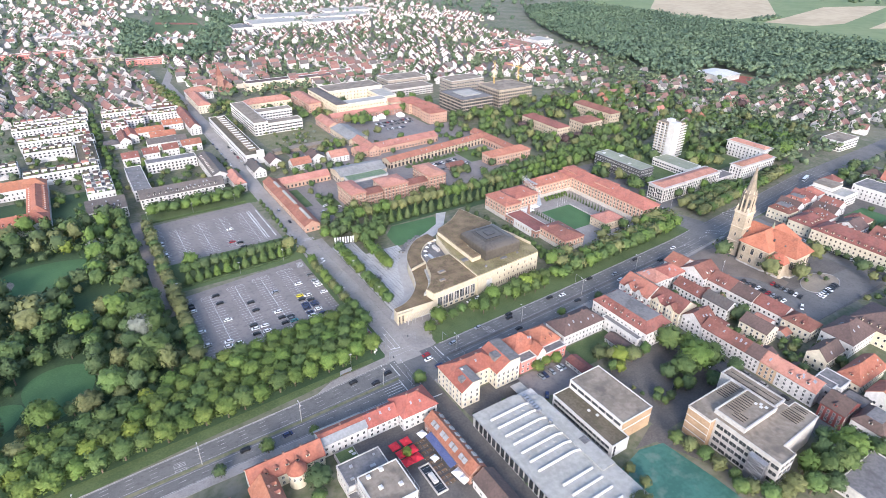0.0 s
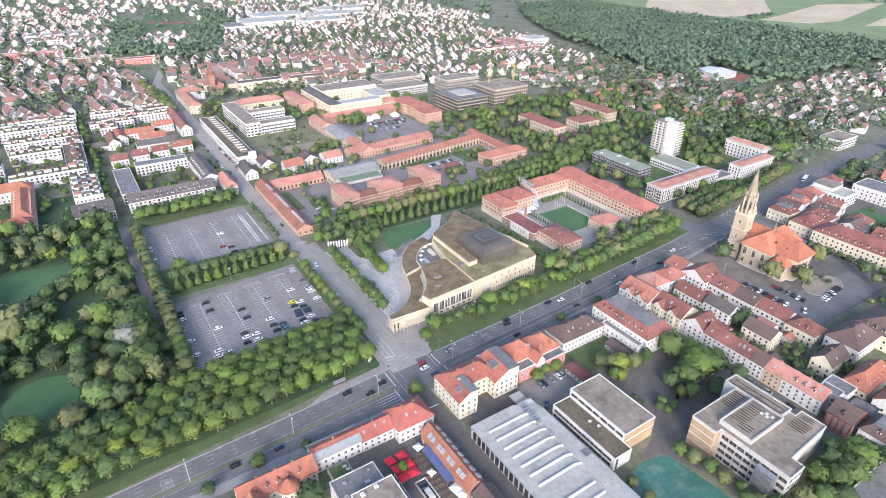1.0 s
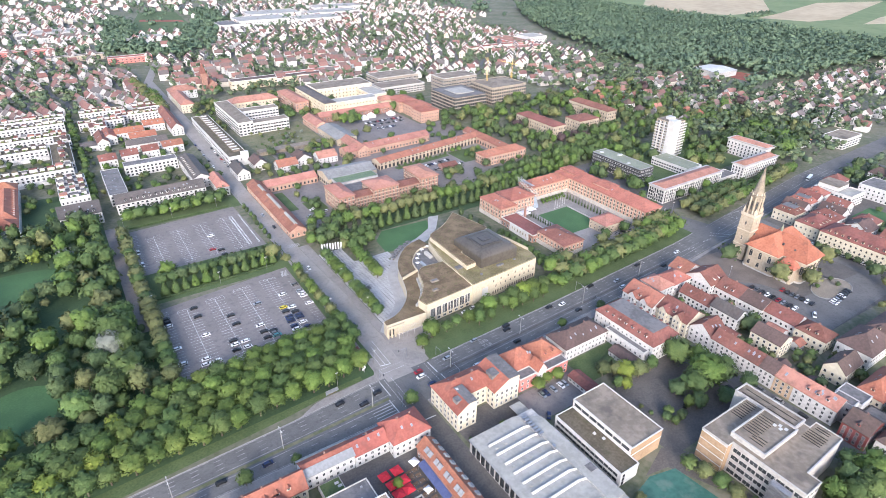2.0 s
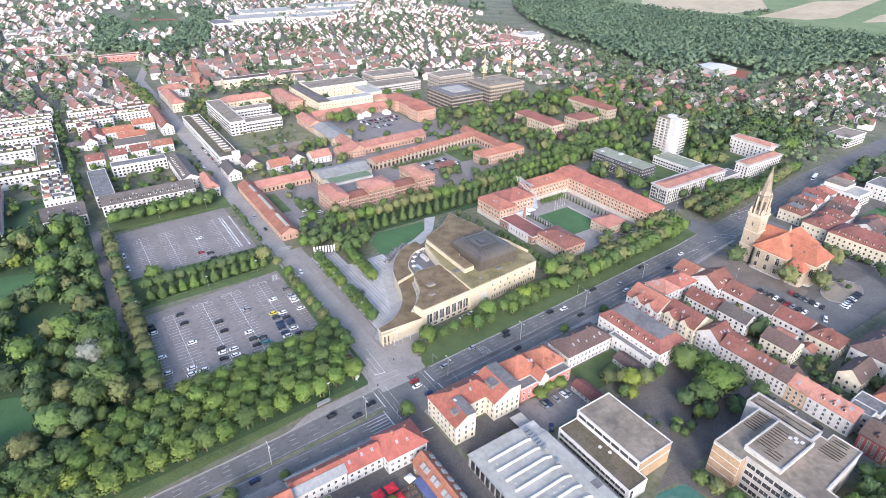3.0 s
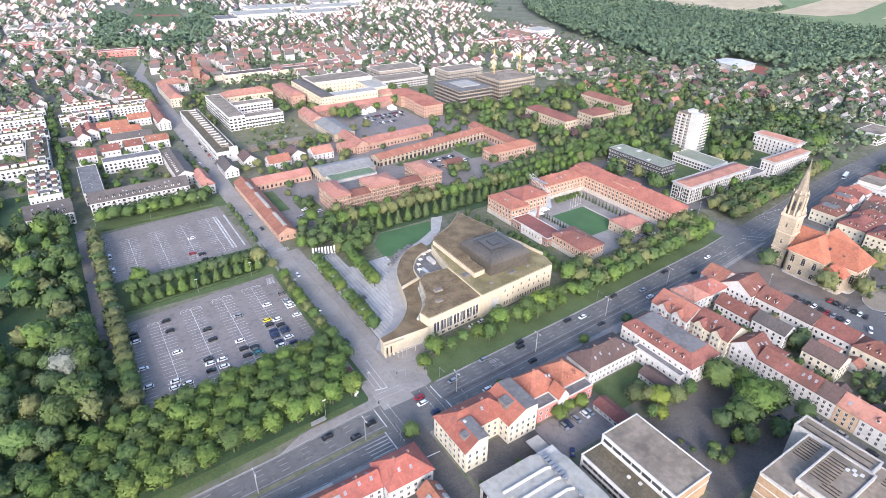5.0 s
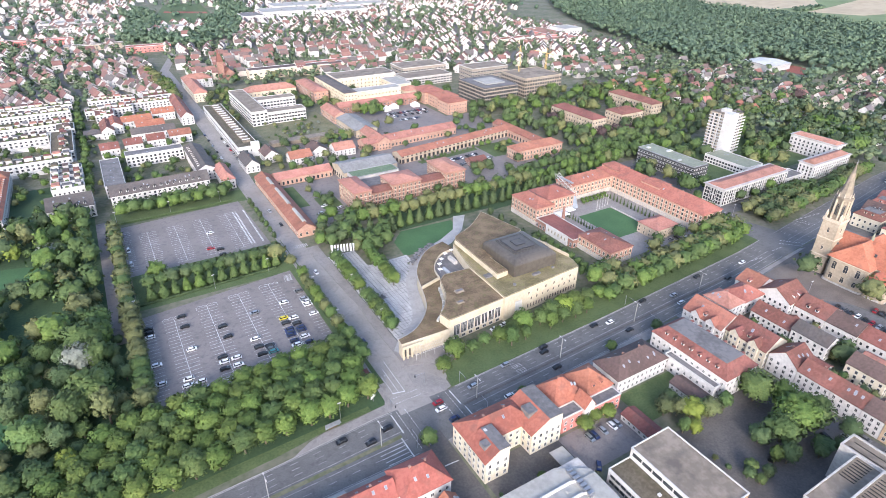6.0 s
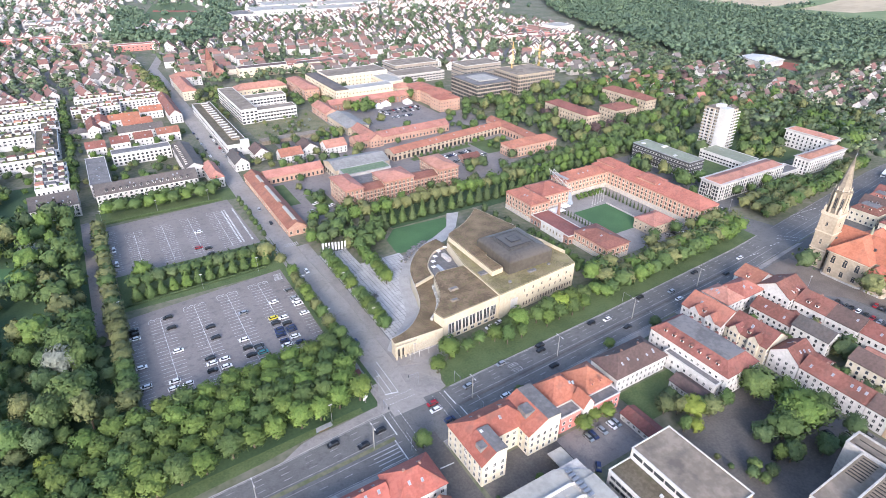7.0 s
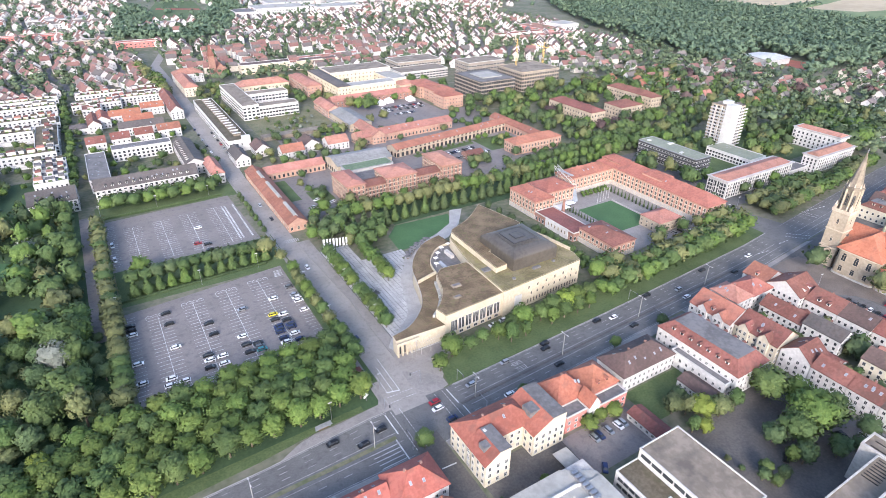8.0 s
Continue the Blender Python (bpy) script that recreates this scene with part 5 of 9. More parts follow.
crane(348, 398, 44, 22, 60)
crane(386, 396, 38, 20, 100)

# ---- along the side street, further out ----
ll = building("depot", "long low building, pale roof with a glazed strip", 4.8, 322, 22, 466, 9.0, "flat", wall="white", floors=2, step=4.2, ww=2.2, wh=1.6, deck=M["moss"], category="depot", sides="sew")
part("roof_strip", Geo().box(-1.5, -60, 9.15, 4.5, 68, 10.6), M["flat_grey"], ll)
for k in range(16):
    part("roof_fin", Geo().box(-1.8, -58 + k * 8, 10.6, 4.8, -57.4 + k * 8, 11.4), M["trim_white"], ll)
part("end_wall", Geo().box(2.0, -72.4, 0, 8.7, -70, 12.4), M["trim_white"], ll)
building("school_block", "white four-storey block with flat pale roof", 37, 403, 52, 497, 13.6, "flat", wall="white", floors=4, step=3.4, ww=2.4, wh=1.5, deck=M["flat_grey"], category="school", band=M["trim_white"])
building("school_block", "white block with window bands and flat roof", 52.3, 404, 90, 418, 11.0, "flat", wall="white", floors=3, step=3.0, ww=2.3, wh=1.5, deck=M["flat_grey"], category="school", band=M["trim_white"])
building("school_block", "white block with window bands and flat roof", 52.3, 442, 92, 456, 13.6, "flat", wall="white", floors=4, step=3.2, ww=2.4, wh=1.5, deck=M["flat_grey"], category="school", band=M["trim_white"])
building("school_house", "old school with orange hipped roof and turret", 56, 502, 112, 520, 8, "hip", 5, wall="yellow", tiles="pink", floors=2, step=4, category="school")
tagged(new("yard_wall", Geo().box(36, 336, 0, 100, 346, 3.2).mesh("yard_wall", M["flat_grey"])), "low grey garage roof beside a yard", "garage")
take(36, 336, 100, 346)
for x0, y0, x1, y1, ax, tl in ((1.5, 286, 12, 312, "y", "dark"), (36, 284, 54, 297, "x", "red"), (56, 292, 70, 309, "y", "brown"), (74, 286, 92, 300, "x", "pink"), (20, 300, 32, 318, "y", "brown")):
    building("gabled_house", "white gabled house beside a yard", x0, y0, x1, y1, 6, "gable", 4.2, wall="white", tiles=tl, floors=2, step=3.4, axis=ax, group="gabled houses", chimneys=1)
building("corner_house", "white corner house with pinkish hipped roof", -21, 262, -12, 294, 7.4, "hip", 4.4, wall="white", tiles="pink", floors=2, step=3.4)
building("corner_house", "white house row with red roof", -20, 440, -9, 520, 8.0, "gable", 4.4, wall="white", tiles="wine", floors=3, step=3.8, chimneys=3, skylights=5)
building("corner_house", "cream house row with red hipped roof", 6, 520, 20, 584, 9.5, "hip", 4.8, wall="cream", tiles="pink", floors=3, step=4, chimneys=2)
building("corner_house", "white block with orange hipped roof", 6, 586, 38, 604, 10, "hip", 5.0, wall="white", tiles="pink", floors=3, step=4, chimneys=2)

# ---- white apartment rows ----
a = building("apartment_row", "white apartment row with dark roof and balconies", -92, 267, -28.5, 283, 8.6, "gable", 4.6, wall="white", tiles="dark", floors=3, step=3.1, ww=1.5, wh=1.6, chimneys=0, category="apartment block", dormers="s", skylights=14)
b = building("apartment_row", "white apartment row with brown roof", -128.5, 260, -102, 284, 8.6, "gable", 4.8, wall="white", tiles="dark", floors=3, step=3.1, ww=1.5, wh=1.6, chimneys=0, category="apartment block", dormers="s", skylights=6)
balcony = Geo().box(-1.7, -1.5, 0, 1.7, 0, .18).box(-1.7, -1.5, .18, 1.7, -1.4, 1.05).box(-1.7, -1.4, .18, -1.6, 0, 1.05).box(1.6, -1.4, .18, 1.7, 0, 1.05).mesh("balcony", M["trim_white"])
for ob, n, w in ((a, 9, 63.5), (b, 4, 26.5)):
    d = 8 if ob is a else 12
    for i in range(n):
        for f in range(3):
            part("balcony", balcony, None, ob, m=pose(-w / 2 + (i + .5) * w / n, -d, .6 + f * 2.7))
building("apartment_row", "white flat-roofed wing beside a courtyard", -94, 286, -81, 346, 8.8, "flat", wall="white", floors=3, step=3.4, ww=1.6, wh=1.6, deck=M["flat_dark"], category="apartment block", skylights=8)
building("apartment_row", "white block with dark roof", -33, 288, -20, 347, 8.8, "gable", 3.2, wall="white", tiles="dark", floors=3, step=3.4, category="apartment block", dormers="w", chimneys=0)
building("apartment_row", "white flat-roofed apartment row", -76, 344, -34, 356, 9.4, "flat", wall="white", floors=3, step=3.2, ww=1.6, wh=1.6, deck=M["flat_dark"], category="apartment block", skylights=6)
for i, (x0, x1, y0, y1, tl) in enumerate(((-92, -78, 376, 388, "wine"), (-74, -60, 380, 392, "wine"), (-56, -42, 384, 396, "wine"), (-38, -20, 388, 400, "red"), (-66, -30, 408, 420, "dark"), (-60, -36, 430, 442, "orange"), (-70, -44, 452, 464, "orange"), (-42, -22, 468, 480, "orange"), (-88, -78, 430, 462, "wine"), (-82, -70, 442, 468, "orange"))):
    building("terraced_house", "white terraced houses with tiled roof", x0, y0, x1, y1, 7.4, "gable", 3.6, wall="white", tiles=tl, floors=2, step=3.4, group="terraced houses", chimneys=1, skylights=3, category="terraced house")
building("garden_house", "white house with dark low roof in a garden", -102, 432, -86, 446, 5.2, "hip", 2.4, wall="white", tiles="dark", floors=1, step=3)
BLOCKS = []
for i, y in enumerate((298, 310, 322, 334)):
    tb = building("terraced_block", "white terraced block with stepped flat roof", -126, y, -106, y + 9, 8.4 + .5 * i, "flat", wall="white", floors=2, step=3, deck=M["flat_dark"], category="apartment block", group="terraced blocks", skylights=3)
    BLOCKS.append((tb, 8.4 + .5 * i))
CL = random.Random(21)


def terrace_clutter(ob, w, d, h):
    """Roof rooms, planted tubs and screens on a terrace."""
    n = max(3, int(max(w, d) / 6))
    for k in range(n):
        u = (k + .5) / n - .5
        px, py = (u * w, d * CL.uniform(-.05, .2)) if w > d else (w * CL.uniform(-.05, .2), u * d)
        a, b, c = CL.uniform(1.6, 2.9), CL.uniform(1.8, 3.2), CL.uniform(1.8, 2.9)
        part("roof_room", Geo().box(px - a, py - b, h + .16, px + a, py + b, h + c), M[CL.choice(("wall_white", "wall_white", "wall_cream", "wall_concrete"))], ob)
        part("roof_cover", Geo().prism(rect(px - a - .2, py - b - .2, px + a + .2, py + b + .2), h + c + .01, h + c + CL.choice((.2, 1.0)), top=rect(px - a * .9, py - b * .9, px + a * .9, py + b * .9)), M[CL.choice(("flat_dark", "roof_wine", "roof_brown", "moss", "roof_pink"))], ob)
        qx, qy = px + CL.uniform(-2, 2), py - (d * .32 if w > d else b + .9)
        part("planted_tub", Geo().prism(rect(qx - 1.3, qy - .6, qx + 1.3, qy + .6), h + .16, h + CL.uniform(.8, 1.5), top=rect(qx - 1, qy - .3, qx + 1, qy + .3)), LEAF[CL.choice(("maple", "deep", "olive"))], ob)


for tb, h in BLOCKS:
    terrace_clutter(tb, 20, 9, h)
FLAT_BALCONY = Geo().box(-1.7, -1.5, 0, 1.7, 0, .18).box(-1.7, -1.5, .18, 1.7, -1.4, 1.05).mesh("balcony", M["trim_white"])
for x0, y0, x1, y1 in ((-168, 364, -112, 378), (-126, 380, -110, 442), (-168, 430, -128, 444), (-172, 468, -112, 480), (-122, 446, -108, 466), (-178, 512, -110, 524), (-176, 538, -108, 550), (-200, 396, -172, 410)):
    bb = building("white_flats", "white terraced flats with roof gardens", x0, y0, x1, y1, 9.2, "flat", wall="white", floors=3, step=3.6, ww=1.7, wh=1.5, deck=M["moss"], category="apartment block", group="white flats", sides="swe", skylights=3)
    w, d = x1 - x0, y1 - y0
    terrace_clutter(bb, w, d, 9.2)
    for k in range(int(w / 7)):
        for f in range(2):
            part("balcony", FLAT_BALCONY, None, bb, m=pose(-w / 2 + 3.5 + k * 7, -d / 2, 3.2 + f * 2.8))
    part("step_terrace", Geo().box(-w / 2 + .4, -d / 2 - 3, -.3, w / 2 - .4, -d / 2 - .05, 3.1), M["wall_white"], bb)
for x0, y0, x1, y1 in ((-98, 500, -56, 512), (-62, 512, -20, 524), (-94, 540, -50, 552), (-42, 536, -14, 560), (-90, 480, -74, 500)):
    bb = building("white_flats", "white flats with a reddish roof terrace", x0, y0, x1, y1, 8.8, "flat", wall="white", floors=3, step=3.6, ww=1.6, wh=1.5, deck=M["roof_wine"], category="apartment block", group="white flats", sides="swe", skylights=2)
    terrace_clutter(bb, x1 - x0, y1 - y0, 8.8)
building("palace_wing", "white palace wing with orange roof and dormers", -190, 262, -152, 276, 8.5, "hip", 5.2, wall="white", tiles="orange", floors=2, step=3.2, dormers="sn", category="apartment block", group="palace")
building("palace_wing", "white palace wing with orange roof and dormers", -165.7, 276.3, -152, 338, 8.5, "hip", 5.2, wall="white", tiles="orange", floors=2, step=3.2, dormers="ew", category="apartment block", group="palace")
building("palace_wing", "white palace wing with orange roof", -200, 338.3, -152, 352, 8.5, "hip", 5.2, wall="white", tiles="orange", floors=2, step=3.2, category="apartment block", group="palace")

# ---- houses south of the avenue ----
shd = thing("workshop_hall", "large hall with pale grey roof and rooflight ridges", "hall", pose(14, -86, 0))
take(-3, -121, 31, -52)
part("wall", Geo().box(-16.2, -35, -.3, 16.6, 34, 6.2), M["wall_concrete"], shd)
part("roof", Geo().prism([(-16.4, -35.2), (16.8, -35.2), (16.8, 28), (6.5, 34.2), (-16.4, 34.2)], 6.204, 6.7), M["flat_light"], shd)
part("roof_step", Geo().box(9.5, -18, 6.71, 16.7, 26, 7.2), M["flat_light"], shd)
ridge = Geo().prism(rect(-9.5, -.55, 9.5, .55), 0, .8, top=rect(-9.3, -.2, 9.3, .2)).prism([(9.5, -.55), (12.3, -1.4), (12.6, -.4), (9.5, .55)], 0, .7, top=[(9.5, -.2), (12.1, -1.0), (12.2, -.7), (9.5, .2)]).mesh("rooflight", M["trim_white"])
ridge2 = Geo().prism(rect(-8, -.55, 8, .55), 0, .8, top=rect(-7.8, -.2, 7.8, .2)).mesh("rooflight", M["trim_white"])
for k in range(7):
    part("rooflight", ridge, None, shd, "white rooflight ridge", m=pose(-2.6, 27 - k * 5.25, 6.7))
for k in range(4):
    part("rooflight", ridge2, None, shd, "white rooflight ridge", m=pose(-.5, -14.6 - k * 5.2, 6.7))
tall_pane = Geo().box(-.4, 0, 0, 0, 1.8, 4.6).mesh("window", M["glass"])
for k in range(22):
    part("window", tall_pane, None, shd, m=pose(-16.2, -34 + k * 3.05, 1.0))
part("eave_gutter", Geo().box(-16.75, -35.3, 6.1, -16.4, 34.3, 6.5), M["zinc"], shd)
for k in range(12):
    part("roof_hood", Geo().box(-.5, -.4, 0, .5, .4, .5), M["flat_light"], shd, m=pose(-10 + (k % 4) * 4.6, 24.4 - (k // 4) * 10.5, 6.7))
part("roof_fan", Geo().beam((0, 0, 0), (0, 0, 1.2), .6, 10).beam((0, 0, 1.2), (0, 0, 1.5), .8, 10), M["steel"], shd, m=pose(9, 12, 7.2))
g = Geo().box(8.5, 19, 6.7, 10.1, 31, 7.5)
for k in range(7):
    g.box(8.2, 19.5 + k * 1.7, 7.5, 10.4, 20.5 + k * 1.7, 8.3)
part("air_duct", g, M["steel"], shd)
part("canopy", Geo().box(11, 35, 3.4, 17, 42, 3.8), M["flat_light"], shd)
part("roof_opening", Geo().box(13, -4.5, 7.2, 16.2, -1.0, 7.4), M["flat_dark"], shd)

gy = building("gymnasium", "gymnasium with flat grey roof and tan panels", 46.2, -93.3, 64.7, -61.2, 10.6, "flat", wall="tan_panel", floors=0, deck=M["flat_grey"], category="gymnasium", band=M["trim_white"])
part("white_band", Geo().box(-9.32, -16.12, 6.2, 9.32, 16.12, 6.9), M["trim_white"], gy)
clere = Geo().box(-1.9, -.15, 0, 1.9, .1, 1.5).mesh("window", M["glass"])
for k in range(7):
    part("window", clere, None, gy, m=pose(-9.3, 13 - k * 4.35, 8.2, 0, 0, 270))
part("white_wall", Geo().box(-9.34, -15.9, 7.0, -9.26, 15.9, 10.55), M["trim_white"], gy)
gl = building("changing_rooms", "white two-storey annex with mossy flat roof", 36, -97.6, 46.0, -61.5, 6.6, "flat", wall="white", floors=0, deck=M["moss"], category="annex", band=M["trim_white"])
for f in range(2):
    for k in range(14):
        part("window", window_mesh(1.9, 1.0, M["dark_steel"]), None, gl, m=pose(-5, 15.8 - k * 2.4, 1.6 + f * 2.7, 0, 0, 270))
for f in range(3):
    part("window", window_mesh(1.0, 1.2, M["dark_steel"]), None, gl, m=pose(-3.4, -18.05, .8 + f * 2.0))
for x, y in ((1, 1.5), (2.2, -2.5)):
    part("roof_light", Geo().box(x, y, 6.7, x + 1.1, y + 1.1, 7.3), M["trim_white"], gl)
building("garage", "low white garage row with red roof", 62, -59, 69, -43, 3.0, "gable", 1.4, wall="white", tiles="wine", floors=1, step=2.6, ww=1.0, wh=1.0, first=1.0, chimneys=0, sides="w", category="garage")


def school():
    root = thing("school_building", "concrete school with louvred flat roofs", "school", pose(96, -120, 0))
    take(75, -148, 122, -97)
    C, D = M["wall_concrete"], M["flat_grey"]

    def block(x0, y0, x1, y1, z0, z1, nm):
        x0, x1, y0, y1 = x0 - 96, x1 - 96, y0 + 120, y1 + 120
        part(nm, Geo().box(x0, y0, z0, x1, y1, z1), C, root)
        part("roof", Geo().box(x0 + .5, y0 + .5, z1 + .004, x1 - .5, y1 - .5, z1 + .15), D, root)
        g = Geo()
        for a, b, c, e in ((x0 - .1, y0 - .1, x1 + .1, y0 + .5), (x0 - .1, y1 - .5, x1 + .1, y1 + .1), (x0 - .1, y0 + .5, x0 + .5, y1 - .5), (x1 - .5, y0 + .5, x1 + .1, y1 - .5)):
            g.box(a, b, z1 + .004, c, e, z1 + .7)
        part("parapet", g, M["wall_concrete"], root)
    plan = [(x - 96, y + 120) for x, y in ((104.2, -103.9), (74.3, -103.9), (74.3, -114.8), (77.5, -114.8), (77.5, -143.2), (87.4, -143.2), (87.4, -138.3), (115.3, -137.3), (115.3, -127.2), (110.5, -127.2), (110.5, -124.6), (104.2, -124.6))]
    part("wall", Geo().prism(plan, -.3, 15.2), C, root)
    part("roof", Geo().prism(plan, 15.204, 15.35), D, root)
    part("parapet", Geo().wallstrip(plan + [plan[0]], 14.9, 15.75, .5), C, root)
    block(104.5, -124.3, 112.6, -98.6, -.3, 15.5, "wall")
    block(79.8, -126, 102.8, -112.2, 15.3, 17.0, "upper_wall")
    # black strips for the shade in sunk light slots, long ways north to south
    for x, n, pitch, y, z, run in ((86, 9, 1.6, -113.3, 17.16, 5.8), (83.4, 3, 1.6, -117.6, 17.16, 5.4), (92, 8, 1.5, -104.9, 15.36, 4.6), (106.2, 2, 3.2, -100.6, 15.66, 10.6), (106.2, 2, 3.2, -112.0, 15.66, 10.8), (103.4, 5, 1.5, -127.6, 15.36, 7.0), (111.8, 2, 1.4, -128.6, 15.36, 5.2)):
        for k in range(n):
            a, b = x - 96 + pitch * k, y + 120
            part("louvre", Geo().box(a - .22, b - run, z, a + .22, b, z + .08), M["louvre_black"], root)
            part("beam", Geo().box(a + .24, b - run - .2, z, a + .5, b + .2, z + .32), D, root)
    for x, y in ((97, -120), (98.6, -121.4), (97, -122.4), (98.6, -123.8)):
        part("roof_hatch", Geo().box(x - 96, y + 120, 17.1, x - 94.7, y + 121.1, 17.5), M["trim_white"], root)
    part("panel", Geo().box(-21.9, 5.3, .5, -21.65, 16.0, 14.8), M["wall_tan_panel"], root)
    part("panel", Geo().box(-21.5, 4.95, .5, -18.8, 5.25, 14.8), M["wall_tan_panel"], root)
    part("panel", Geo().box(-21.5, 16.05, .5, 8.0, 16.3, 14.8), M["wall_tan_panel"], root)
    part("panel", Geo().box(-8.65, -23.1, .5, -8.4, -18.4, 14.8), M["wall_tan_panel"], root)
    part("panel", Geo().box(19.35, -17.0, .5, 19.6, -7.5, 14.6), M["wall_tan_panel"], root)
    for k in range(4):
        part("band", Geo().box(-22.0, 5.2, 3.4 + k * 3.7, -21.6, 16.1, 3.8 + k * 3.7), M["trim_white"], root)
        part("balcony", Geo().box(-19.3, -23.2, 3.42 + k * 3.6, -18.45, 4.7, 3.56 + k * 3.6), M["trim_white"], root)
        part("balcony_rail", Geo().box(-19.3, -23.2, 3.562 + k * 3.6, -19.2, 4.7, 4.3 + k * 3.6), M["wall_concrete"], root)
        for j in range(8):
            part("window", window_mesh(3.0, 2.5, M["wall_grey"]), None, root, m=pose(-18.5, 2.6 - j * 3.4, .8 + k * 3.6, 0, 0, 270))
        for j in range(3):
            part("window", window_mesh(2.4, 2.0, M["trim_white"]), None, root, m=pose(-16.7 + j * 3.1, -23.2, 1.0 + k * 3.6))
    g = Geo()
    for sx in (-22.6, -19.9):
        for sy in (-19.5, -12.5):
            g.beam((sx, sy, 0), (sx, sy, 14.5), .12)
    for k in range(8):
        a, b = (-19.5, -12.5) if k % 2 else (-12.5, -19.5)
        g.beam((-22.5, a, 1.7 * k), (-22.5, b, 1.7 * k + 1.7), .1).beam((-20.0, a, 1.7 * k), (-20.0, b, 1.7 * k + 1.7), .1)
        g.box(-22.6, -19.7, 1.7 * k + 1.6, -19.9, -12.3, 1.7 * k + 1.72)
    part("fire_stair", g, M["steel"], root, "grey steel fire stair")


school()

HS = dict(group="street houses")
building("corner_block", "cream corner block with red tiled roof", -.6, -33, 26.3, -20, 9.8, "hip", 4.4, wall="cream", tiles="scarlet", floors=3, step=2.9, chimneys=2, skylights=4)
def pent_wing(x0, xr, x1, y0, y1, eave, top, label, step=2.5, deck_light=None):
    """A wing whose tiled roof rises from the west eave to a flat dark deck."""
    root = thing("corner_wing", label, "house", pose(x0, (y0 + y1) / 2, 0))
    take(x0, y0, x1, y1)
    w, r, d = x1 - x0, xr - x0, (y1 - y0) / 2
    sec = [(0, -.3), (w, -.3), (w, top - .2), (r, top), (0, eave)]
    v = [(x, -d, z) for x, z in sec] + [(x, d, z) for x, z in sec]
    part("wall", Geo().add(v, [(0, 1, 2, 3, 4), (9, 8, 7, 6, 5)] + [(i, (i + 1) % 5, 5 + (i + 1) % 5, 5 + i) for i in range(5)]), M["wall_cream"], root)
    k = (top - eave) / r
    sec = [(-.5, eave - .5 * k + .02), (r, top + .02), (r, top + .3), (-.5, eave - .5 * k + .3)]
    v = [(x, -d - .2, z) for x, z in sec] + [(x, d, z) for x, z in sec]
    f = [(0, 1, 2, 3), (7, 6, 5, 4), (0, 4, 5, 1), (1, 5, 6, 2), (2, 6, 7, 3), (3, 7, 4, 0)]
    slope = part("roof", Geo().add(v, f), M["roof_scarlet"], root)
    sec = [(r + .01, top + .02), (w + .15, top - .18), (w + .15, top + .04), (r + .01, top + .24)]
    v = [(x, -d - .1, z) for x, z in sec] + [(x, d, z) for x, z in sec]
    part("flat_roof", Geo().add(v, f), M["flat_dark"], root, "dark felt roof deck")
    part("dormer", Geo().box(r * .35, -d * .35, eave + r * .2 * k, r * .95, d * .2, top - .1), M["flat_dark"], slope, "dark flat-topped dormer")
    if deck_light:
        part("roof_light", Geo().box(r + .5, d - 2.2, top - .1, r + 1.5, d - 1.0, top + .4), M["trim_white"], root)
    for side, run, turn, out in (("w", 2 * d, 270, 0), ("s", w, 0, d)):
        n = max(2, int(run / step))
        for fl in range(3):
            for i in range(n):
                u = (i + .5) / n
                m = pose(0, d - u * run, 1.1 + fl * 2.95, 0, 0, 270) if side == "w" else pose(u * run, -d, 1.1 + fl * 2.95)
                part("window", window_mesh(.95, 1.6, M["trim_white"]), None, root, m=m)


pent_wing(-.6, 4.6, 9.2, -41, -29.5, 10.0, 13.4, "cream gabled wing with red slope and dark deck", deck_light=True)
pent_wing(20.6, 28.2, 34.4, -38.9, -21.5, 9.8, 14.0, "cream wing with red slope and dark roof deck")
ph = building("pink_house", "pink house with steep orange hipped roof", 37, -31.5, 52, -19, 8.6, "hip", 6.6, wall="pink", tiles="orange", floors=2, step=3.0, skylights=4, chimneys=1)
building("pink_house", "pink wing with orange roof and dormers", 52.2, -33, 66, -19.5, 8.6, "hip", 5.8, wall="pink", tiles="orange", floors=2, step=3.0, dormers="s", chimneys=1)
building("pink_annex", "pink annex with grey flat roof", 37, -37, 46.8, -31.7, 7.4, "flat", wall="pink", floors=2, step=2.8, deck=M["flat_dark"])
building("pink_annex", "white gabled bay with orange roof", 47, -38, 52, -31.7, 9.0, "gable", 3.6, wall="white", tiles="orange", floors=2, step=2.2, axis="y", chimneys=0)
building("pink_annex", "pink annex with brown flat roof", 52.3, -38, 66, -33.2, 7.0, "flat", wall="pink", floors=2, step=3.0, deck=M["flat_dark"])
building("brown_roof_house", "white house with brown hipped roof", 70, -32.6, 98.8, -18.5, 7.6, "hip", 5.0, wall="white", tiles="brown", floors=2, step=2.5, ww=.9, chimneys=2, skylights=9)
building("mansard_block", "white block with red mansard and grey roof deck", 104.5, -56.5, 124, -19, 10.6, "mansard", 4.2, wall="white", tiles="wine", floors=3, step=2.9, ww=.9, dormers="we")
building("mansard_wing", "white terrace wing with grey deck", 100.6, -54.8, 104.3, -30, 7.0, "flat", wall="white", floors=2, step=2.9, ww=.9, deck=M["flat_dark"])
building("low_shed", "low white shed with brown roof", 92.5, -55.6, 100, -40.5, 3.2, "gable", 1.8, wall="white", tiles="brown", floors=1, step=2.2, ww=.7, wh=1.0, chimneys=0, sides="w")
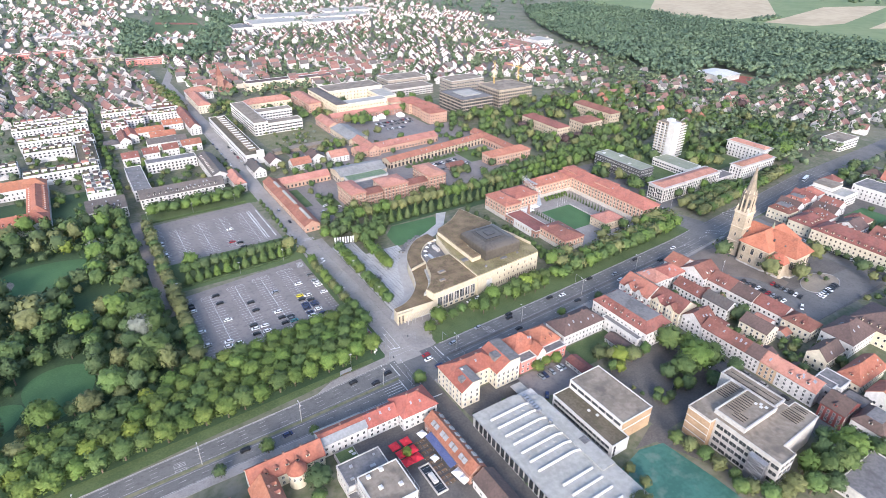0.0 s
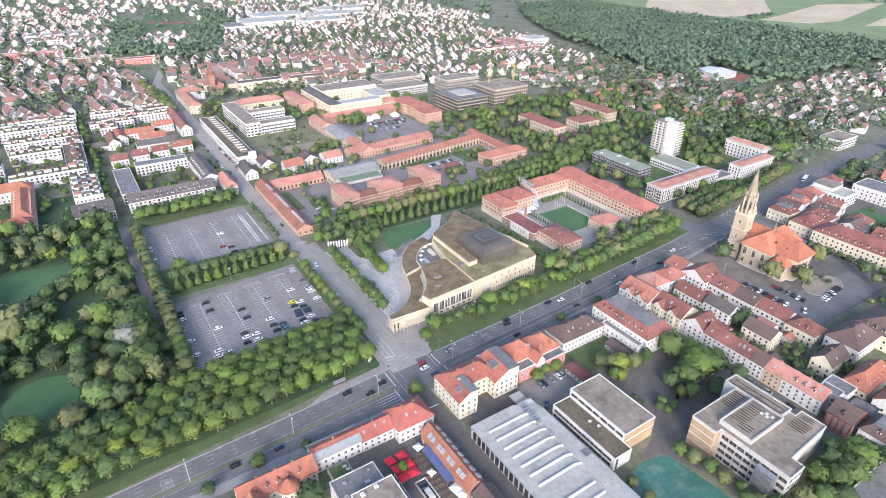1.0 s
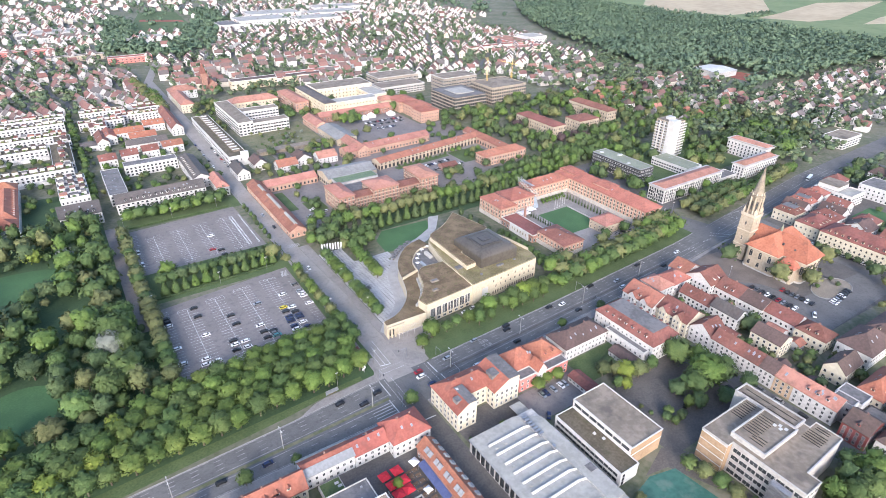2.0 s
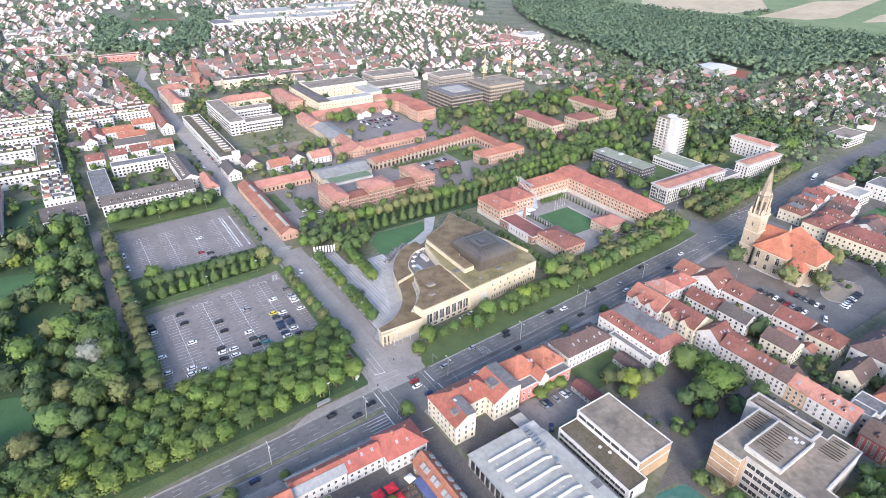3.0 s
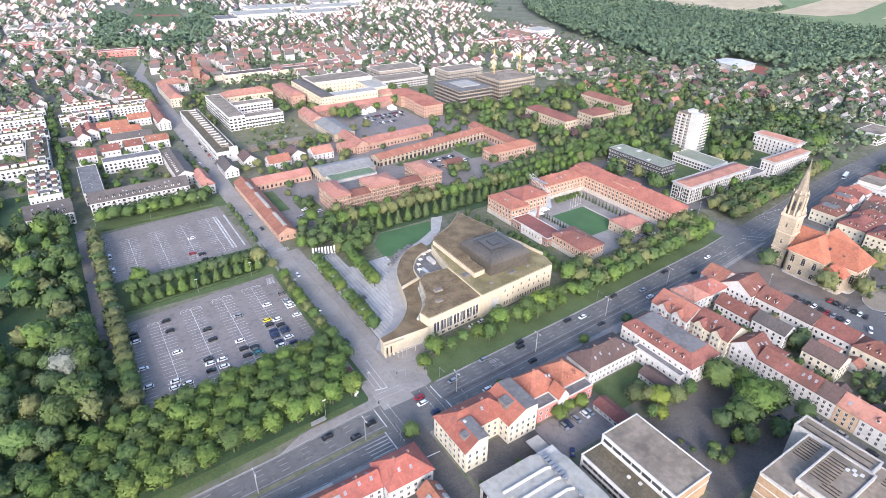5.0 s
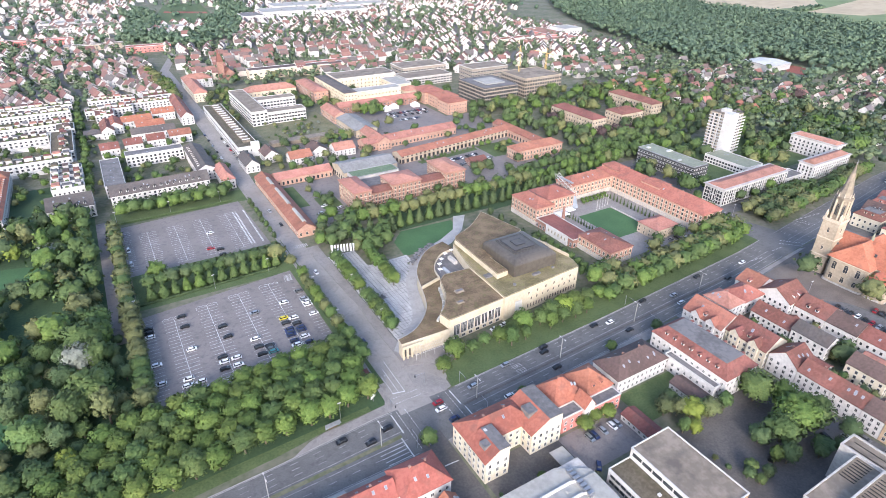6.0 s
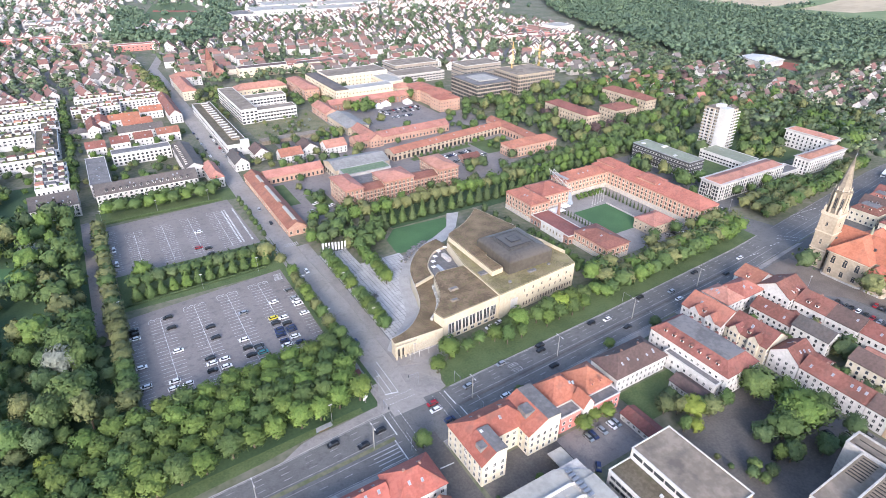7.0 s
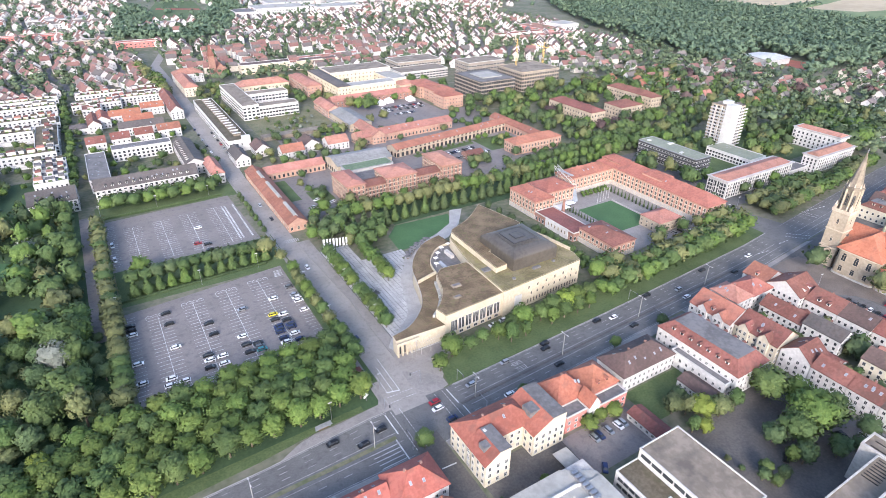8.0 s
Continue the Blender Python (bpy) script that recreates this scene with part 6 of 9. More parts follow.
for y0, y1, wl, tl, sk in ((-79.5, -66.2, "white", "wine", 2), (-91.2, -79.7, "white", "wine", 6), (-99.2, -91.4, "white", "brown", 1), (-107.9, -99.4, "ochre", "pink", 2), (-126.6, -108.1, "white", "pink", 5)):
    building("terraced_house", "rendered terraced house with tiled roof", 138, y0, 148.5, y1, 8.6, "gable", 4.0, wall=wl, tiles=tl, floors=3, step=2.8, ww=.9, wh=1.4, axis="y", skylights=sk, chimneys=1, dormers="w" if y1 < -100 else "", **HS)
building("street_house", "white house with red roof and bays", 138, -65.8, 151, -53.6, 8.8, "gable", 4.6, wall="white", tiles="wine", floors=3, step=2.8, axis="x", skylights=5, **HS)
building("street_house", "cream house with dark red roof and gabled bays", 136, -53, 151.5, -34, 9.6, "gable", 5.0, wall="cream", tiles="wine", floors=3, step=2.8, axis="y", dormers="w", skylights=4, **HS)
building("street_house", "cream house with red roof", 133, -33.4, 149, -13, 9.6, "gable", 5.0, wall="white", tiles="red", floors=3, step=2.8, axis="y", dormers="w", skylights=4, **HS)
for y, wl in ((-20, "white"), (-28, "white"), (-38.5, "cream"), (-47.5, "cream")):
    gb = thing("gabled_bay", "pale gabled bay with red roof and windows", "bay", pose(134.2 if y > -34 else 137, y, 0), group="gabled bays")
    part("wall", gable_body(4.4, 4.6, 10.6, 2.4, "x"), M["wall_" + wl], gb)
    part("roof", gable_roof(4.8, 4.6, 10.62, 2.4, "x", .3, .2), M["roof_wine" if y < -34 else "roof_red"], gb)
    for f in range(3):
        for u in (-1.0, 1.0):
            part("window", window_mesh(.9, 1.5, M["trim_white"]), None, gb, m=pose(-2.2, u, 1.4 + f * 3.0, 0, 0, 270))
building("street_house", "white house with pinkish roof", 152, -24, 164, -10, 8.6, "hip", 4.0, wall="white", tiles="pink", floors=3, step=2.8, skylights=3, **HS)
building("street_house", "white house with red roof on the avenue", 164.3, -24, 180, -11.5, 8.0, "hip", 4.2, wall="white", tiles="red", floors=2, step=2.8, skylights=3, **HS)
building("street_house", "white house with red roof on the avenue", 180.3, -20, 196, -8, 8.2, "gable", 4.0, wall="white", tiles="red", floors=2, step=2.8, axis="y", dormers="w", **HS)
building("street_house", "white gabled house, red roof", 180, -37, 196.5, -20.5, 9.2, "gable", 5.0, wall="white", tiles="wine", floors=3, step=2.8, axis="x", dormers="s", skylights=2, **HS)
building("street_house", "white cottage with dark red roof", 164.5, -47.3, 174, -28, 6.4, "gable", 4.0, wall="white", tiles="wine", floors=2, step=2.8, axis="y", skylights=4, **HS)
building("street_house", "long white row with brown roof", 184, -52, 199, -37.5, 8.0, "gable", 4.2, wall="white", tiles="wine", floors=2, step=2.8, axis="y", dormers="w", **HS)
building("street_house", "long white row with brown roof", 184.3, -66, 198, -52.2, 7.8, "gable", 4.2, wall="white", tiles="brown", floors=2, step=2.8, axis="y", skylights=2, **HS)
building("street_house", "white row with reddish roof", 186, -83.6, 198, -66.4, 7.2, "gable", 4.0, wall="white", tiles="wine", floors=2, step=2.8, axis="y", skylights=2, **HS)
building("street_house", "cream house with red roof", 184.6, -99.3, 197, -84, 7.4, "hip", 4.4, wall="cream", tiles="wine", floors=2, step=2.8, dormers="w", **HS)
building("street_house", "white house with dark roof", 163.8, -64, 174, -48, 8.4, "gable", 3.4, wall="white", tiles="dark", floors=3, step=2.9, axis="y", **HS)
building("street_house", "yellow house with brown roof", 161, -89, 172.5, -73.5, 8.4, "gable", 3.6, wall="cream", tiles="brown", floors=3, step=3.0, axis="y", **HS)
for x0, y0, x1, y1, h, rf, tl in ((152.5, -49, 158, -41, 3.2, "flat", "wine"), (153, -70, 159.5, -62, 4.2, "gable", "wine"), (150, -84, 156, -77, 3.0, "flat", "wine"), (152, -97, 158.5, -91, 3.6, "gable", "brown"), (176, -60, 182.5, -53, 3.4, "flat", "wine"), (176, -92, 182, -86, 3.6, "gable", "red"), (152, -112, 159, -106, 3.2, "gable", "brown"), (175, -44, 181, -38, 3.4, "gable", "wine")):
    building("yard_shed", "small pale shed in a back yard", x0, y0, x1, y1, h, rf, 1.6, wall="grey", tiles=tl, floors=1, step=2.6, wh=1.0, ww=.8, deck=M["flat_dark"], chimneys=0, category="shed", group="yard sheds", sides="w")
building("street_house", "small white shed with pale roof", 175, -82, 183, -73, 4.4, "gable", 2.0, wall="grey", tiles="pink", floors=1, chimneys=0, **HS)
building("inn", "large white house with brown hipped roof", 190, -118, 214, -102, 8.6, "hip", 6.4, wall="white", tiles="brown", floors=2, step=3.0, skylights=4)
building("inn_wing", "cream wing with brown hipped roof", 214.3, -128, 242, -104, 8.8, "hip", 6.6, wall="cream", tiles="brown", floors=2, step=3.0, dormers="w")
building("street_house", "yellow gabled house with brown roof", 167, -117, 184, -107, 7.6, "gable", 4.4, wall="cream", tiles="brown", floors=2, step=2.8, axis="x", skylights=1, **HS)
building("street_house", "house with steep orange roof and dormers", 163.5, -134.5, 190, -123.5, 6.6, "hip", 7.0, wall="cream", tiles="orange", floors=2, step=3.0, dormers="sw", skylights=4, **HS)
building("street_house", "grey house with dark flat roof", 150, -131, 160, -120, 9.0, "flat", wall="grey", floors=3, step=2.8, deck=M["flat_dark"], band=M["wall_grey"], **HS)
building("street_house", "white house with stair tower", 144, -129.8, 149.8, -121, 10.5, "flat", wall="white", floors=3, step=2.6, deck=M["flat_dark"], band=M["wall_grey"], **HS)
building("street_house", "dark red house with brown roof and dormers", 134.5, -141, 148.5, -130.5, 8.4, "gable", 4.2, wall="wine", tiles="brown", floors=3, step=2.8, dormers="w", axis="y", **HS)
building("street_house", "white house with brown mansard", 136, -156, 152, -143, 8.0, "mansard", 3.4, wall="white", tiles="brown", floors=2, step=2.8, deck=M["flat_dark"], dormers="w", skylights=3, **HS)
building("street_house", "house with bright red roof", 160, -150, 174, -138, 8.2, "gable", 4.6, wall="white", tiles="orange", floors=2, step=2.8, dormers="w", skylights=2, **HS)
building("street_house", "dark low house with flat roof", 150.5, -142, 159.5, -132, 5.0, "flat", wall="grey", floors=1, deck=M["flat_dark"], band=M["dark_steel"], **HS)
building("glass_shed", "low hall with grey glass roof", 100, -172, 128, -156, 5.5, "flat", wall="grey", floors=1, deck=M["flat_dark"], band=M["wall_concrete"], category="hall")
building("terrace_palace", "long cream terrace with red roof and dormers", 304, -96, 326, -36, 10.4, "hip", 5.4, wall="cream", tiles="wine", floors=3, step=3.2, dormers="we", chimneys=3, sides="swe", group="cream terrace", frame_mat=M["stone_trim"])
building("terrace_palace", "cream terrace with red roof and dormers", 309, -33.5, 331, -17, 8.8, "hip", 4.8, wall="cream", tiles="wine", floors=2, step=3.2, dormers="ws", group="cream terrace")
sheet("yard_east", "asphalt yards behind a row of houses", "yard", [(300, 4), (440, 20), (452, -60), (300, -70)], 0.046, M["yard"])
sheet("garden_east", "small green back garden", "grass", rect(372, -50, 402, -28), 0.06, M["meadow"])
for x0, y0, x1, y1, tl, rf, h, wl in ((318, -12, 332, 4, "wine", "mansard", 8.4, "cream"), (332.3, -10, 344, 6, "brown", "gable", 8.0, "white"), (344.3, -8, 357, 8, "red", "mansard", 8.6, "white"), (357.3, -7, 369, 9, "wine", "gable", 8.2, "white"), (369.3, -5, 383, 10, "red", "hip", 8.4, "white"),
                                      (333, -33, 346, -15, "wine", "hip", 8, "white"), (348, -30, 360, -13, "brown", "gable", 7.4, "white"), (362, -26, 376, -11, "wine", "gable", 7.6, "white"), (334, -54, 350, -38, "brown", "gable", 7.8, "white"), (352, -50, 366, -36, "wine", "hip", 7, "cream"), (336, -78, 352, -60, "wine", "gable", 8, "white"), (358, -76, 374, -60, "brown", "gable", 8, "white")):
    building("back_house", "white house with reddish roof in a dense row", x0, y0, x1, y1, h, rf, 3.2 if rf == "mansard" else 4.4, wall=wl, tiles=tl, floors=2, step=3.0, dormers="sw" if rf == "mansard" else "w", skylights=2, **HS)
sb2 = building("white_block", "white stepped block with flat roof terraces", 386, -20, 406, 9, 9.0, "flat", wall="white", floors=3, step=3.2, ww=1.8, deck=M["flat_light"], category="apartment block", skylights=3)
part("upper_storey", Geo().box(-7, -2, 9.16, 9.5, 13.5, 12.4), M["wall_white"], sb2)
part("upper_roof", Geo().box(-7.4, -2.4, 12.404, 9.9, 13.9, 12.7), M["flat_grey"], sb2)
part("terrace_rail", Geo().wallstrip([(-9.6, -14), (9.6, -14), (9.6, -3)], 9.2, 10.2, .12), M["trim_white"], sb2)
building("white_block", "white house with pinkish hipped roof", 408, 0, 424, 13, 9.0, "hip", 4.6, wall="white", tiles="wine", floors=3, step=3.2, category="apartment block")
building("white_block", "long white block with grey roof", 418, -44, 442, -10, 10.5, "flat", wall="white", floors=3, step=3.6, deck=M["flat_dark"], category="apartment block")
building("white_flats_far", "white stepped flats with roof terraces", 528, 52, 563, 73, 10, "flat", wall="white", floors=3, step=3.2, ww=2.0, deck=M["flat_grey"], category="apartment block")
building("tent_roof_house", "white house with pyramid orange roof", 498, 76, 514, 92, 6, "hip", 6, wall="white", tiles="orange", floors=2, step=3.4)
hl = building("sports_hall", "hall with bright white roof", 700, 306, 748, 352, 7.6, "gable", 2.0, wall="grey", tiles="dark", floors=0, chimneys=0, category="sports hall")
part("white_roof", gable_roof(49, 47, 7.95, 2.0, "x", .6, .15), M["trim_white"], hl)

# houses west of the lane
building("corner_house", "white corner house with red pyramid roof", -30, -38.6, -12.8, -25, 7.6, "hip", 5.4, wall="white", tiles="scarlet", floors=2, step=2.9, skylights=3, chimneys=2)
building("street_house", "cream house with red roof and skylights", -45, -34.3, -30.3, -25.5, 6.4, "gable", 3.4, wall="white", tiles="scarlet", floors=2, step=2.8, skylights=6, **HS)
w3 = building("street_house", "white house with blue-grey metal roof edges", -65.6, -34, -45.3, -25, 7.2, "gable", 2.2, wall="white", tiles="orange", floors=2, step=2.8, chimneys=1, **HS)
part("roof_edge", Geo().add([(-10.6, -5.0, 7.0), (10.6, -5.0, 7.0), (10.6, -2.0, 8.75), (-10.6, -2.0, 8.75), (-10.6, -5.0, 7.35), (10.6, -5.0, 7.35), (10.6, -2.0, 9.1), (-10.6, -2.0, 9.1)], [(0, 1, 2, 3), (4, 7, 6, 5), (0, 4, 5, 1), (2, 6, 7, 3), (0, 3, 7, 4), (1, 5, 6, 2)]).add([(-10.6, 5.0, 7.0), (10.6, 5.0, 7.0), (10.6, 3.2, 8.05), (-10.6, 3.2, 8.05), (-10.6, 5.0, 7.35), (10.6, 5.0, 7.35), (10.6, 3.2, 8.4), (-10.6, 3.2, 8.4)], [(3, 2, 1, 0), (5, 6, 7, 4), (1, 5, 4, 0), (3, 7, 6, 2), (4, 7, 3, 0), (2, 6, 5, 1)]), M["zinc"], w3)
building("orange_house", "long cream house with orange roof and dormers", -96, -38, -66.2, -28.6, 6.8, "gable", 4.6, wall="cream", tiles="orange", floors=2, step=2.8, dormers="s", chimneys=3)
building("orange_house", "cream wing with orange roof", -97, -52, -86.5, -38.2, 6.8, "gable", 4.8, wall="cream", tiles="orange", floors=2, step=2.8, dormers="e", axis="y", chimneys=1)
tr = thing("stair_turret", "round cream turret with orange roof", "turret", pose(-78.5, -39.5, 0))
rnd_poly = [(3.6 * math.cos(k * math.pi / 8), 3.6 * math.sin(k * math.pi / 8)) for k in range(16)]
part("wall", Geo().prism(rnd_poly, -.3, 7.6), M["wall_cream"], tr)
part("roof", Geo().prism([(x * 1.15, y * 1.15) for x, y in rnd_poly], 7.604, 11.6, top=[(x * .05, y * .05) for x, y in rnd_poly]), M["roof_orange"], tr)
for k in range(5):
    part("window", window_mesh(.8, 1.4, M["trim_white"]), None, tr, m=pose(0, 0, 0, 0, 0, -70 + k * 35) @ pose(0, -3.62, 4.6))
building("orange_house", "house with orange roof at the road", -125, -50, -104, -38, 6.4, "gable", 4.6, wall="cream", tiles="orange", floors=2, step=2.8, chimneys=1)
mo = building("modern_block", "grey low wing with stained flat roof", -65, -59, -46.6, -47, 7.9, "flat", wall="grey", floors=2, step=2.8, deck=M["flat_dark"], category="office building", band=M["wall_concrete"])
for x, y, w, d, h in ((-5, 2, 1.2, 1.2, .6), (2, -2.5, 2.2, 1.4, .9), (5.5, 3, .8, .8, .5), (-7, -3.5, 1.4, 1, .6)):
    part("roof_unit", Geo().box(x, y, 8.05, x + w, y + d, 8.05 + h), M["zinc"], mo)
mu = building("modern_block", "grey modern block, flat roof, steel facade frame", -61.5, -76.5, -44.8, -59.3, 11.7, "flat", wall="grey", floors=3, step=2.8, deck=M["flat_grey"], category="office building", band=M["trim_white"])
for x, y in ((-5.5, 5.6), (0.2, 6.2), (-3.6, -1.0), (3.6, -3.4), (-6.0, -6.5)):
    part("roof_light", Geo().box(x, y, 11.85, x + 1.6, y + 1.6, 12.6).box(x + .2, y + .2, 12.6, x + 1.4, y + 1.4, 12.7), M["trim_white"], mu)
for y in (-8, -4, 0, 4, 8):
    part("frame_post", Geo().beam((9.3, y, 0), (9.3, y, 12.4), .09), M["steel"], mu)
    part("frame_post", Geo().beam((-9.4, y, 0), (-9.4, y, 12.4), .09), M["steel"], mu)
for z in (3, 6, 9, 12.2):
    part("frame_rail", Geo().beam((9.3, -8.2, z), (9.3, 8.4, z), .07), M["steel"], mu)
    part("frame_rail", Geo().beam((-9.4, -8.2, z), (-9.4, 8.4, z), .07), M["steel"], mu)
building("low_annex", "low grey annex with flat roof", -66, -76, -61.9, -59.4, 5.2, "flat", wall="grey", floors=1, deck=M["flat_dark"], category="annex", band=M["wall_concrete"])
tl = thing("terrace_lawn", "small raised lawn with a low wall", "lawn", pose(-57.5, -39.4, 0))
part("wall", Geo().box(-4.3, -3.7, 0, 4.3, 3.4, 2.4), M["wall_concrete"], tl)
part("turf", Geo().box(-3.9, -3.3, 2.4, 3.9, 3.0, 2.55), M["grass"], tl)
for x, y in ((1.4, 0.2), (2.0, -1.6)):
    part("roof_light", Geo().box(x, y, 2.55, x + 1.6, y + 1.0, 2.9), M["trim_white"], tl)
rl = building("pub_row", "long brick-red roofed row with big roof windows", -21.6, -77, -13.8, -42.4, 5.6, "gable", 3.4, wall="brick", tiles="orange", floors=1, step=3.2, axis="y", chimneys=0)
sky_box = Geo().box(-1.1, -1.0, 0, 1.1, 1.0, .9).mesh("roof_window", M["zinc"])
for k in range(4):
    for q in (0, 2.5):
        part("roof_window", sky_box, None, rl, m=pose(-2.1, 12 - k * 7 - q, 7.0, 0, -41))
for k in range(8):
    part("roof_window", sky_box, None, rl, m=pose(2.4, 14 - k * 4.1, 6.9, 0, 41))
building("brown_shed", "shed with brown louvred roof", -21, -112, -11.5, -78.5, 5.0, "gable", 3.0, wall="white", tiles="brown", floors=1, step=4, axis="y", chimneys=0, category="shed")
aw = thing("awning", "long dark blue awning beside a pub", "awning", pose(-23.2, -58, 0))
part("cloth", Geo().add([(-1.6, -10, 2.6), (1.5, -10, 3.4), (1.5, 10, 3.4), (-1.6, 10, 2.6), (-1.6, -10, 2.68), (1.5, -10, 3.48), (1.5, 10, 3.48), (-1.6, 10, 2.68)], [(3, 2, 1, 0), (4, 5, 6, 7), (0, 1, 5, 4), (2, 3, 7, 6), (1, 2, 6, 5), (3, 0, 4, 7)]), M["awning_blue"], aw)
for y in (-9.5, -3, 3, 9.5):
    part("post", Geo().beam((-1.5, y, 0), (-1.5, y, 2.6), .06), M["steel"], aw)


def parasol(x, y, r, cloth, label, turn):
    p = thing("parasol", label, "parasol", pose(x, y, 0, 0, 0, turn), group="beer garden parasols")
    part("pole", Geo().beam((0, 0, 0), (0, 0, 3.3), .06, 6), M["steel"], p)
    part("canopy", Geo().prism(rect(-r, -r, r, r), 2.55, 3.5, top=rect(-.1, -.1, .1, .1)).prism(rect(-r, -r, r, r), 2.3, 2.549), M[cloth], p)
    part("foot", Geo().box(-.5, -.5, 0.05, .5, .5, .2), M["wall_concrete"], p)


for x, y in ((-38.6, -46), (-33.2, -46), (-37.9, -51), (-33, -51.2), (-37.7, -55.8), (-33.4, -55.8)):
    parasol(x, y, 2.05, "parasol_red", "large square red parasol in a beer garden", 4)
for x, y, r in ((-25.2, -46, 1.7), (-27.3, -60, 1.4), (-23.4, -71.2, 1.9), (-22.8, -75, 1.9)):
    parasol(x, y, r, "parasol_white", "square white parasol in a beer garden", 10)
tbl = thing("beer_table", "brown wooden beer table with two benches", "table", pose(-29, -50, 0), group="beer tables")
part("tabletop", Geo().box(-1.1, -.35, .72, 1.1, .35, .78), M["timber"], tbl)
for sy in (-.7, .7):
    part("bench", Geo().box(-1.1, sy - .14, .4, 1.1, sy + .14, .46).box(-1, sy - .1, 0.05, -.9, sy + .1, .4).box(.9, sy - .1, 0.05, 1, sy + .1, .4), M["timber"], tbl)
for sx in (-.9, .9):
    part("leg", Geo().box(sx - .05, -.3, 0.05, sx + .05, .3, .72), M["steel"], tbl)
for k in range(18):
    copy_thing(tbl, pose(-29.2 + (k % 2) * 2.9, -48 - (k // 2) * 3.0, 0, 0, 0, 4 * (k % 3)))
lw = thing("light_well", "sunken glazed light well in a beer garden", "light well", pose(-32.4, -67, 0))
for sx in (-2.3, 2.3):
    part("rim", Geo().box(sx - .2, -7.6, 0, sx + .2, 7.6, 1.0), M["wall_concrete"], lw)
for sy in (-7.4, 7.4):
    part("rim", Geo().box(-2.1, sy - .2, 0, 2.1, sy + .2, 1.0), M["wall_concrete"], lw)
part("pane", Geo().box(-2.1, -7.2, .3, 2.1, 7.2, .4), M["glass"], lw)
part("plinth", Geo().box(-1.0, -2.6, .4, 1.0, 2.6, 1.4).box(-.6, -2.0, 1.4, .6, 2.0, 1.7), M["trim_white"], lw)
for k in range(6):
    part("glazing_bar", Geo().beam((-2.1, -6 + k * 2.4, .45), (2.1, -6 + k * 2.4, .45), .06), M["steel"], lw)


# ---- church ----
def church():
    c = thing("church", "sandstone church with orange roof and tall tower", "church", pose(250, -40, 0))
    take(226, -62, 280, -6)
    S = M["wall_sand"]

    def rounded(x0, y0, x1, y1, r, n=5):
        out = []
        for cx, cy, a in ((x1 - r, y1 - r, 0), (x0 + r, y1 - r, 90), (x0 + r, y0 + r, 180), (x1 - r, y0 + r, 270)):
            out += [(cx + r * math.cos(radians(a + 90 * k / n)), cy + r * math.sin(radians(a + 90 * k / n))) for k in range(n + 1)]
        return out
    # two roofs crossing, and a porch in the angle
    for name, cx, cy, w, d, h, rise, ins in (("nave", 3.5, 6.2, 37, 20.5, 14.6, 9.4, .75), ("transept", 1.75, 4.2, 20.5, 44, 14.5, 9.2, .7), ("porch", -10.6, -9.4, 7.5, 10.5, 10.6, 4.6, .9)):
        at = pose(cx, cy, 0)
        part(name + "_wall", Geo().prism(rounded(-w / 2, -d / 2, w / 2, d / 2, 1.6 if name == "porch" else 3.2, 3), -.3, h), S, c, m=at)
        part(name + "_plinth", Geo().prism(rounded(-w / 2 - .15, -d / 2 - .15, w / 2 + .15, d / 2 + .15, 2.4, 3), -.3, 1.1), M["wall_concrete"], c, m=at)
        part(name + "_cornice", Geo().prism(rounded(-w / 2 - .35, -d / 2 - .35, w / 2 + .35, d / 2 + .35, 2.4, 3), h - .7, h - .02), M["stone_trim"], c, m=at)
        part(name + "_roof", hip_solid(w, d, h, rise, .7, inset=ins, t=.2), M["roof_church"], c, m=at)
    for x, y, z in ((-11, 2, 18.2), (-9.5, 9, 18.6), (-6, -1, 20.4), (-5.2, 18, 18.4), (-3.4, 22, 19.8), (-4.6, -8, 18.6)):
        part("roof_hatch", Geo().box(x - .5, y - .5, z - 1.2, x + .5, y + .5, z + .2), M["dark_steel"], c)
    part("ridge_turret", Geo().beam((2, 6, 23.4), (2, 6, 26.0), .8, 8).beam((2, 6, 26.0), (2, 6, 29), .6, 8, .02), M["copper"], c)
    for k, y in enumerate((0.2, 6.2, 12.2)):
        part("window", window_mesh(2.0, 3.4, M["stone_trim"], True), None, c, m=pose(-15.02, y, 8.4, 0, 0, 270))
        part("window", window_mesh(1.8, 2.2, M["stone_trim"], True), None, c, m=pose(-15.02, y, 2.6, 0, 0, 270))
    for k, y in enumerate((-16.6, 18.6)):
        part("window", window_mesh(1.9, 4.6, M["stone_trim"], True), None, c, m=pose(-8.52, y, 6.4, 0, 0, 270))
    for k in range(4):
        part("window", window_mesh(1.9, 4.6, M["stone_trim"], True), None, c, m=pose(-4.4 + k * 4.1, -17.82, 6.2))
    part("porch_window", window_mesh(1.6, 3.0, M["stone_trim"], True), None, c, m=pose(-14.37, -9.4, 4.6, 0, 0, 270))
    # tower
    T = Matrix.Translation((-6.6, 22.6, 0))
    k4, k5 = 4.25, 4.6

    def tw(name, geo, mat, label=""):
        return part(name, geo, mat, c, label, m=T)
    tw("tower_shaft", Geo().box(-k4, -k4, -.3, k4, k4, 31.0), S)
    for z in (10.5, 20.6, 30.7):
        tw("tower_band", Geo().box(-k5, -k5, z, k5, k5, z + .6), M["stone_trim"])
    tw("gallery", Geo().wallstrip([(-k5, -k5), (k5, -k5), (k5, k5), (-k5, k5), (-k5, -k5)], 31.4, 32.5, .3), M["stone_trim"])

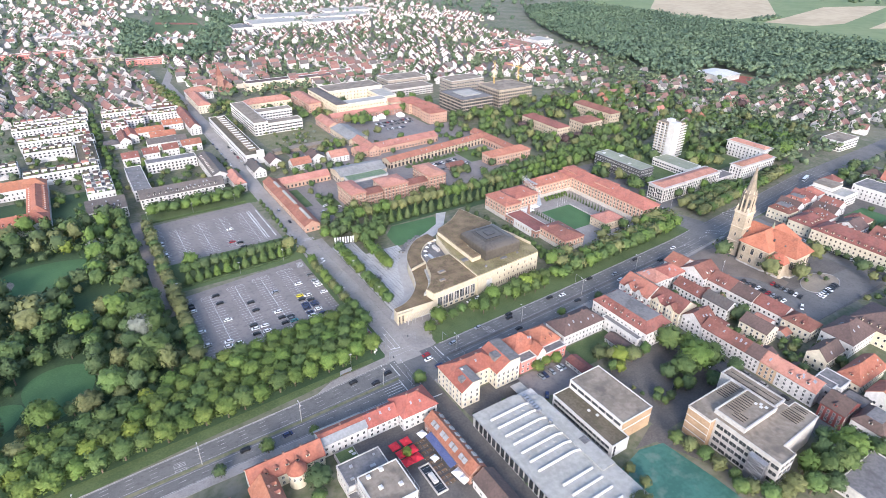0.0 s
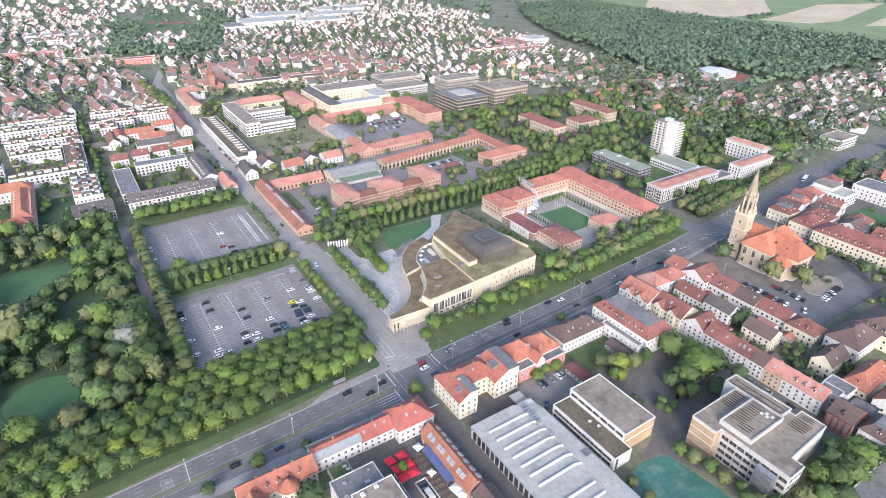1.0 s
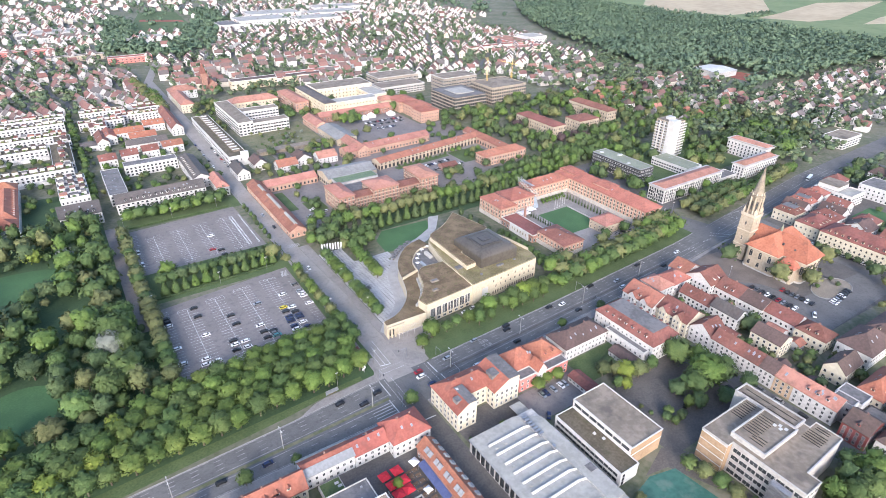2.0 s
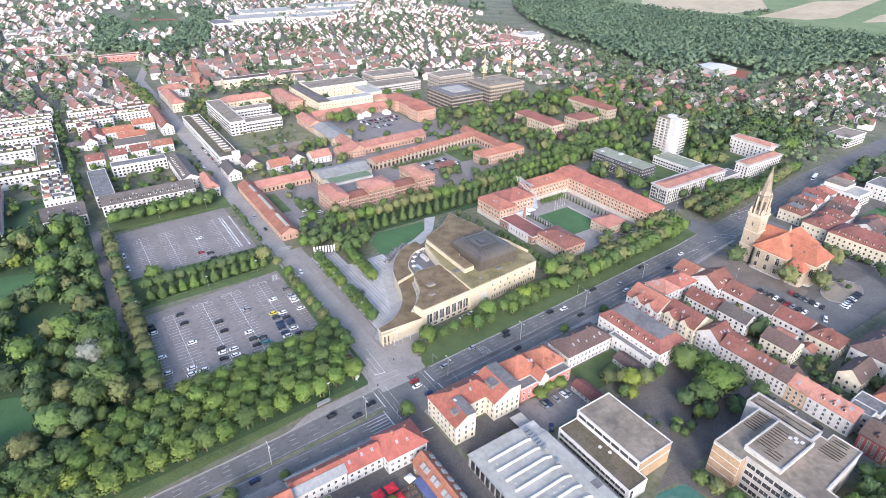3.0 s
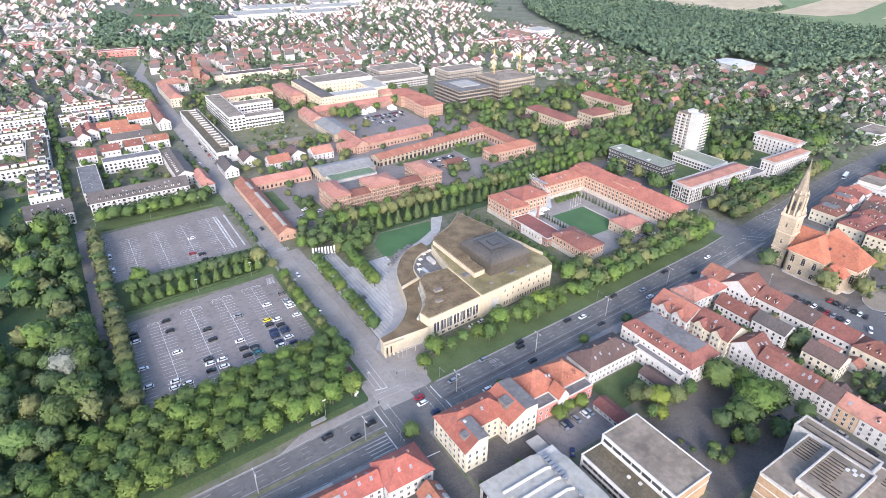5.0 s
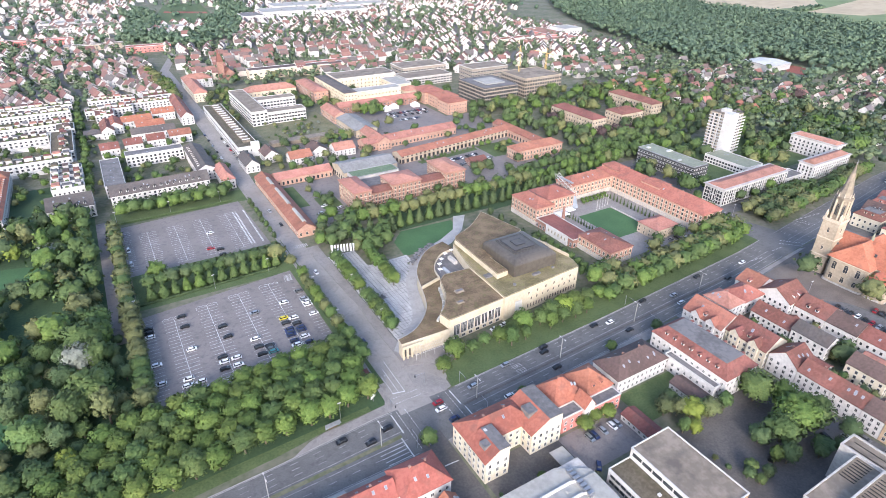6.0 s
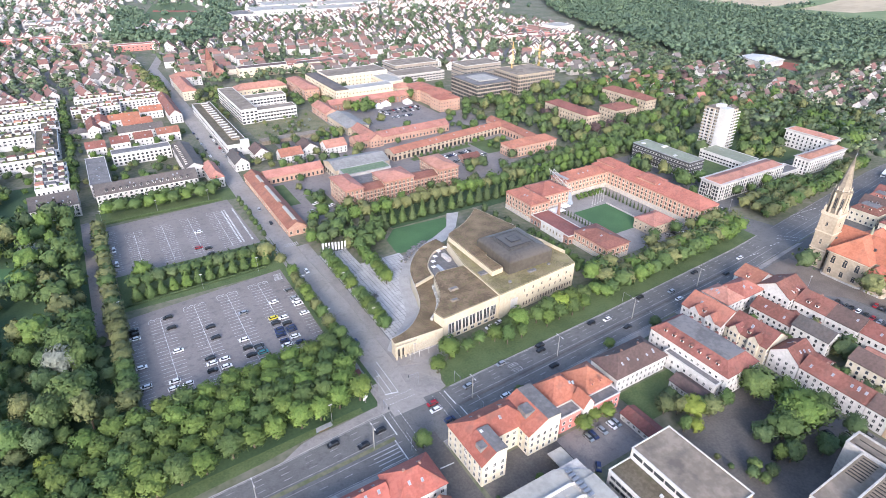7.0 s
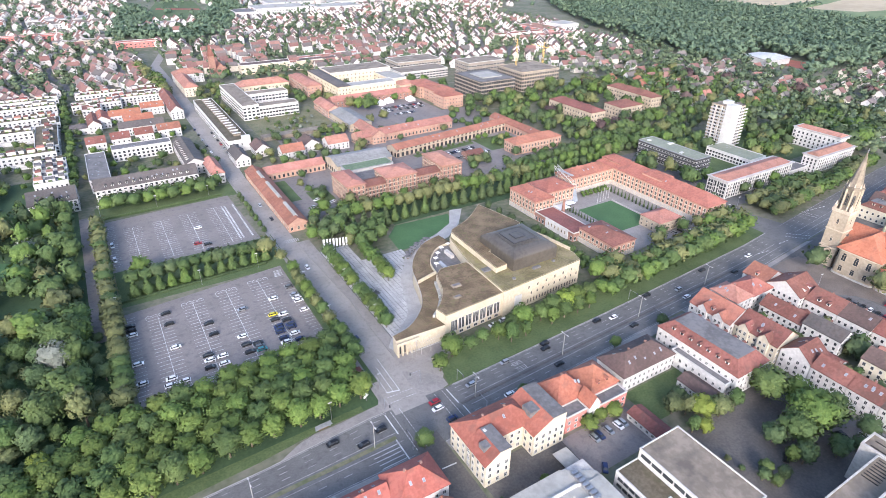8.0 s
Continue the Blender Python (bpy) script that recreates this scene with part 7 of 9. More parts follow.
    def ring8(r):
        return [(r * math.cos(radians(22.5 + 45 * k)), r * math.sin(radians(22.5 + 45 * k))) for k in range(8)]
    tw("belfry", Geo().prism(ring8(3.95), 31.3, 44.4), M["wall_weathered"])
    for k in range(8):
        part("belfry_window", window_mesh(1.2, 5.4, M["wall_weathered"], True), None, c, m=T @ pose(0, 0, 0, 0, 0, 45 * k) @ pose(0, -3.66, 35.0))
        a = radians(22.5 + 45 * k)
        tw("pilaster", Geo().beam((3.95 * math.cos(a), 3.95 * math.sin(a), 31.3), (3.95 * math.cos(a), 3.95 * math.sin(a), 43.6), .62, 4), S)
        tw("urn", Geo().beam((3.6 * math.cos(a), 3.6 * math.sin(a), 44.9), (3.6 * math.cos(a), 3.6 * math.sin(a), 47.2), .42, 5, .08), M["stone_trim"])
    for sx in (-1, 1):
        for sy in (-1, 1):
            q, e = 3.7, .5
            tw("pinnacle", Geo().box(sx * q - e, sy * q - e, 30.6, sx * q + e, sy * q + e, 34.0).prism(rect(sx * q - .6, sy * q - .6, sx * q + .6, sy * q + .6), 34.0, 36.6, top=rect(sx * q - .05, sy * q - .05, sx * q + .05, sy * q + .05)), M["stone_trim"])
    tw("belfry_cornice", Geo().prism(ring8(4.2), 43.4, 44.2).prism(ring8(4.6), 44.2, 44.9), M["wall_weathered"])
    tw("spire", Geo().prism(ring8(3.5), 44.9, 48.6, top=ring8(2.7)).prism(ring8(2.7), 48.604, 62.6, top=ring8(.18)), M["wall_weathered"], "weathered sandstone spire")
    tw("finial", Geo().beam((0, 0, 62), (0, 0, 65), .12).box(-.8, -.1, 63.6, .8, .1, 63.9), M["steel"])
    for z in (4.0, 14.0, 24.5):
        part("tower_window", window_mesh(1.0, 2.2 if z > 5 else 3.4, M["stone_trim"], True), None, c, m=T @ pose(0, -k4, z))
        part("tower_window", window_mesh(1.0, 2.2 if z > 5 else 3.4, M["stone_trim"], True), None, c, m=T @ pose(-k4, 0, z, 0, 0, 270))


church()
isl = thing("square_island", "round raised bed with shrubs on a square", "planter", pose(254, -71, 0))
part("bed", Geo().prism([(16 * math.cos(k * .4), 9 * math.sin(k * .4)) for k in range(16)], 0.0, 0.3), M["gravel"], isl)
part("rim", Geo().wallstrip([(16.2 * math.cos(k * .4), 9.2 * math.sin(k * .4)) for k in range(16)], 0.0, 0.5, .4), M["kerb"], isl)


# ---- trees ----
def leaf_cloud(rng, centres, radii, per, size, squash=1.0, up=0.35):
    """Bent leaf clumps over the outer side of many lobes: vertices, faces, and the way each lobe faces."""
    n = len(centres)
    c = np.repeat(np.asarray(centres), per, axis=0)
    r = np.repeat(np.asarray(radii), per)
    d = rng.normal(size=(n * per, 3))
    d[:, 2] += up
    d /= np.linalg.norm(d, axis=1)[:, None]
    p = c + d * (r * rng.uniform(.82, 1.1, n * per))[:, None] * np.array([1, 1, squash])
    nn = d + rng.normal(scale=.35, size=d.shape)
    nn /= np.linalg.norm(nn, axis=1)[:, None]
    a = np.cross(nn, rng.normal(size=d.shape))
    a /= np.linalg.norm(a, axis=1)[:, None]
    b = np.cross(nn, a)
    s = (size * rng.uniform(.65, 1.25, n * per))[:, None]
    v = np.stack([p - a * s - b * s * .7, p + a * s * .9 - b * s * .5, p + a * s * .55 + b * s * .8 + nn * s * .15, p - a * s * .7 + b * s * .6 - nn * s * .1], 1).reshape(-1, 3)
    f = np.arange(len(v)).reshape(-1, 4)
    return v, f, np.repeat(d * .75 + nn * .25, 4, axis=0)


def blob(rng, centre, r, squash):
    """A small uneven solid that fills a lobe's inside."""
    v, f = [], []
    for k, (z, q) in enumerate(((-.75, .6), (0, .95), (.7, .65))):
        for j in range(6):
            t = (j + .5 * (k % 2)) * math.pi / 3
            w = rng.uniform(.82, 1.05)
            v.append((centre[0] + r * q * w * math.cos(t), centre[1] + r * q * w * math.sin(t), centre[2] + r * squash * z))
    v += [(centre[0], centre[1], centre[2] - r * squash), (centre[0], centre[1], centre[2] + r * squash)]
    for k in range(2):
        for j in range(6):
            f.append((k * 6 + j, k * 6 + (j + 1) % 6, k * 6 + 6 + (j + 1) % 6, k * 6 + 6 + j))
    f += [(18, (j + 1) % 6, j) for j in range(6)] + [(19, 12 + j, 12 + (j + 1) % 6) for j in range(6)]
    v = np.array(v)
    nn = v - np.array(centre)
    return v, f, nn / np.linalg.norm(nn, axis=1)[:, None]


def leafy_mesh(name, V, F, N, leaf):
    """A mesh whose leaves are shaded by the way their lobe faces, as a soft crown is."""
    me = bpy.data.meshes.new(name)
    me.from_pydata(V, [], F)
    me.materials.append(leaf)
    me.polygons.foreach_set("use_smooth", [True] * len(F))
    N = N / np.maximum(np.linalg.norm(N, axis=1), 1e-6)[:, None]
    me.normals_split_custom_set_from_vertices(N)
    return me


def crown_data(seed, shape, per=40, size=.27):
    """A crown for a tree ten metres high: vertices, faces, normals."""
    rng = np.random.default_rng(seed)
    lobes, radii = [], []
    if shape == "cone":
        for k in range(16):
            z = 1.0 + k * .56
            q = (9.9 - z) / 8.9 * 2.3
            n = 8 if k < 6 else 6 if k < 11 else 4 if k < 14 else 1
            for j in range(n):
                t = 6.283 * (j + .5 * (k % 2)) / n + rng.uniform(-.25, .25)
                lobes.append((q * .68 * math.cos(t) * (n > 1), q * .68 * math.sin(t) * (n > 1), z + rng.uniform(-.15, .15)))
                radii.append(max(.3, q * .32))
        per, size = max(3, int(per / 5)), size * .8
        mid, rx, hz = np.array((0, 0, 3.0)), 2.0, 4.6
    else:
        rx, z0, z1 = {"round": (3.7, 2.0, 9.4), "tall": (2.8, 1.6, 9.8), "wide": (4.7, 1.8, 9.0)}[shape]
        n = {"round": 24, "tall": 22, "wide": 32}[shape]
        for k in range(n):
            u = (k + .5) / n
            ph = k * 2.39996 + rng.uniform(-.35, .35)
            zz = -0.75 + 1.72 * u
            q = math.sqrt(max(0, 1 - zz * zz * .92)) * rx * rng.uniform(.6, .76)
            lobes.append((q * math.cos(ph), q * math.sin(ph), (z0 + z1) / 2 + zz * (z1 - z0) / 2 * .8 + rng.uniform(-.2, .2)))
            radii.append(rng.uniform(.95, 1.4) * rx / 3.5)
        mid, hz = np.array((0, 0, (z0 + z1) / 2 - .6)), (z1 - z0) / 2
    v, f, nn = leaf_cloud(rng, lobes, radii, per, size)
    V, N, F = [v], [nn], [tuple(int(i) for i in q) for q in f]
    k = len(v)
    inner = list(zip(lobes, radii))[:: 3 if per > 9 else 6]
    cores = [(c, r * .86, .85) for c, r in inner]
    if shape == "cone":
        cores = [((0, 0, 1.6 + k * 1.0), (9.9 - 1.6 - k) / 8.9 * 2.1, .9) for k in range(8)]
    else:
        cores.append(((0, 0, (z0 + z1) / 2), rx * .84, hz / rx * .95))
    for c, r, q in cores:
        bv, bf, bn = blob(rng, c, r, q)
        V.append(bv)
        N.append(bn)
        F += [tuple(i + k for i in g) for g in bf]
        k += len(bv)
    V, N = np.concatenate(V), np.concatenate(N)
    N = N * .5 + (V - mid) / (rx, rx, hz) * .95 + (0, 0, .1)
    return V, F, N


def trunk_mesh(seed, high=4.5):
    rng = np.random.default_rng(seed)
    g = Geo().beam((0, 0, -.2), (0.05, 0, 1.8), .3, 7, .22).beam((0.05, 0, 1.75), (0, .1, high), .22, 6, .12)
    for k in range(4):
        t = k * 1.6 + rng.uniform(-.3, .3)
        g.beam((0.03, 0, 1.7 + .4 * k), (1.5 * math.cos(t), 1.5 * math.sin(t), 3.6 + .5 * k), .11, 5, .04)
    return g.mesh("trunk", M["bark"])


TRUNK = [trunk_mesh(k) for k in range(3)]
CROWN, CROWN_DATA, CROWN_MID, CROWN_LOW = {}, {}, {}, {}
for shape in ("round", "wide", "tall", "cone"):
    CROWN_DATA[shape] = [crown_data(len(shape) * 31 + k * 17, shape) for k in range(3)]
    CROWN_MID[shape] = [crown_data(len(shape) * 31 + k * 17, shape, 21, .34) for k in range(3)]
    CROWN_LOW[shape] = [crown_data(len(shape) * 31 + k * 17, shape, 5, .52) for k in range(3)]
    for key in LEAF:
        CROWN[shape, key] = [None, None, None]


def crown_mesh(shape, key, k):
    if CROWN[shape, key][k] is None:
        CROWN[shape, key][k] = leafy_mesh("crown", *CROWN_DATA[shape][k], LEAF[key])
    return CROWN[shape, key][k]


NAMES = {"linden": "fresh green", "maple": "mid green", "olive": "olive green", "deep": "dark green", "yellow": "bright yellow-green", "copper": "dark purple-leaved", "silver": "silvery grey-green"}
TR = random.Random(5)


PLANTS = []


def plant(x, y, h, shape="round", key="maple", wide=1.0, where="beside a street"):
    PLANTS.append((x, y, h, shape, key, wide, where, TR.randrange(3), TR.uniform(0, 360)))


def grow():
    """The 300 trees that stand nearest the flight are things; the rest of them are joined by colour."""
    order = sorted(PLANTS, key=lambda p: (p[0] + 60) ** 2 + (p[1] + 70) ** 2)
    for x, y, h, shape, key, wide, where, k, turn in order[:300]:
        form = {"round": "round-crowned tree", "wide": "broad spreading tree", "tall": "upright tree", "cone": "conical tree"}[shape]
        t = thing("tree", f"{NAMES[key]} {form} {where}", "tree", pose(x, y, 0, 0, 0, turn) @ Matrix.Diagonal((h / 10 * wide, h / 10 * wide, h / 10, 1)), group=f"trees {where}")
        part("trunk", TRUNK[k % 3], None, t)
        part("crown", crown_mesh(shape, key, k), None, t)
    joined = {}
    for p in order[300:]:
        joined.setdefault(p[4], []).append(p)
    for key, plants in joined.items():
        V, F, N, n = [], [], [], 0
        for x, y, h, shape, _, wide, where, k, turn in plants:
            near = h > 7 and (x + 60) ** 2 + (y + 110) ** 2 < 215 ** 2
            co, faces, nn = (CROWN_MID if near else CROWN_LOW)[shape][k]
            co = co * (h / 10 * wide, h / 10 * wide, h / 10)
            c, q = math.cos(radians(turn)), math.sin(radians(turn))
            V.append(np.stack([x + co[:, 0] * c - co[:, 1] * q, y + co[:, 0] * q + co[:, 1] * c, co[:, 2]], 1))
            N.append(np.stack([nn[:, 0] * c - nn[:, 1] * q, nn[:, 0] * q + nn[:, 1] * c, nn[:, 2]], 1))
            F += [tuple(i + n for i in f) for f in faces]
            n += len(co)
        tagged(new("trees_behind", leafy_mesh("trees_behind", np.concatenate(V), F, np.concatenate(N), LEAF[key])), f"{NAMES[key]} trees in park and gardens", "trees", kind="stuff")


J = lambda a: TR.uniform(-a, a)
# avenue rows beside the car park
for r in range(5):
    for i in range(24):
        x = -18.5 - i * 8.3 - (r % 2) * 3.6 + J(.9)
        y = 16.5 + r * 7.9 - max(0, (-x - 20)) * 0.075 + J(.8)
        if x > -215 and not (x > -93 and y > 50) and not (x < -112 and r == 4):
            plant(x, y, 12.2 + J(1.0), "round", TR.choice(("linden", "linden", "maple", "maple", "yellow" if x < -110 and r < 2 else "linden", "olive" if r > 2 else "linden")), 1.18 + J(.06), "in rows beside the avenue")
# street side of the car parks and the hedge between them
for i in range(12):
    plant(-11.6 + J(.4), 38 + i * 7.2 + J(.6), (9 if i > 2 else 10.5) + J(.8), "round", TR.choice(("olive", "linden", "maple")), 1.0, "between car park and street")
for i in range(8):
    plant(-11.5 + J(.5), 170 + i * 8 + J(.8), 6.5 + J(.7), "tall", TR.choice(("maple", "deep")), 1.0, "between car park and street")
for i in range(12):
    plant(-84 + i * 5.9 + J(.4), 136.5 + i * .35 + J(.4), 9.4 + J(.6), "cone", TR.choice(("maple", "maple", "linden")), 1.75, "in a row between car parks")
    plant(-83 + i * 5.9 + J(.8), 146.5 + J(1), 10.4 + J(.8), "round", TR.choice(("deep", "maple")), 1.25, "in a row between car parks")
for x, y, h in ((29, 133, 14), (44, 127, 12.5), (26, 148, 14), (36, 124, 12), (41, 134, 13), (34, 130, 13), (47, 136, 12), (30, 124, 12), (50, 142, 12)):
    plant(x, y, h, "tall", "maple", 1.35, "behind a paved square")
for x, y, h in ((-17.5, 143, 13.5), (-78, 157, 12), (-12, 134, 8)):
    plant(x, y, h, "wide", "olive" if x > -50 else "linden", 1.0, "in a row between car parks")
for i in range(24):
    plant(-94.6 + J(.6), 56 + i * 7.4 + J(.8), 10.6 + J(1.2), "round", TR.choice(("olive", "maple", "olive")), 1.25, "beside the car park path")
for i in range(9):
    plant(-88 + i * 8 + J(.8), 246 + J(1), 12.5 + J(1.2), "round", TR.choice(("linden", "maple")), 1.2, "behind the car park")
    plant(-84 + i * 8 + J(.8), 254 + J(1), 11 + J(1.2), "round", TR.choice(("deep", "maple")), 1.15, "behind the car park")
# park
spots = []
tries = 0
while len(spots) < 330 and tries < 14000:
    tries += 1
    x, y = TR.uniform(-300, -107), TR.uniform(30, 262)
    if y < 49 - max(0, (-x - 120)) * .09 and x > -118:
        continue
    if y < 16 - max(0, (-x - 20)) * .075 + (38 if x > -190 else 8):
        continue
    if -146 < x < -118 and 128 < y < 160 or -175 < x < -150 and 150 < y < 190:
        continue
    if is_free(x, y, 3) and all((x - a) ** 2 + (y - b) ** 2 > 104 for a, b in spots):
        spots.append((x, y))
spots.sort(key=lambda p: -p[0])
for x, y in spots:
    key = TR.choice(("maple", "deep", "linden", "olive", "maple", "deep", "maple"))
    plant(x, y, 15.5 + J(3.6), TR.choice(("wide", "wide", "round", "round", "tall")), key, .95 + J(.12), "in a park")
under, tries = list(spots), 0
while len(under) < len(spots) + 230 and tries < 9000:
    tries += 1
    x, y = TR.uniform(-240, -99 if tries % 2 else -106), TR.uniform(14, 240)
    if y < 16 - max(0, (-x - 20)) * .075 + (36 if x > -100 else 30) or -146 < x < -120 and 130 < y < 158 or -175 < x < -152 and 152 < y < 188:
        continue
    if x > -107 and y > 112:
        continue
    if is_free(x, y, 2) and all((x - a) ** 2 + (y - b) ** 2 > 42 for a, b in under):
        under.append((x, y))
        plant(x, y, 7.2 + J(1.7), "round", TR.choice(("deep", "maple", "deep", "olive")), 1.2, "in a park")
for x, y in [(a, b) for a in range(-128, -98, 8) for b in range(40, 104, 8)]:
    x, y = x + J(2), y + J(2)
    if is_free(x, y, 1) and all((x - p[0]) ** 2 + (y - p[1]) ** 2 > 50 for p in PLANTS):
        plant(x, y, 11 + J(2.4), TR.choice(("round", "wide")), TR.choice(("olive", "maple", "deep", "maple")), 1.05, "in a park")
plant(-116, 92, 15.5, "wide", "silver", 1.0, "in a park")
plant(16, 14.5, 9.5, "round", "linden", 1.1, "before the concert hall")
plant(-113, 104, 19, "wide", "maple", 1.0, "in a park")
plant(-122, 36, 11, "wide", "yellow", .8, "in a park")
for x, y, h, key in ((-130, 171, 16, "linden"), (-124, 118, 18, "linden"), (-109, 106, 15, "linden"), (-146, 215, 14, "yellow"), (-128, 205, 13, "silver")):
    plant(x, y, h, "wide", key, 1.0, "in a park")
for k in range(9):
    plant(-108 - (k % 3) * 4 + J(1), 140 + k * 2.2 + J(1), 8.5 + J(1), "cone", "deep", 1.3, "in a park")
# square before the hall
for i in range(14):
    if i != 6:
        plant(10.2 + J(.4), 52 + i * 5.5, 9.6 + J(.8), "round", TR.choice(("linden", "maple")), 1.15, "on a paved square")
for i in range(8):
    plant(28.5 + i * .2 + J(.4), 87 + i * 5.0, 10.0 + J(.7), "round", TR.choice(("linden", "maple")), 1.15, "on a paved square")
for x, y in ((26, 130), (33, 128), (40, 136), (15, 141), (22, 143), (31, 137), (12.5, 153), (19, 150), (27, 147), (16, 161), (24, 158), (33, 156), (30, 166), (20, 170), (38, 172), (46, 176), (28, 176), (39, 164), (10, 146)):
    plant(x, y, 11 + J(1.8), TR.choice(("round", "tall", "round")), TR.choice(("maple", "deep", "linden", "olive")), 1.1, "behind a paved square")
# trees before the hall, along the avenue
for i in range(12):
    x = 26 + i * 7.8
    plant(x + J(1.4), 19.5 + J(1.4) + i * .3, (9.0 if 30 < x < 62 else 11.4) + J(1.6), "round", TR.choice(("maple", "linden", "yellow" if i in (3, 8) else "linden")), 1.15, "before the concert hall")
    if i > 2 and i % 5:
        plant(x + 3.6 + J(1.2), 13.4 + i * .45 + J(1), 9.6 + J(1.5), TR.choice(("round", "tall")), TR.choice(("maple", "linden")), 1.15, "before the concert hall")
for i in range(18):
    x = 120 + i * 6.9
    for q in range(3):
        if x + 3 * q < 246 and not (q == 2 and 140 < x < 212):
            plant(x + 3 * (q % 2) + J(1), road_y(NORTH, x) + 7.5 + q * 7.5 + J(1), 13.5 + J(1.8), "round", TR.choice(("maple", "olive", "linden")), 1.1, "along the avenue")
for i in range(9):
    plant(121 + J(1.5), 44 + i * 10.5 + J(1), 8 + J(1), TR.choice(("round", "tall")), TR.choice(("maple", "deep")), .95, "beside the concert hall")
    plant(126 + J(1), 40 + i * 6 + J(1), 8 + J(1), "round", "maple", .95, "beside the concert hall")
# double avenue behind the hall
for i in range(22):
    x = 34 + i * 7.2
    plant(x + J(.5), 147 + J(.6) - (3 if x < 60 else 0), 13.0 + J(1.2), "cone", TR.choice(("deep", "maple")), 1.3, "in an avenue behind the hall")
    plant(x + 2 + J(.7), 160 + J(.8), 13 + J(1.2), "round", TR.choice(("olive", "maple", "linden")), 1.1, "in an avenue behind the hall")
    if i % 2 == 0:
        plant(x + 4 + J(.7), 168 + J(1.2), 12 + J(.8), "round", TR.choice(("olive", "linden")), 1.0, "in an avenue behind the hall")
for i in range(24):
    x = 170 + i * 8
    if x < 335:
        plant(x + J(1), 150 + J(1) + i * .9, 11 + J(1.4), "tall", TR.choice(("maple", "linden", "deep")), 1.1, "in an avenue behind the barracks")
        plant(x + 4 + J(1), 160 + J(1) + i * .9, 11.5 + J(1.4), "tall", TR.choice(("maple", "linden")), 1.1, "in an avenue behind the barracks")
        plant(x + 2 + J(1), 174 + J(1) + i * .9, 11 + J(1.4), "round", TR.choice(("maple", "deep")), 1.1, "in an avenue behind the barracks")
for k in range(13):
    plant(211.5, 73 + k * 3.2, 5.6, "cone", "deep", .62, "in a courtyard row")
for k in range(12):
    plant(165.5 + (k % 2) * .2, 76 + k * 2.6, 4.6, "cone", "deep", .64, "in a courtyard row")
for k in range(7):
    plant(188 + k * 3.6, 113.5 + J(.4), 4.0, "round", "linden", 1.0, "in a courtyard bed")
    plant(190 + k * 3.6, 117 + J(.4), 4.0, "round", "linden", 1.0, "in a courtyard bed")
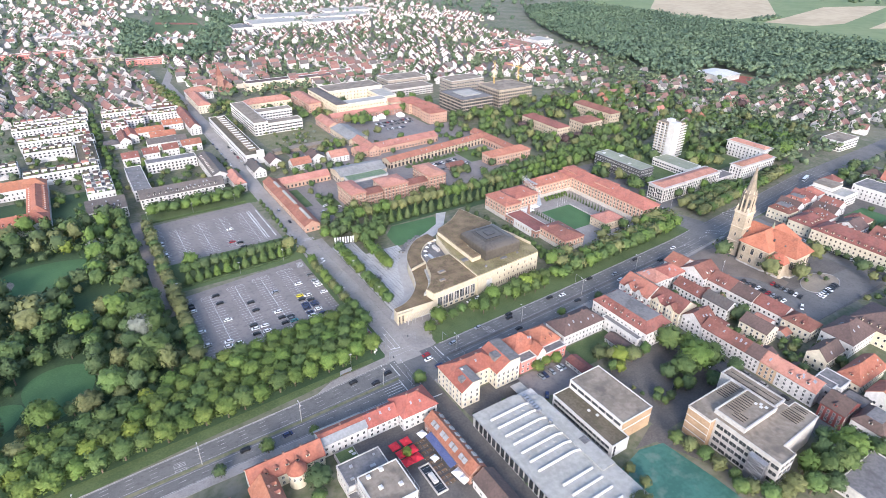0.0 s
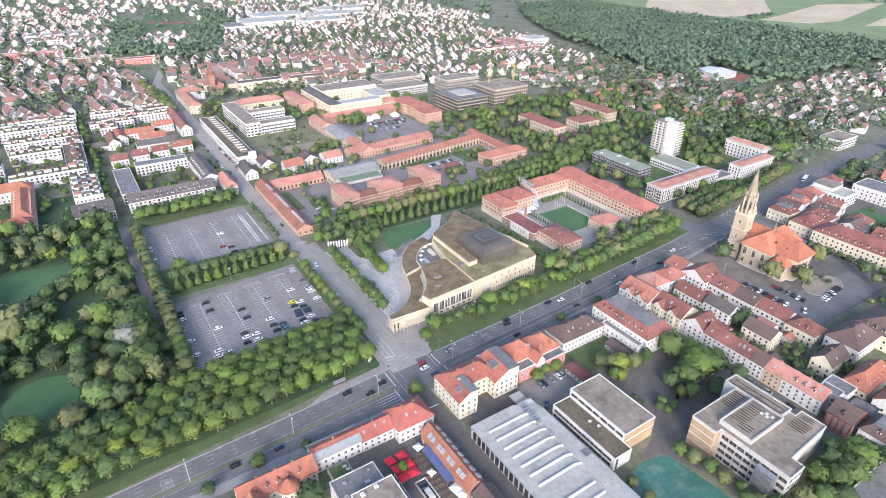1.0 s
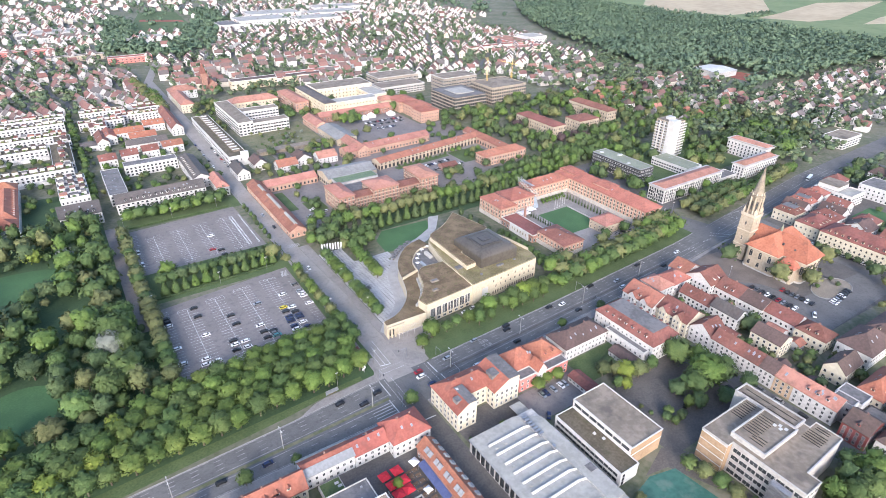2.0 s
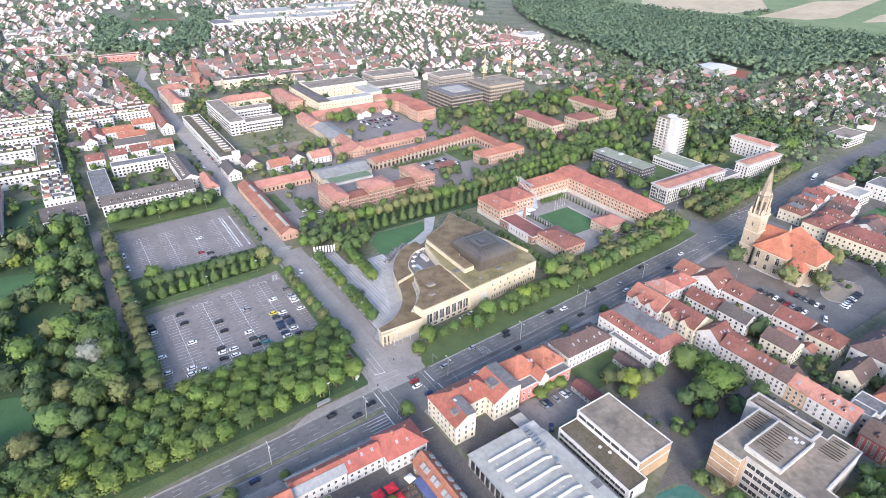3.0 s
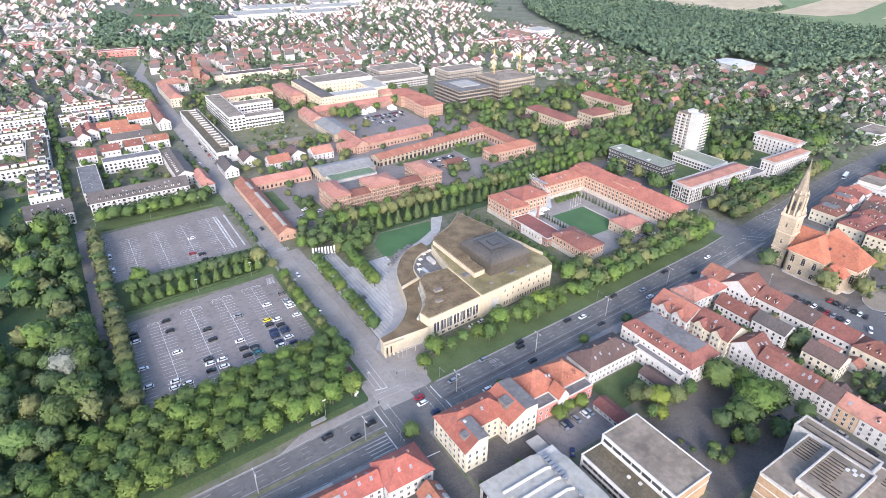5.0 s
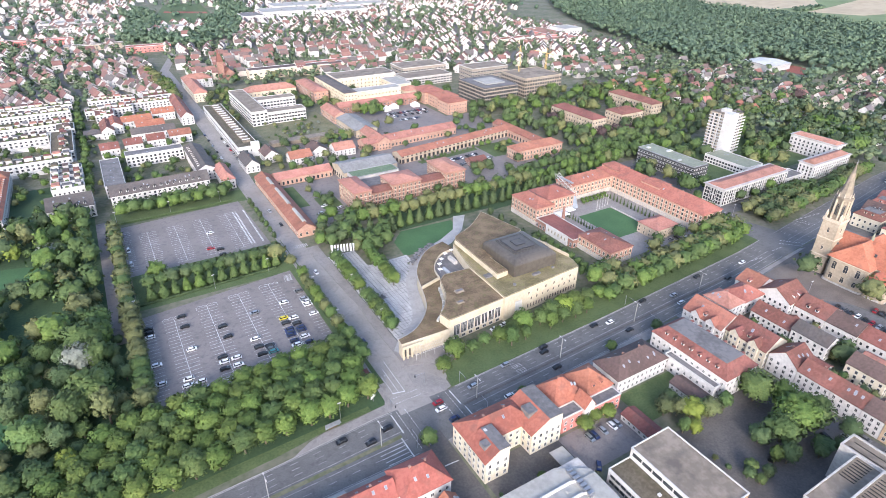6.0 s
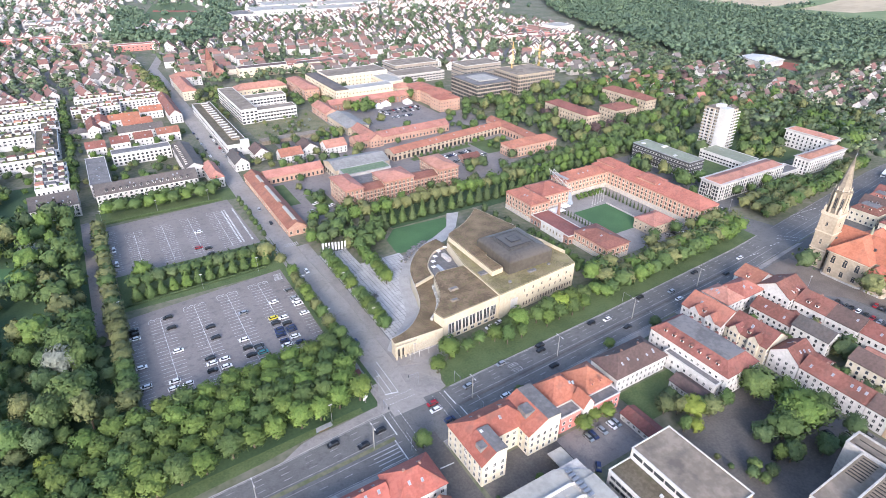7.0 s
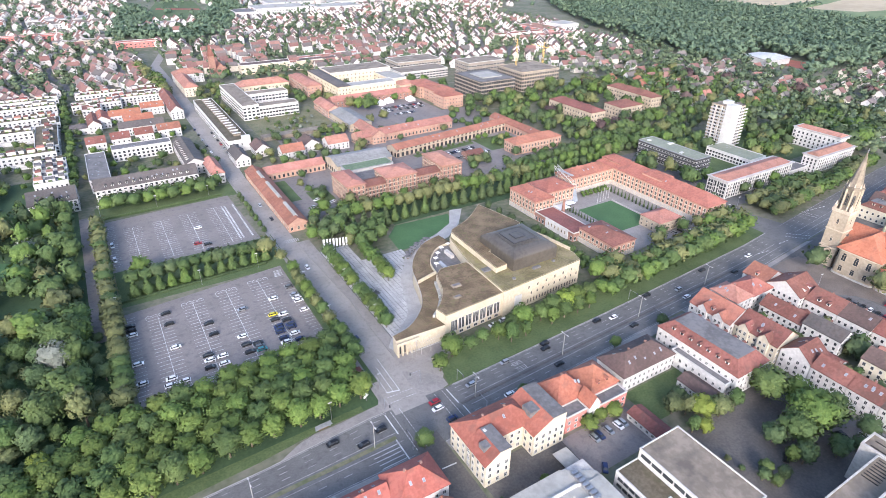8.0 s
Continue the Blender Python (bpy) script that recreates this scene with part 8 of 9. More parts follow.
# trees south of the avenue
for x, y, h, sh, key in ((116, -63, 13, "wide", "maple"), (121, -71, 12, "round", "linden"), (114, -80, 15, "wide", "linden"), (122, -82, 13, "wide", "maple"), (105, -81, 12, "wide", "maple"), (97.5, -88.5, 8, "round", "deep"), (79.5, -85.5, 5, "round", "deep"), (81, -89, 4.6, "round", "maple"), (110, -93, 6, "round", "deep"), (77, -60, 7, "tall", "maple"), (128, -93, 9, "round", "deep"), (99, -88, 8, "round", "maple"), (94, -86, 7, "tall", "linden"),
                         (86, -56, 8.5, "wide", "yellow"), (78, -50, 8.5, "round", "olive"), (92, -60, 9, "round", "olive"), (84, -47, 7, "round", "deep"), (101, -60, 8, "tall", "maple"), (52, -38, 6.0, "wide", "linden"), (58, -39.5, 6.0, "wide", "linden"), (46, -40, 6, "wide", "linden"),
                         (36.5, -107, 5.4, "round", "olive"), (36.5, -115, 5.4, "round", "olive"), (65, -107, 7.2, "round", "maple"), (66.6, -113, 7.6, "round", "olive"), (67.6, -119.4, 7.6, "round", "maple"), (68, -125.6, 7.6, "round", "olive"), (69, -132.2, 7.0, "tall", "maple"), (65.6, -137, 7.8, "round", "maple"), (69, -139.4, 7.6, "round", "olive"), (77.5, -147.5, 8, "round", "olive"), (26, -122, 9, "wide", "olive"), (72, -145, 9, "round", "maple"),
                         (83, -147.6, 9.5, "round", "olive"), (90, -152, 10, "round", "maple"), (96.5, -145.4, 11.5, "tall", "linden"), (103, -150.5, 11.5, "round", "maple"), (109, -144.5, 11, "tall", "deep"), (112, -152, 11.5, "wide", "maple"), (121.5, -149.5, 13, "wide", "linden"), (119, -141, 9, "round", "deep"), (132, -157, 9, "wide", "maple"), (98, -156, 9, "round", "deep"),
                         (-72, -46, 9.5, "wide", "deep"), (-75, -54, 7, "round", "maple"), (-84, -19, 7, "round", "maple"), (-64, -20, 5, "round", "maple"), (-104, -21, 6, "round", "deep"), (-9, -17, 7.6, "round", "maple"), (36, -14.5, 5.5, "round", "maple"), (88, -11.5, 6, "round", "maple"), (118, -11, 6, "round", "deep"),
                         (-36, -52, 5, "round", "yellow"), (17, -50, 4, "round", "linden"), (170, -68, 10, "wide", "deep"), (178, -66, 8, "round", "maple"), (156, -84, 6, "round", "deep"), (157, -112, 7, "round", "deep"), (176, -98, 6, "round", "maple"), (180, -118, 6, "round", "deep"),
                         (226, -19, 14, "round", "deep"), (230, -50, 14.5, "round", "olive"), (242, -63, 13, "round", "olive"), (258, -72, 4, "round", "deep"), (276, -54, 14, "round", "olive"), (284, -28, 9, "round", "maple"), (286, -79, 11, "round", "deep"), (294, -98, 11, "wide", "maple"), (270, -104, 10, "wide", "deep"), (258, -112, 10, "wide", "maple"),
                         (184, 46, 9, "round", "maple"), (176, 42, 9, "wide", "olive"), (214, 44, 9, "round", "olive"), (203, 46, 9, "round", "maple"), (250, 60, 9, "round", "maple"), (258, 76, 9, "tall", "maple"), (286, 62, 9, "round", "deep"), (300, 60, 8, "round", "maple"), (320, 62, 10, "round", "linden")):
    plant(x, y, h * 1.18, sh, key, 1.08, "among houses")
for i in range(26):
    x = 272 + i * 6
    for q in range(3):
        if x < 350 and 24 + q * 9 + (x - 272) * .12 > road_y(NORTH, x) + 6:
            plant(x + J(2), 31 + q * 8 + (x - 272) * .12 + J(1.5), 10.5 + J(1.8), "round", TR.choice(("maple", "olive", "deep", "maple")), 1.2, "along the avenue")
    if x < 425:
        plant(x + J(1), road_y(NORTH, x) + 5.5 + J(1), 12 + J(1.5), "round", TR.choice(("maple", "linden", "olive")), 1.15, "along the avenue")
    plant(x + J(1.5), road_y(NORTH, x) + 7 + J(2), 9.5 + J(1.5), "round", TR.choice(("maple", "olive", "deep", "maple")), 1.1, "along the avenue")
    if i % 2 and x < 420:
        plant(x + J(1.5), road_y(NORTH, x) + 15 + J(3), 10 + J(1.5), "round", TR.choice(("maple", "deep")), 1.1, "along the avenue")
for x, y, key in ((322, 200, "copper"), (300, 212, "copper"), (332, 214, "deep"), (286, 240, "copper"), (428, 225, "maple"), (440, 260, "linden"), (266, 290, "maple"), (282, 320, "linden"), (292, 330, "linden"), (276, 340, "linden"), (330, 300, "linden"), (350, 290, "maple"), (372, 270, "maple")):
    plant(x, y, 14 + J(2), "wide", key, .9, "in a wooded garden")
for k in range(34):
    plant(440 + J(34) + 24, TR.uniform(66, 132), 17 + J(3), "wide", TR.choice(("maple", "deep", "deep", "linden")), .95, "in a wooded garden")
for x, y in ((438, 8), (446, 2), (452, 12), (460, 6), (470, 14), (466, -4), (480, 18), (443, -8), (492, 20), (474, 2)):
    plant(x, y, 11 + J(2), "round", TR.choice(("deep", "maple")), 1.1, "along the avenue")
for i in range(20):
    plant(TR.uniform(346, 430), TR.uniform(-60, -36), 8 + J(2), "round", TR.choice(("deep", "maple", "olive")), 1.1, "in gardens behind houses")
for x, y, h in ((150, 376, 16), (144, 384, 15), (160, 396, 14), (216, 404, 13), (128, 420, 14), (232, 440, 13), (240, 330, 13), (250, 346, 13), (262, 330, 12), (100, 320, 12), (98, 274, 12), (250, 440, 14), (240, 452, 14), (262, 420, 13), (256, 408, 13), (236, 300, 12), (252, 290, 13), (246, 272, 12), (64, 585, 13), (110, 580, 13), (230, 520, 12), (150, 545, 12), (180, 548, 12)):
    plant(x, y, h, "wide", TR.choice(("maple", "linden", "olive", "maple")), .95, "among brick buildings")
n = 0
while n < 500:
    x, y = TR.uniform(252, 560), TR.uniform(90, 350)
    if is_free(x, y, 4) and not (300 < x < 352 and 88 < y < 130):
        plant(x, y, 13 + J(3.4), TR.choice(("wide", "round", "tall")), TR.choice(("maple", "deep", "maple", "olive", "deep", "linden")), 1.0, "in a wooded garden")
        n += 1
for x, y, h in ((138, 390, 15), (150, 340, 12), (160, 382, 13), (134, 336, 11), (190, 396, 10), (24, 336, 8), (62, 330, 9), (98, 330, 10), (120, 470, 9), (100, 260, 6), (36, 240, 8), (30, 226, 7), (210, 238, 8), (202, 236, 7), (218, 240, 7)):
    plant(x, y, h, "wide", TR.choice(("maple", "linden", "olive")), .9, "in a yard")
for i in range(23):
    plant(-12 - max(0, i - 7) * .7 + J(4), 530 + i * 7 + J(3), 14.5 + J(2), "round", TR.choice(("linden", "olive")), 1.2, "along the side street")
for x, y, h, key in ((288, 265, 16, "copper"), (403, 343, 13, "copper"), (316, 209, 14, "copper"), (546, 315, 15, "copper"), (559, 271, 17, "copper"), (539, 307, 14, "copper"), (584, 199, 16, "copper"), (643, 156, 15, "copper"), (362, 353, 17, "linden"), (426, 330, 17, "linden"), (390, 315, 15, "linden"), (456, 301, 17, "linden")):
    plant(x, y, h, "wide", key, 1.0, "in a wooded garden")
for x, y, h, shape, key in ((80, -62.5, 7.5, "round", "yellow"), (82, -53, 9.5, "tall", "olive"), (90, -57, 8.5, "round", "maple"), (97.5, -77.5, 9, "wide", "deep"), (82.5, -84, 6.5, "round", "maple"), (86, -88.5, 6, "round", "deep"), (113, -92, 8, "wide", "deep"), (119.5, -95, 7, "round", "deep"), (76.5, -74.5, 3, "round", "olive"), (77, -79.5, 3, "round", "deep")):
    plant(x, y, h, shape, key, 1.1, "in an asphalt yard")
for i in range(40):
    plant(TR.uniform(40, 98), TR.uniform(350, 402), 4.0 + J(1.6), "round", TR.choice(("olive", "maple", "silver")), 1.2, "in a school yard")
for i in range(20):
    plant(-104 + J(2), 300 + i * 13, 9 + J(1.5), "round", TR.choice(("maple", "deep", "linden")), 1.1, "along a lane of flats")
for x, y in ((-60, 310), (-50, 318), (-68, 324), (-44, 330), (-62, 332), (-56, 300), (-10, 300), (-150, 405), (-140, 414), (-158, 418), (-150, 460), (-140, 496), (-155, 500), (-130, 356), (-145, 350), (-60, 306), (-48, 312)):
    plant(x, y, 8 + J(1.5), "round", TR.choice(("maple", "deep")), 1.1, "in a courtyard of flats")


n = 0
while n < 190:
    x, y = TR.uniform(-180, -12), TR.uniform(286, 565)
    if is_free(x, y, 2.2):
        plant(x, y, 6.5 + J(2.2), "round", TR.choice(("maple", "deep", "olive", "linden")), 1.1, "in gardens of flats")
        n += 1
n = 0
while n < 220:
    x, y = TR.uniform(14, 250), TR.uniform(176, 545)
    if is_free(x, y, 3):
        plant(x, y, 8.2 + J(2.8), "round", TR.choice(("maple", "deep", "olive", "maple")), 1.15, "in a yard")
        n += 1


n = tries = 0
while n < 46 and tries < 4000:
    x, y = TR.uniform(150, 188), TR.uniform(-140, -22)
    tries += 1
    if is_free(x, y, 1.6):
        plant(x, y, 5.0 + J(1.8), "round", TR.choice(("maple", "deep", "olive")), 1.1, "in a back yard")
        n += 1


# ---- cars ----
def car_meshes(paint, van=False):
    L, W, H = (4.9, 1.9, 1.95) if van else (4.4, 1.8, 1.46)
    prof = [(-L / 2, .35), (-L / 2 + .05, .8), (-L / 2 + .9, .95), (L / 2 - .35, .92), (L / 2, .75), (L / 2 - .02, .3)]
    b = Geo()
    hw = W / 2
    v = [(x, -hw, z) for x, z in prof] + [(x, hw, z) for x, z in prof]
    n = len(prof)
    b.add(v, [tuple(range(n)), tuple(reversed(range(n, 2 * n)))] + [(i, n + i, n + (i + 1) % n, (i + 1) % n) for i in range(n)])
    f, r = (-L / 2 + .75, L / 2 - .25)
    cab = Geo().prism([(f, -hw + .08), (r, -hw + .08), (r, hw - .08), (f, hw - .08)], .9, H - .06, top=[(f + .75, -hw + .25), (r - .45, -hw + .25), (r - .45, hw - .25), (f + .75, hw - .25)])
    top = Geo().prism([(f + .75, -hw + .24), (r - .42, -hw + .24), (r - .42, hw - .24), (f + .75, hw - .24)], H - .055, H)
    w = Geo().beam((0, -.1, 0), (0, .1, 0), .31, 10)
    return b.mesh("body", paint), cab.mesh("glasshouse", M["glass"]), top.mesh("roof", paint), w.mesh("wheel", M["rubber"]), L, W


CARS = {}


def car(x, y, turn, key, van=False, where="parked in a car park"):
    name = {"dark": "black", "grey": "dark grey"}.get(key, key)
    if (key, van) not in CARS:
        CARS[key, van] = car_meshes(CAR[key], van)
    body, cab, top, wheel, L, W = CARS[key, van]
    c = thing("van" if van else "car", f"{name} {'van' if van else 'car'} {where}", "van" if van else "car", pose(x, y, 0.06, 0, 0, turn), group="cars " + where)
    part("body", body, None, c)
    part("glasshouse", cab, None, c)
    part("roof", top, None, c)
    for sx in (-L * .31, L * .31):
        for sy in (-W / 2 + .06, W / 2 - .06):
            part("wheel", wheel, None, c, m=pose(sx, sy, .31))


LOT = {"dark": ((-73.8, 113.4), (-73.7, 104), (-58.2, 95.4), (-57.9, 86.1), (-63.2, 72.5), (-64, 63.9), (-47.4, 71.4), (-42.9, 69.8), (-47.4, 65.6), (-31.4, 82.9), (-26.9, 80.1), (-89, 110.6), (-89, 107), (-42.6, 173.2), (-42.7, 165.8)),
       "white": ((-73.9, 84.8), (-78.6, 64.9), (-79.6, 60.8), (-74.3, 60.8), (-63.2, 68.7), (-58, 68.8), (-58.3, 63.5), (-47.4, 77.9), (-27.1, 100.2), (-26.9, 85.2), (-26.8, 68.6), (-32.2, 64.3), (-17, 95.6), (-17, 92.4), (-17.1, 83.7), (-89, 103.2), (-89, 80.9), (-89, 67.3), (-43.5, 197.1)),
       "blue": ((-31.6, 77.2), (-26.6, 73.6), (-32.1, 72.6), (-32.1, 67.7), (-26.3, 63.5), (-31.8, 75), (-26.5, 76)), "silver": ((-42.3, 98.7), (-17, 98.5)), "teal": ((-42.5, 64.9),), "yellow": ((-31.1, 87.3),), "red": ((-47.3, 176.8),), "grey": ((-17, 106.9), (-42.8, 67.4))}
for key, places in LOT.items():
    for x, y in places:
        car(x, y, 0 if (x * 7 + y) % 2 < 1 else 180, key)
for x, y in ((-89.9, 197.6), (-90.0, 179.3)):
    car(x + .6, y, 90, "white", True)
for key, places in {"dark": ((-18.7, -1.7), (-36, 1.1), (-26.8, -5.0), (64, 6.2), (62.1, 3.4), (60.5, -7.4), (95.5, 6.6), (108, -4.5), (132, 9.6), (-92, -12.6), (176, 11), (190, 1.5)), "white": ((4.1, -3.4), (32, -11.2), (104, 4.6), (211.6, 8), (148, -1.5)), "blue": ((6.1, -10.4), (-74, -13.8)), "red": ((4.8, .2),), "silver": ((22.1, 1.1), (41.7, 5.1), (150, 5.0))}.items():
    for x, y in places:
        car(x, y, 3 if y > mid_y(x, .36) else 183, key, where="on the avenue")
for x, y, key, t in ((133.8, -70.2, "red", 90), (133.5, -78.2, "red", 90), (133.5, -83.4, "dark", 90), (133.6, -97, "grey", 90), (122.5, -82.2, "white", 80), (133.6, -106, "silver", 90), (133.6, -117, "dark", 90), (52.6, 28.6, "white", 5), (58.6, 29.2, "white", 5),
                     (-2.2, 186.7, "dark", 90), (-3, 120, "white", 90), (-5, 50.5, "blue", 90), (247.8, 42.4, "white", 20), (-2.8, 210, "silver", 90), (3, 226, "dark", 90), (3, 232, "white", 90), (3, 240, "grey", 90)):
    car(x, y, t, key, where="beside a kerb")
for k, x in enumerate((44.8, 47.2, 51.6, 56.4, 58.8)):
    car(x, -44.2, 92, ("silver", "blue", "silver", "white", "silver")[k], where="in a yard")
car(38.4, -55.5, 50, "blue", where="in a yard")
for x, y, t, key in ((121.4, -71, 60, "blue"), (130.6, -70, 70, "dark"), (122, -89, 80, "dark"), (128.4, -93.4, 80, "silver"), (94.9, -84.3, 30, "dark")):
    car(x, y, t, key, where="beside a school yard")
for k in range(8):
    car(2.8, 300 + k * 11.5, 90, ("dark", "white", "grey", "silver", "red", "dark", "white", "dark")[k], where="along the side street")
for k in range(5):
    car(-8.2, 330 + k * 17, 270, ("white", "dark", "silver", "dark", "blue")[k], where="along the side street")
for k in range(9):
    car(213.6 + (k % 2) * .2, -44 - k * 3.3, 2, ("dark", "grey", "dark", "white", "dark", "red", "silver", "dark", "white")[k], where="beside the church square")
for k in range(7):
    car(226.5, -56 - k * 2.9, 8, ("red", "dark", "grey", "silver", "dark", "white", "dark")[k], where="beside the church square")
for k in range(8):
    car(238 + k * 3.0, -79.6 + k * .25, 80, ("white", "white", "silver", "dark", "white", "dark", "dark", "dark")[k], where="beside the church square")
car(216, -80, 30, "white", True, where="beside the church square")
for k in range(8):
    plant(297.5 + J(.6), -40 - k * 6.4 + J(.8), 6.8 + J(.8), "round", TR.choice(("deep", "maple")), 1.1, "before a terrace")
for x, y, h in ((282, -88, 9), (287, -94, 8), (292, -99, 10), (262, -66, 4), (246, -66, 4.2), (270, -104, 7), (262, -100, 6), (255, -97, 6)):
    plant(x, y, h, "round", TR.choice(("deep", "maple", "olive")), 1.1, "round the church square")
for k in range(7):
    car(301.5, -36 - k * 6.2, 90, ("white", "dark", "dark", "silver", "dark", "white", "grey")[k], where="beside a terrace")
for k in range(8):
    car(210 - k * 5.5, 47.5, 92, ("white", "dark", "silver", "dark", "grey", "white", "dark", "red")[k], where="in the barracks yard") if k in (0, 1, 2) else None
for k in range(9):
    plant(TR.uniform(192, 224), TR.uniform(226, 250), 5.5 + J(1.5), "round", TR.choice(("maple", "deep", "linden")), 1.3, "in a lawn court")
for k in range(10):
    plant(132 + k * 6 + J(1), 242 + k * .6 + J(1), 3.6 + J(1), "round", TR.choice(("maple", "deep")), 1.3, "in a lawn court")
for k in range(7):
    plant(33 + J(3) + (k % 2) * 5, 199 + k * 2.4, 6.2 + J(1), "round", TR.choice(("deep", "maple")), 1.3, "in a brick court")
for k in range(14):
    if k % 5 != 3:
        car(142 + k * 3.1, 231 + k * .3, 95, ("white", "silver", "dark", "grey", "white", "dark", "blue")[k % 7], where="in a paved court")
    if k % 4 != 1:
        car(150 + k * 3.0, 219 + k * .2, 92, ("dark", "white", "grey", "silver", "blue")[k % 5], where="in a paved court")
for k in range(16):
    car(166 + k * 2.9, 376, 90, ("white", "dark", "silver", "grey", "dark", "red", "blue")[k % 7], where="in a parking court")
    if k % 3:
        car(166 + k * 2.9, 366, 90, ("dark", "white", "grey", "dark", "silver")[k % 5], where="in a parking court")
for x, y in ((172, 392), (183, 396), (206, 392)):
    tent = thing("party_tent", "white peaked tent on a parking court", "tent", pose(x, y, 0), group="tents")
    part("roof", Geo().prism(rect(-4, -4, 4, 4), 2.6, 5.4, top=rect(-.2, -.2, .2, .2)), M["parasol_white"], tent)
    part("wall", Geo().box(-3.8, -3.8, 0, 3.8, 3.8, 2.598), M["parasol_white"], tent)
for k in range(10):
    car(168 + (k % 8) * 3.0, 352 + (k // 8) * 14, 90, TR.choice(("white", "dark", "silver", "grey", "blue", "dark")), where="in a parking court")
for x, y, k in ((32, 200, "white"), (38, 206, "dark"), (26, 190, "silver"), (40, 192, "white")):
    car(x, y, 20, k, where="in a brick yard")
bus = thing("bus", "white and dark city bus on the road", "bus", pose(421.5, 29, 0.06, 0, 0, 14))
part("body", Geo().box(-6, -1.25, .4, 6, 1.25, 1.3).box(-6, -1.25, 2.5, 6, 1.25, 3.0), CAR["white"], bus)
part("window_band", Geo().box(-5.95, -1.22, 1.3, 5.95, 1.22, 2.5), M["glass"], bus)
for sx in (-3.6, 3.6):
    for sy in (-1.1, 1.1):
        part("wheel", Geo().beam((sx, sy - .15, .45), (sx, sy + .15, .45), .45, 10), M["rubber"], bus)

# ---- street furniture ----
lamp = thing("street_lamp", "tall grey twin street lamp on the median", "street lamp", pose(-109, mid_y(-109, .36), 0.2), group="median lamps")
part("pole", Geo().beam((0, 0, -.1), (0, 0, 10.6), .2, 8, .13), M["flat_light"], lamp)
part("arm", Geo().beam((0, -1.6, 10.8), (0, 1.6, 10.8), .07, 6), M["steel"], lamp)
for s in (-1, 1):
    part("lantern", Geo().box(-.2, s * 1.6 - .45, 10.7, .2, s * 1.6 + .45, 10.9), M["trim_white"], lamp)
for x in (-153, -66, -24, 20, 66, 115, 166):
    copy_thing(lamp, pose(x, mid_y(x, .36), 0.2 if abs(x - 3) > 20 else .1))
pl = thing("lamp_post", "slim grey lamp post beside a car park", "street lamp", pose(-92, 126, 0), group="car park lamps")
part("pole", Geo().beam((0, 0, 0), (0, 0, 8.4), .1, 6, .07), M["steel"], pl)
part("lantern", Geo().box(-.7, -.2, 8.35, .7, .2, 8.6), M["trim_white"], pl)
for x, y in ((-54, 131.5), (-25, 134), (-92, 240), (-60, 240.5), (-28, 241), (-9.5, 70), (-9.5, 104), (8.6, 60), (8.6, 96), (-32, 12), (-10, 17), (12, 27), (140, -40), (212, -30), (246, 46), (262, 50)):
    copy_thing(pl, pose(x, y, 0.05))
sg = thing("traffic_light", "grey traffic light mast with an arm", "traffic light", pose(-13, 6.5, 0.16), group="traffic lights")
part("mast", Geo().beam((0, 0, 0), (0, 0, 5.6), .1, 6).beam((0, 0, 5.5), (0, -4.5, 5.7), .07, 6), M["steel"], sg)
part("signal_head", Geo().box(-.18, -4.6, 4.8, .18, -4.2, 5.9), M["dark_steel"], sg)
for x, y, t in ((19, 6.5, 0), (-13, -15.5, 180), (19, -14, 180), (120, -9.5, 180), (122, 12, 0), (6, 13.5, 270)):
    copy_thing(sg, pose(x, y, 0.16, 0, 0, t))
flag = thing("flag_pole", "white banner on a slim flag pole", "flag pole", pose(10.5, 131, 0), group="flag poles")
part("pole", Geo().beam((0, 0, 0), (0, 0, 8.5), .07, 6), M["steel"], flag)
part("banner", Geo().box(.08, -.02, 3.4, 1.15, .02, 8.3), M["parasol_white"], flag)
for k in range(1, 8):
    copy_thing(flag, pose(10.5 + k * 1.7, 131 - k * .5, 0, 0, 0, 8 * (k % 3)))
yf = thing("courtyard_flag_pole", "white flag pole in a barracks courtyard", "flag pole", pose(190, 102.6, 0), group="courtyard flag poles")
part("pole", Geo().beam((0, 0, 0), (0, 0, 9.5), .12, 6, .08), M["trim_white"], yf)
part("base", Geo().box(-.4, -.4, 0, .4, .4, .3), M["wall_concrete"], yf)
for k in range(1, 5):
    copy_thing(yf, pose(190 + k * 3.2, 102.6 + k * .7, 0))
def hedge(x0, y0, x1, y1, w, h, where):
    """A clipped hedge of leaves between two points."""
    rng = np.random.default_rng(int(abs(x0 * 7 + y0)))
    n = max(4, int(math.hypot(x1 - x0, y1 - y0) / (w * .7)))
    ux, uy = (x1 - x0), (y1 - y0)
    pts = [(ux * (k + .5) / n, uy * (k + .5) / n, h * .5) for k in range(n)]
    v, f, nn = leaf_cloud(rng, pts, [w * .62] * n, 46, .26, squash=h / w * .9)
    V, N, F, k = [v], [nn], [tuple(int(i) for i in q) for q in f], len(v)
    for p in pts:
        bv, bf, bn = blob(rng, p, w * .56, h / w)
        V.append(bv)
        N.append(bn)
        F += [tuple(i + k for i in g) for g in bf]
        k += len(bv)
    ob = new("hedge", leafy_mesh("hedge", np.concatenate(V), F, np.concatenate(N), LEAF["deep"]))
    ob.matrix_basis = pose(x0, y0, 0)
    tagged(ob, f"clipped dark green hedge {where}", "hedge")


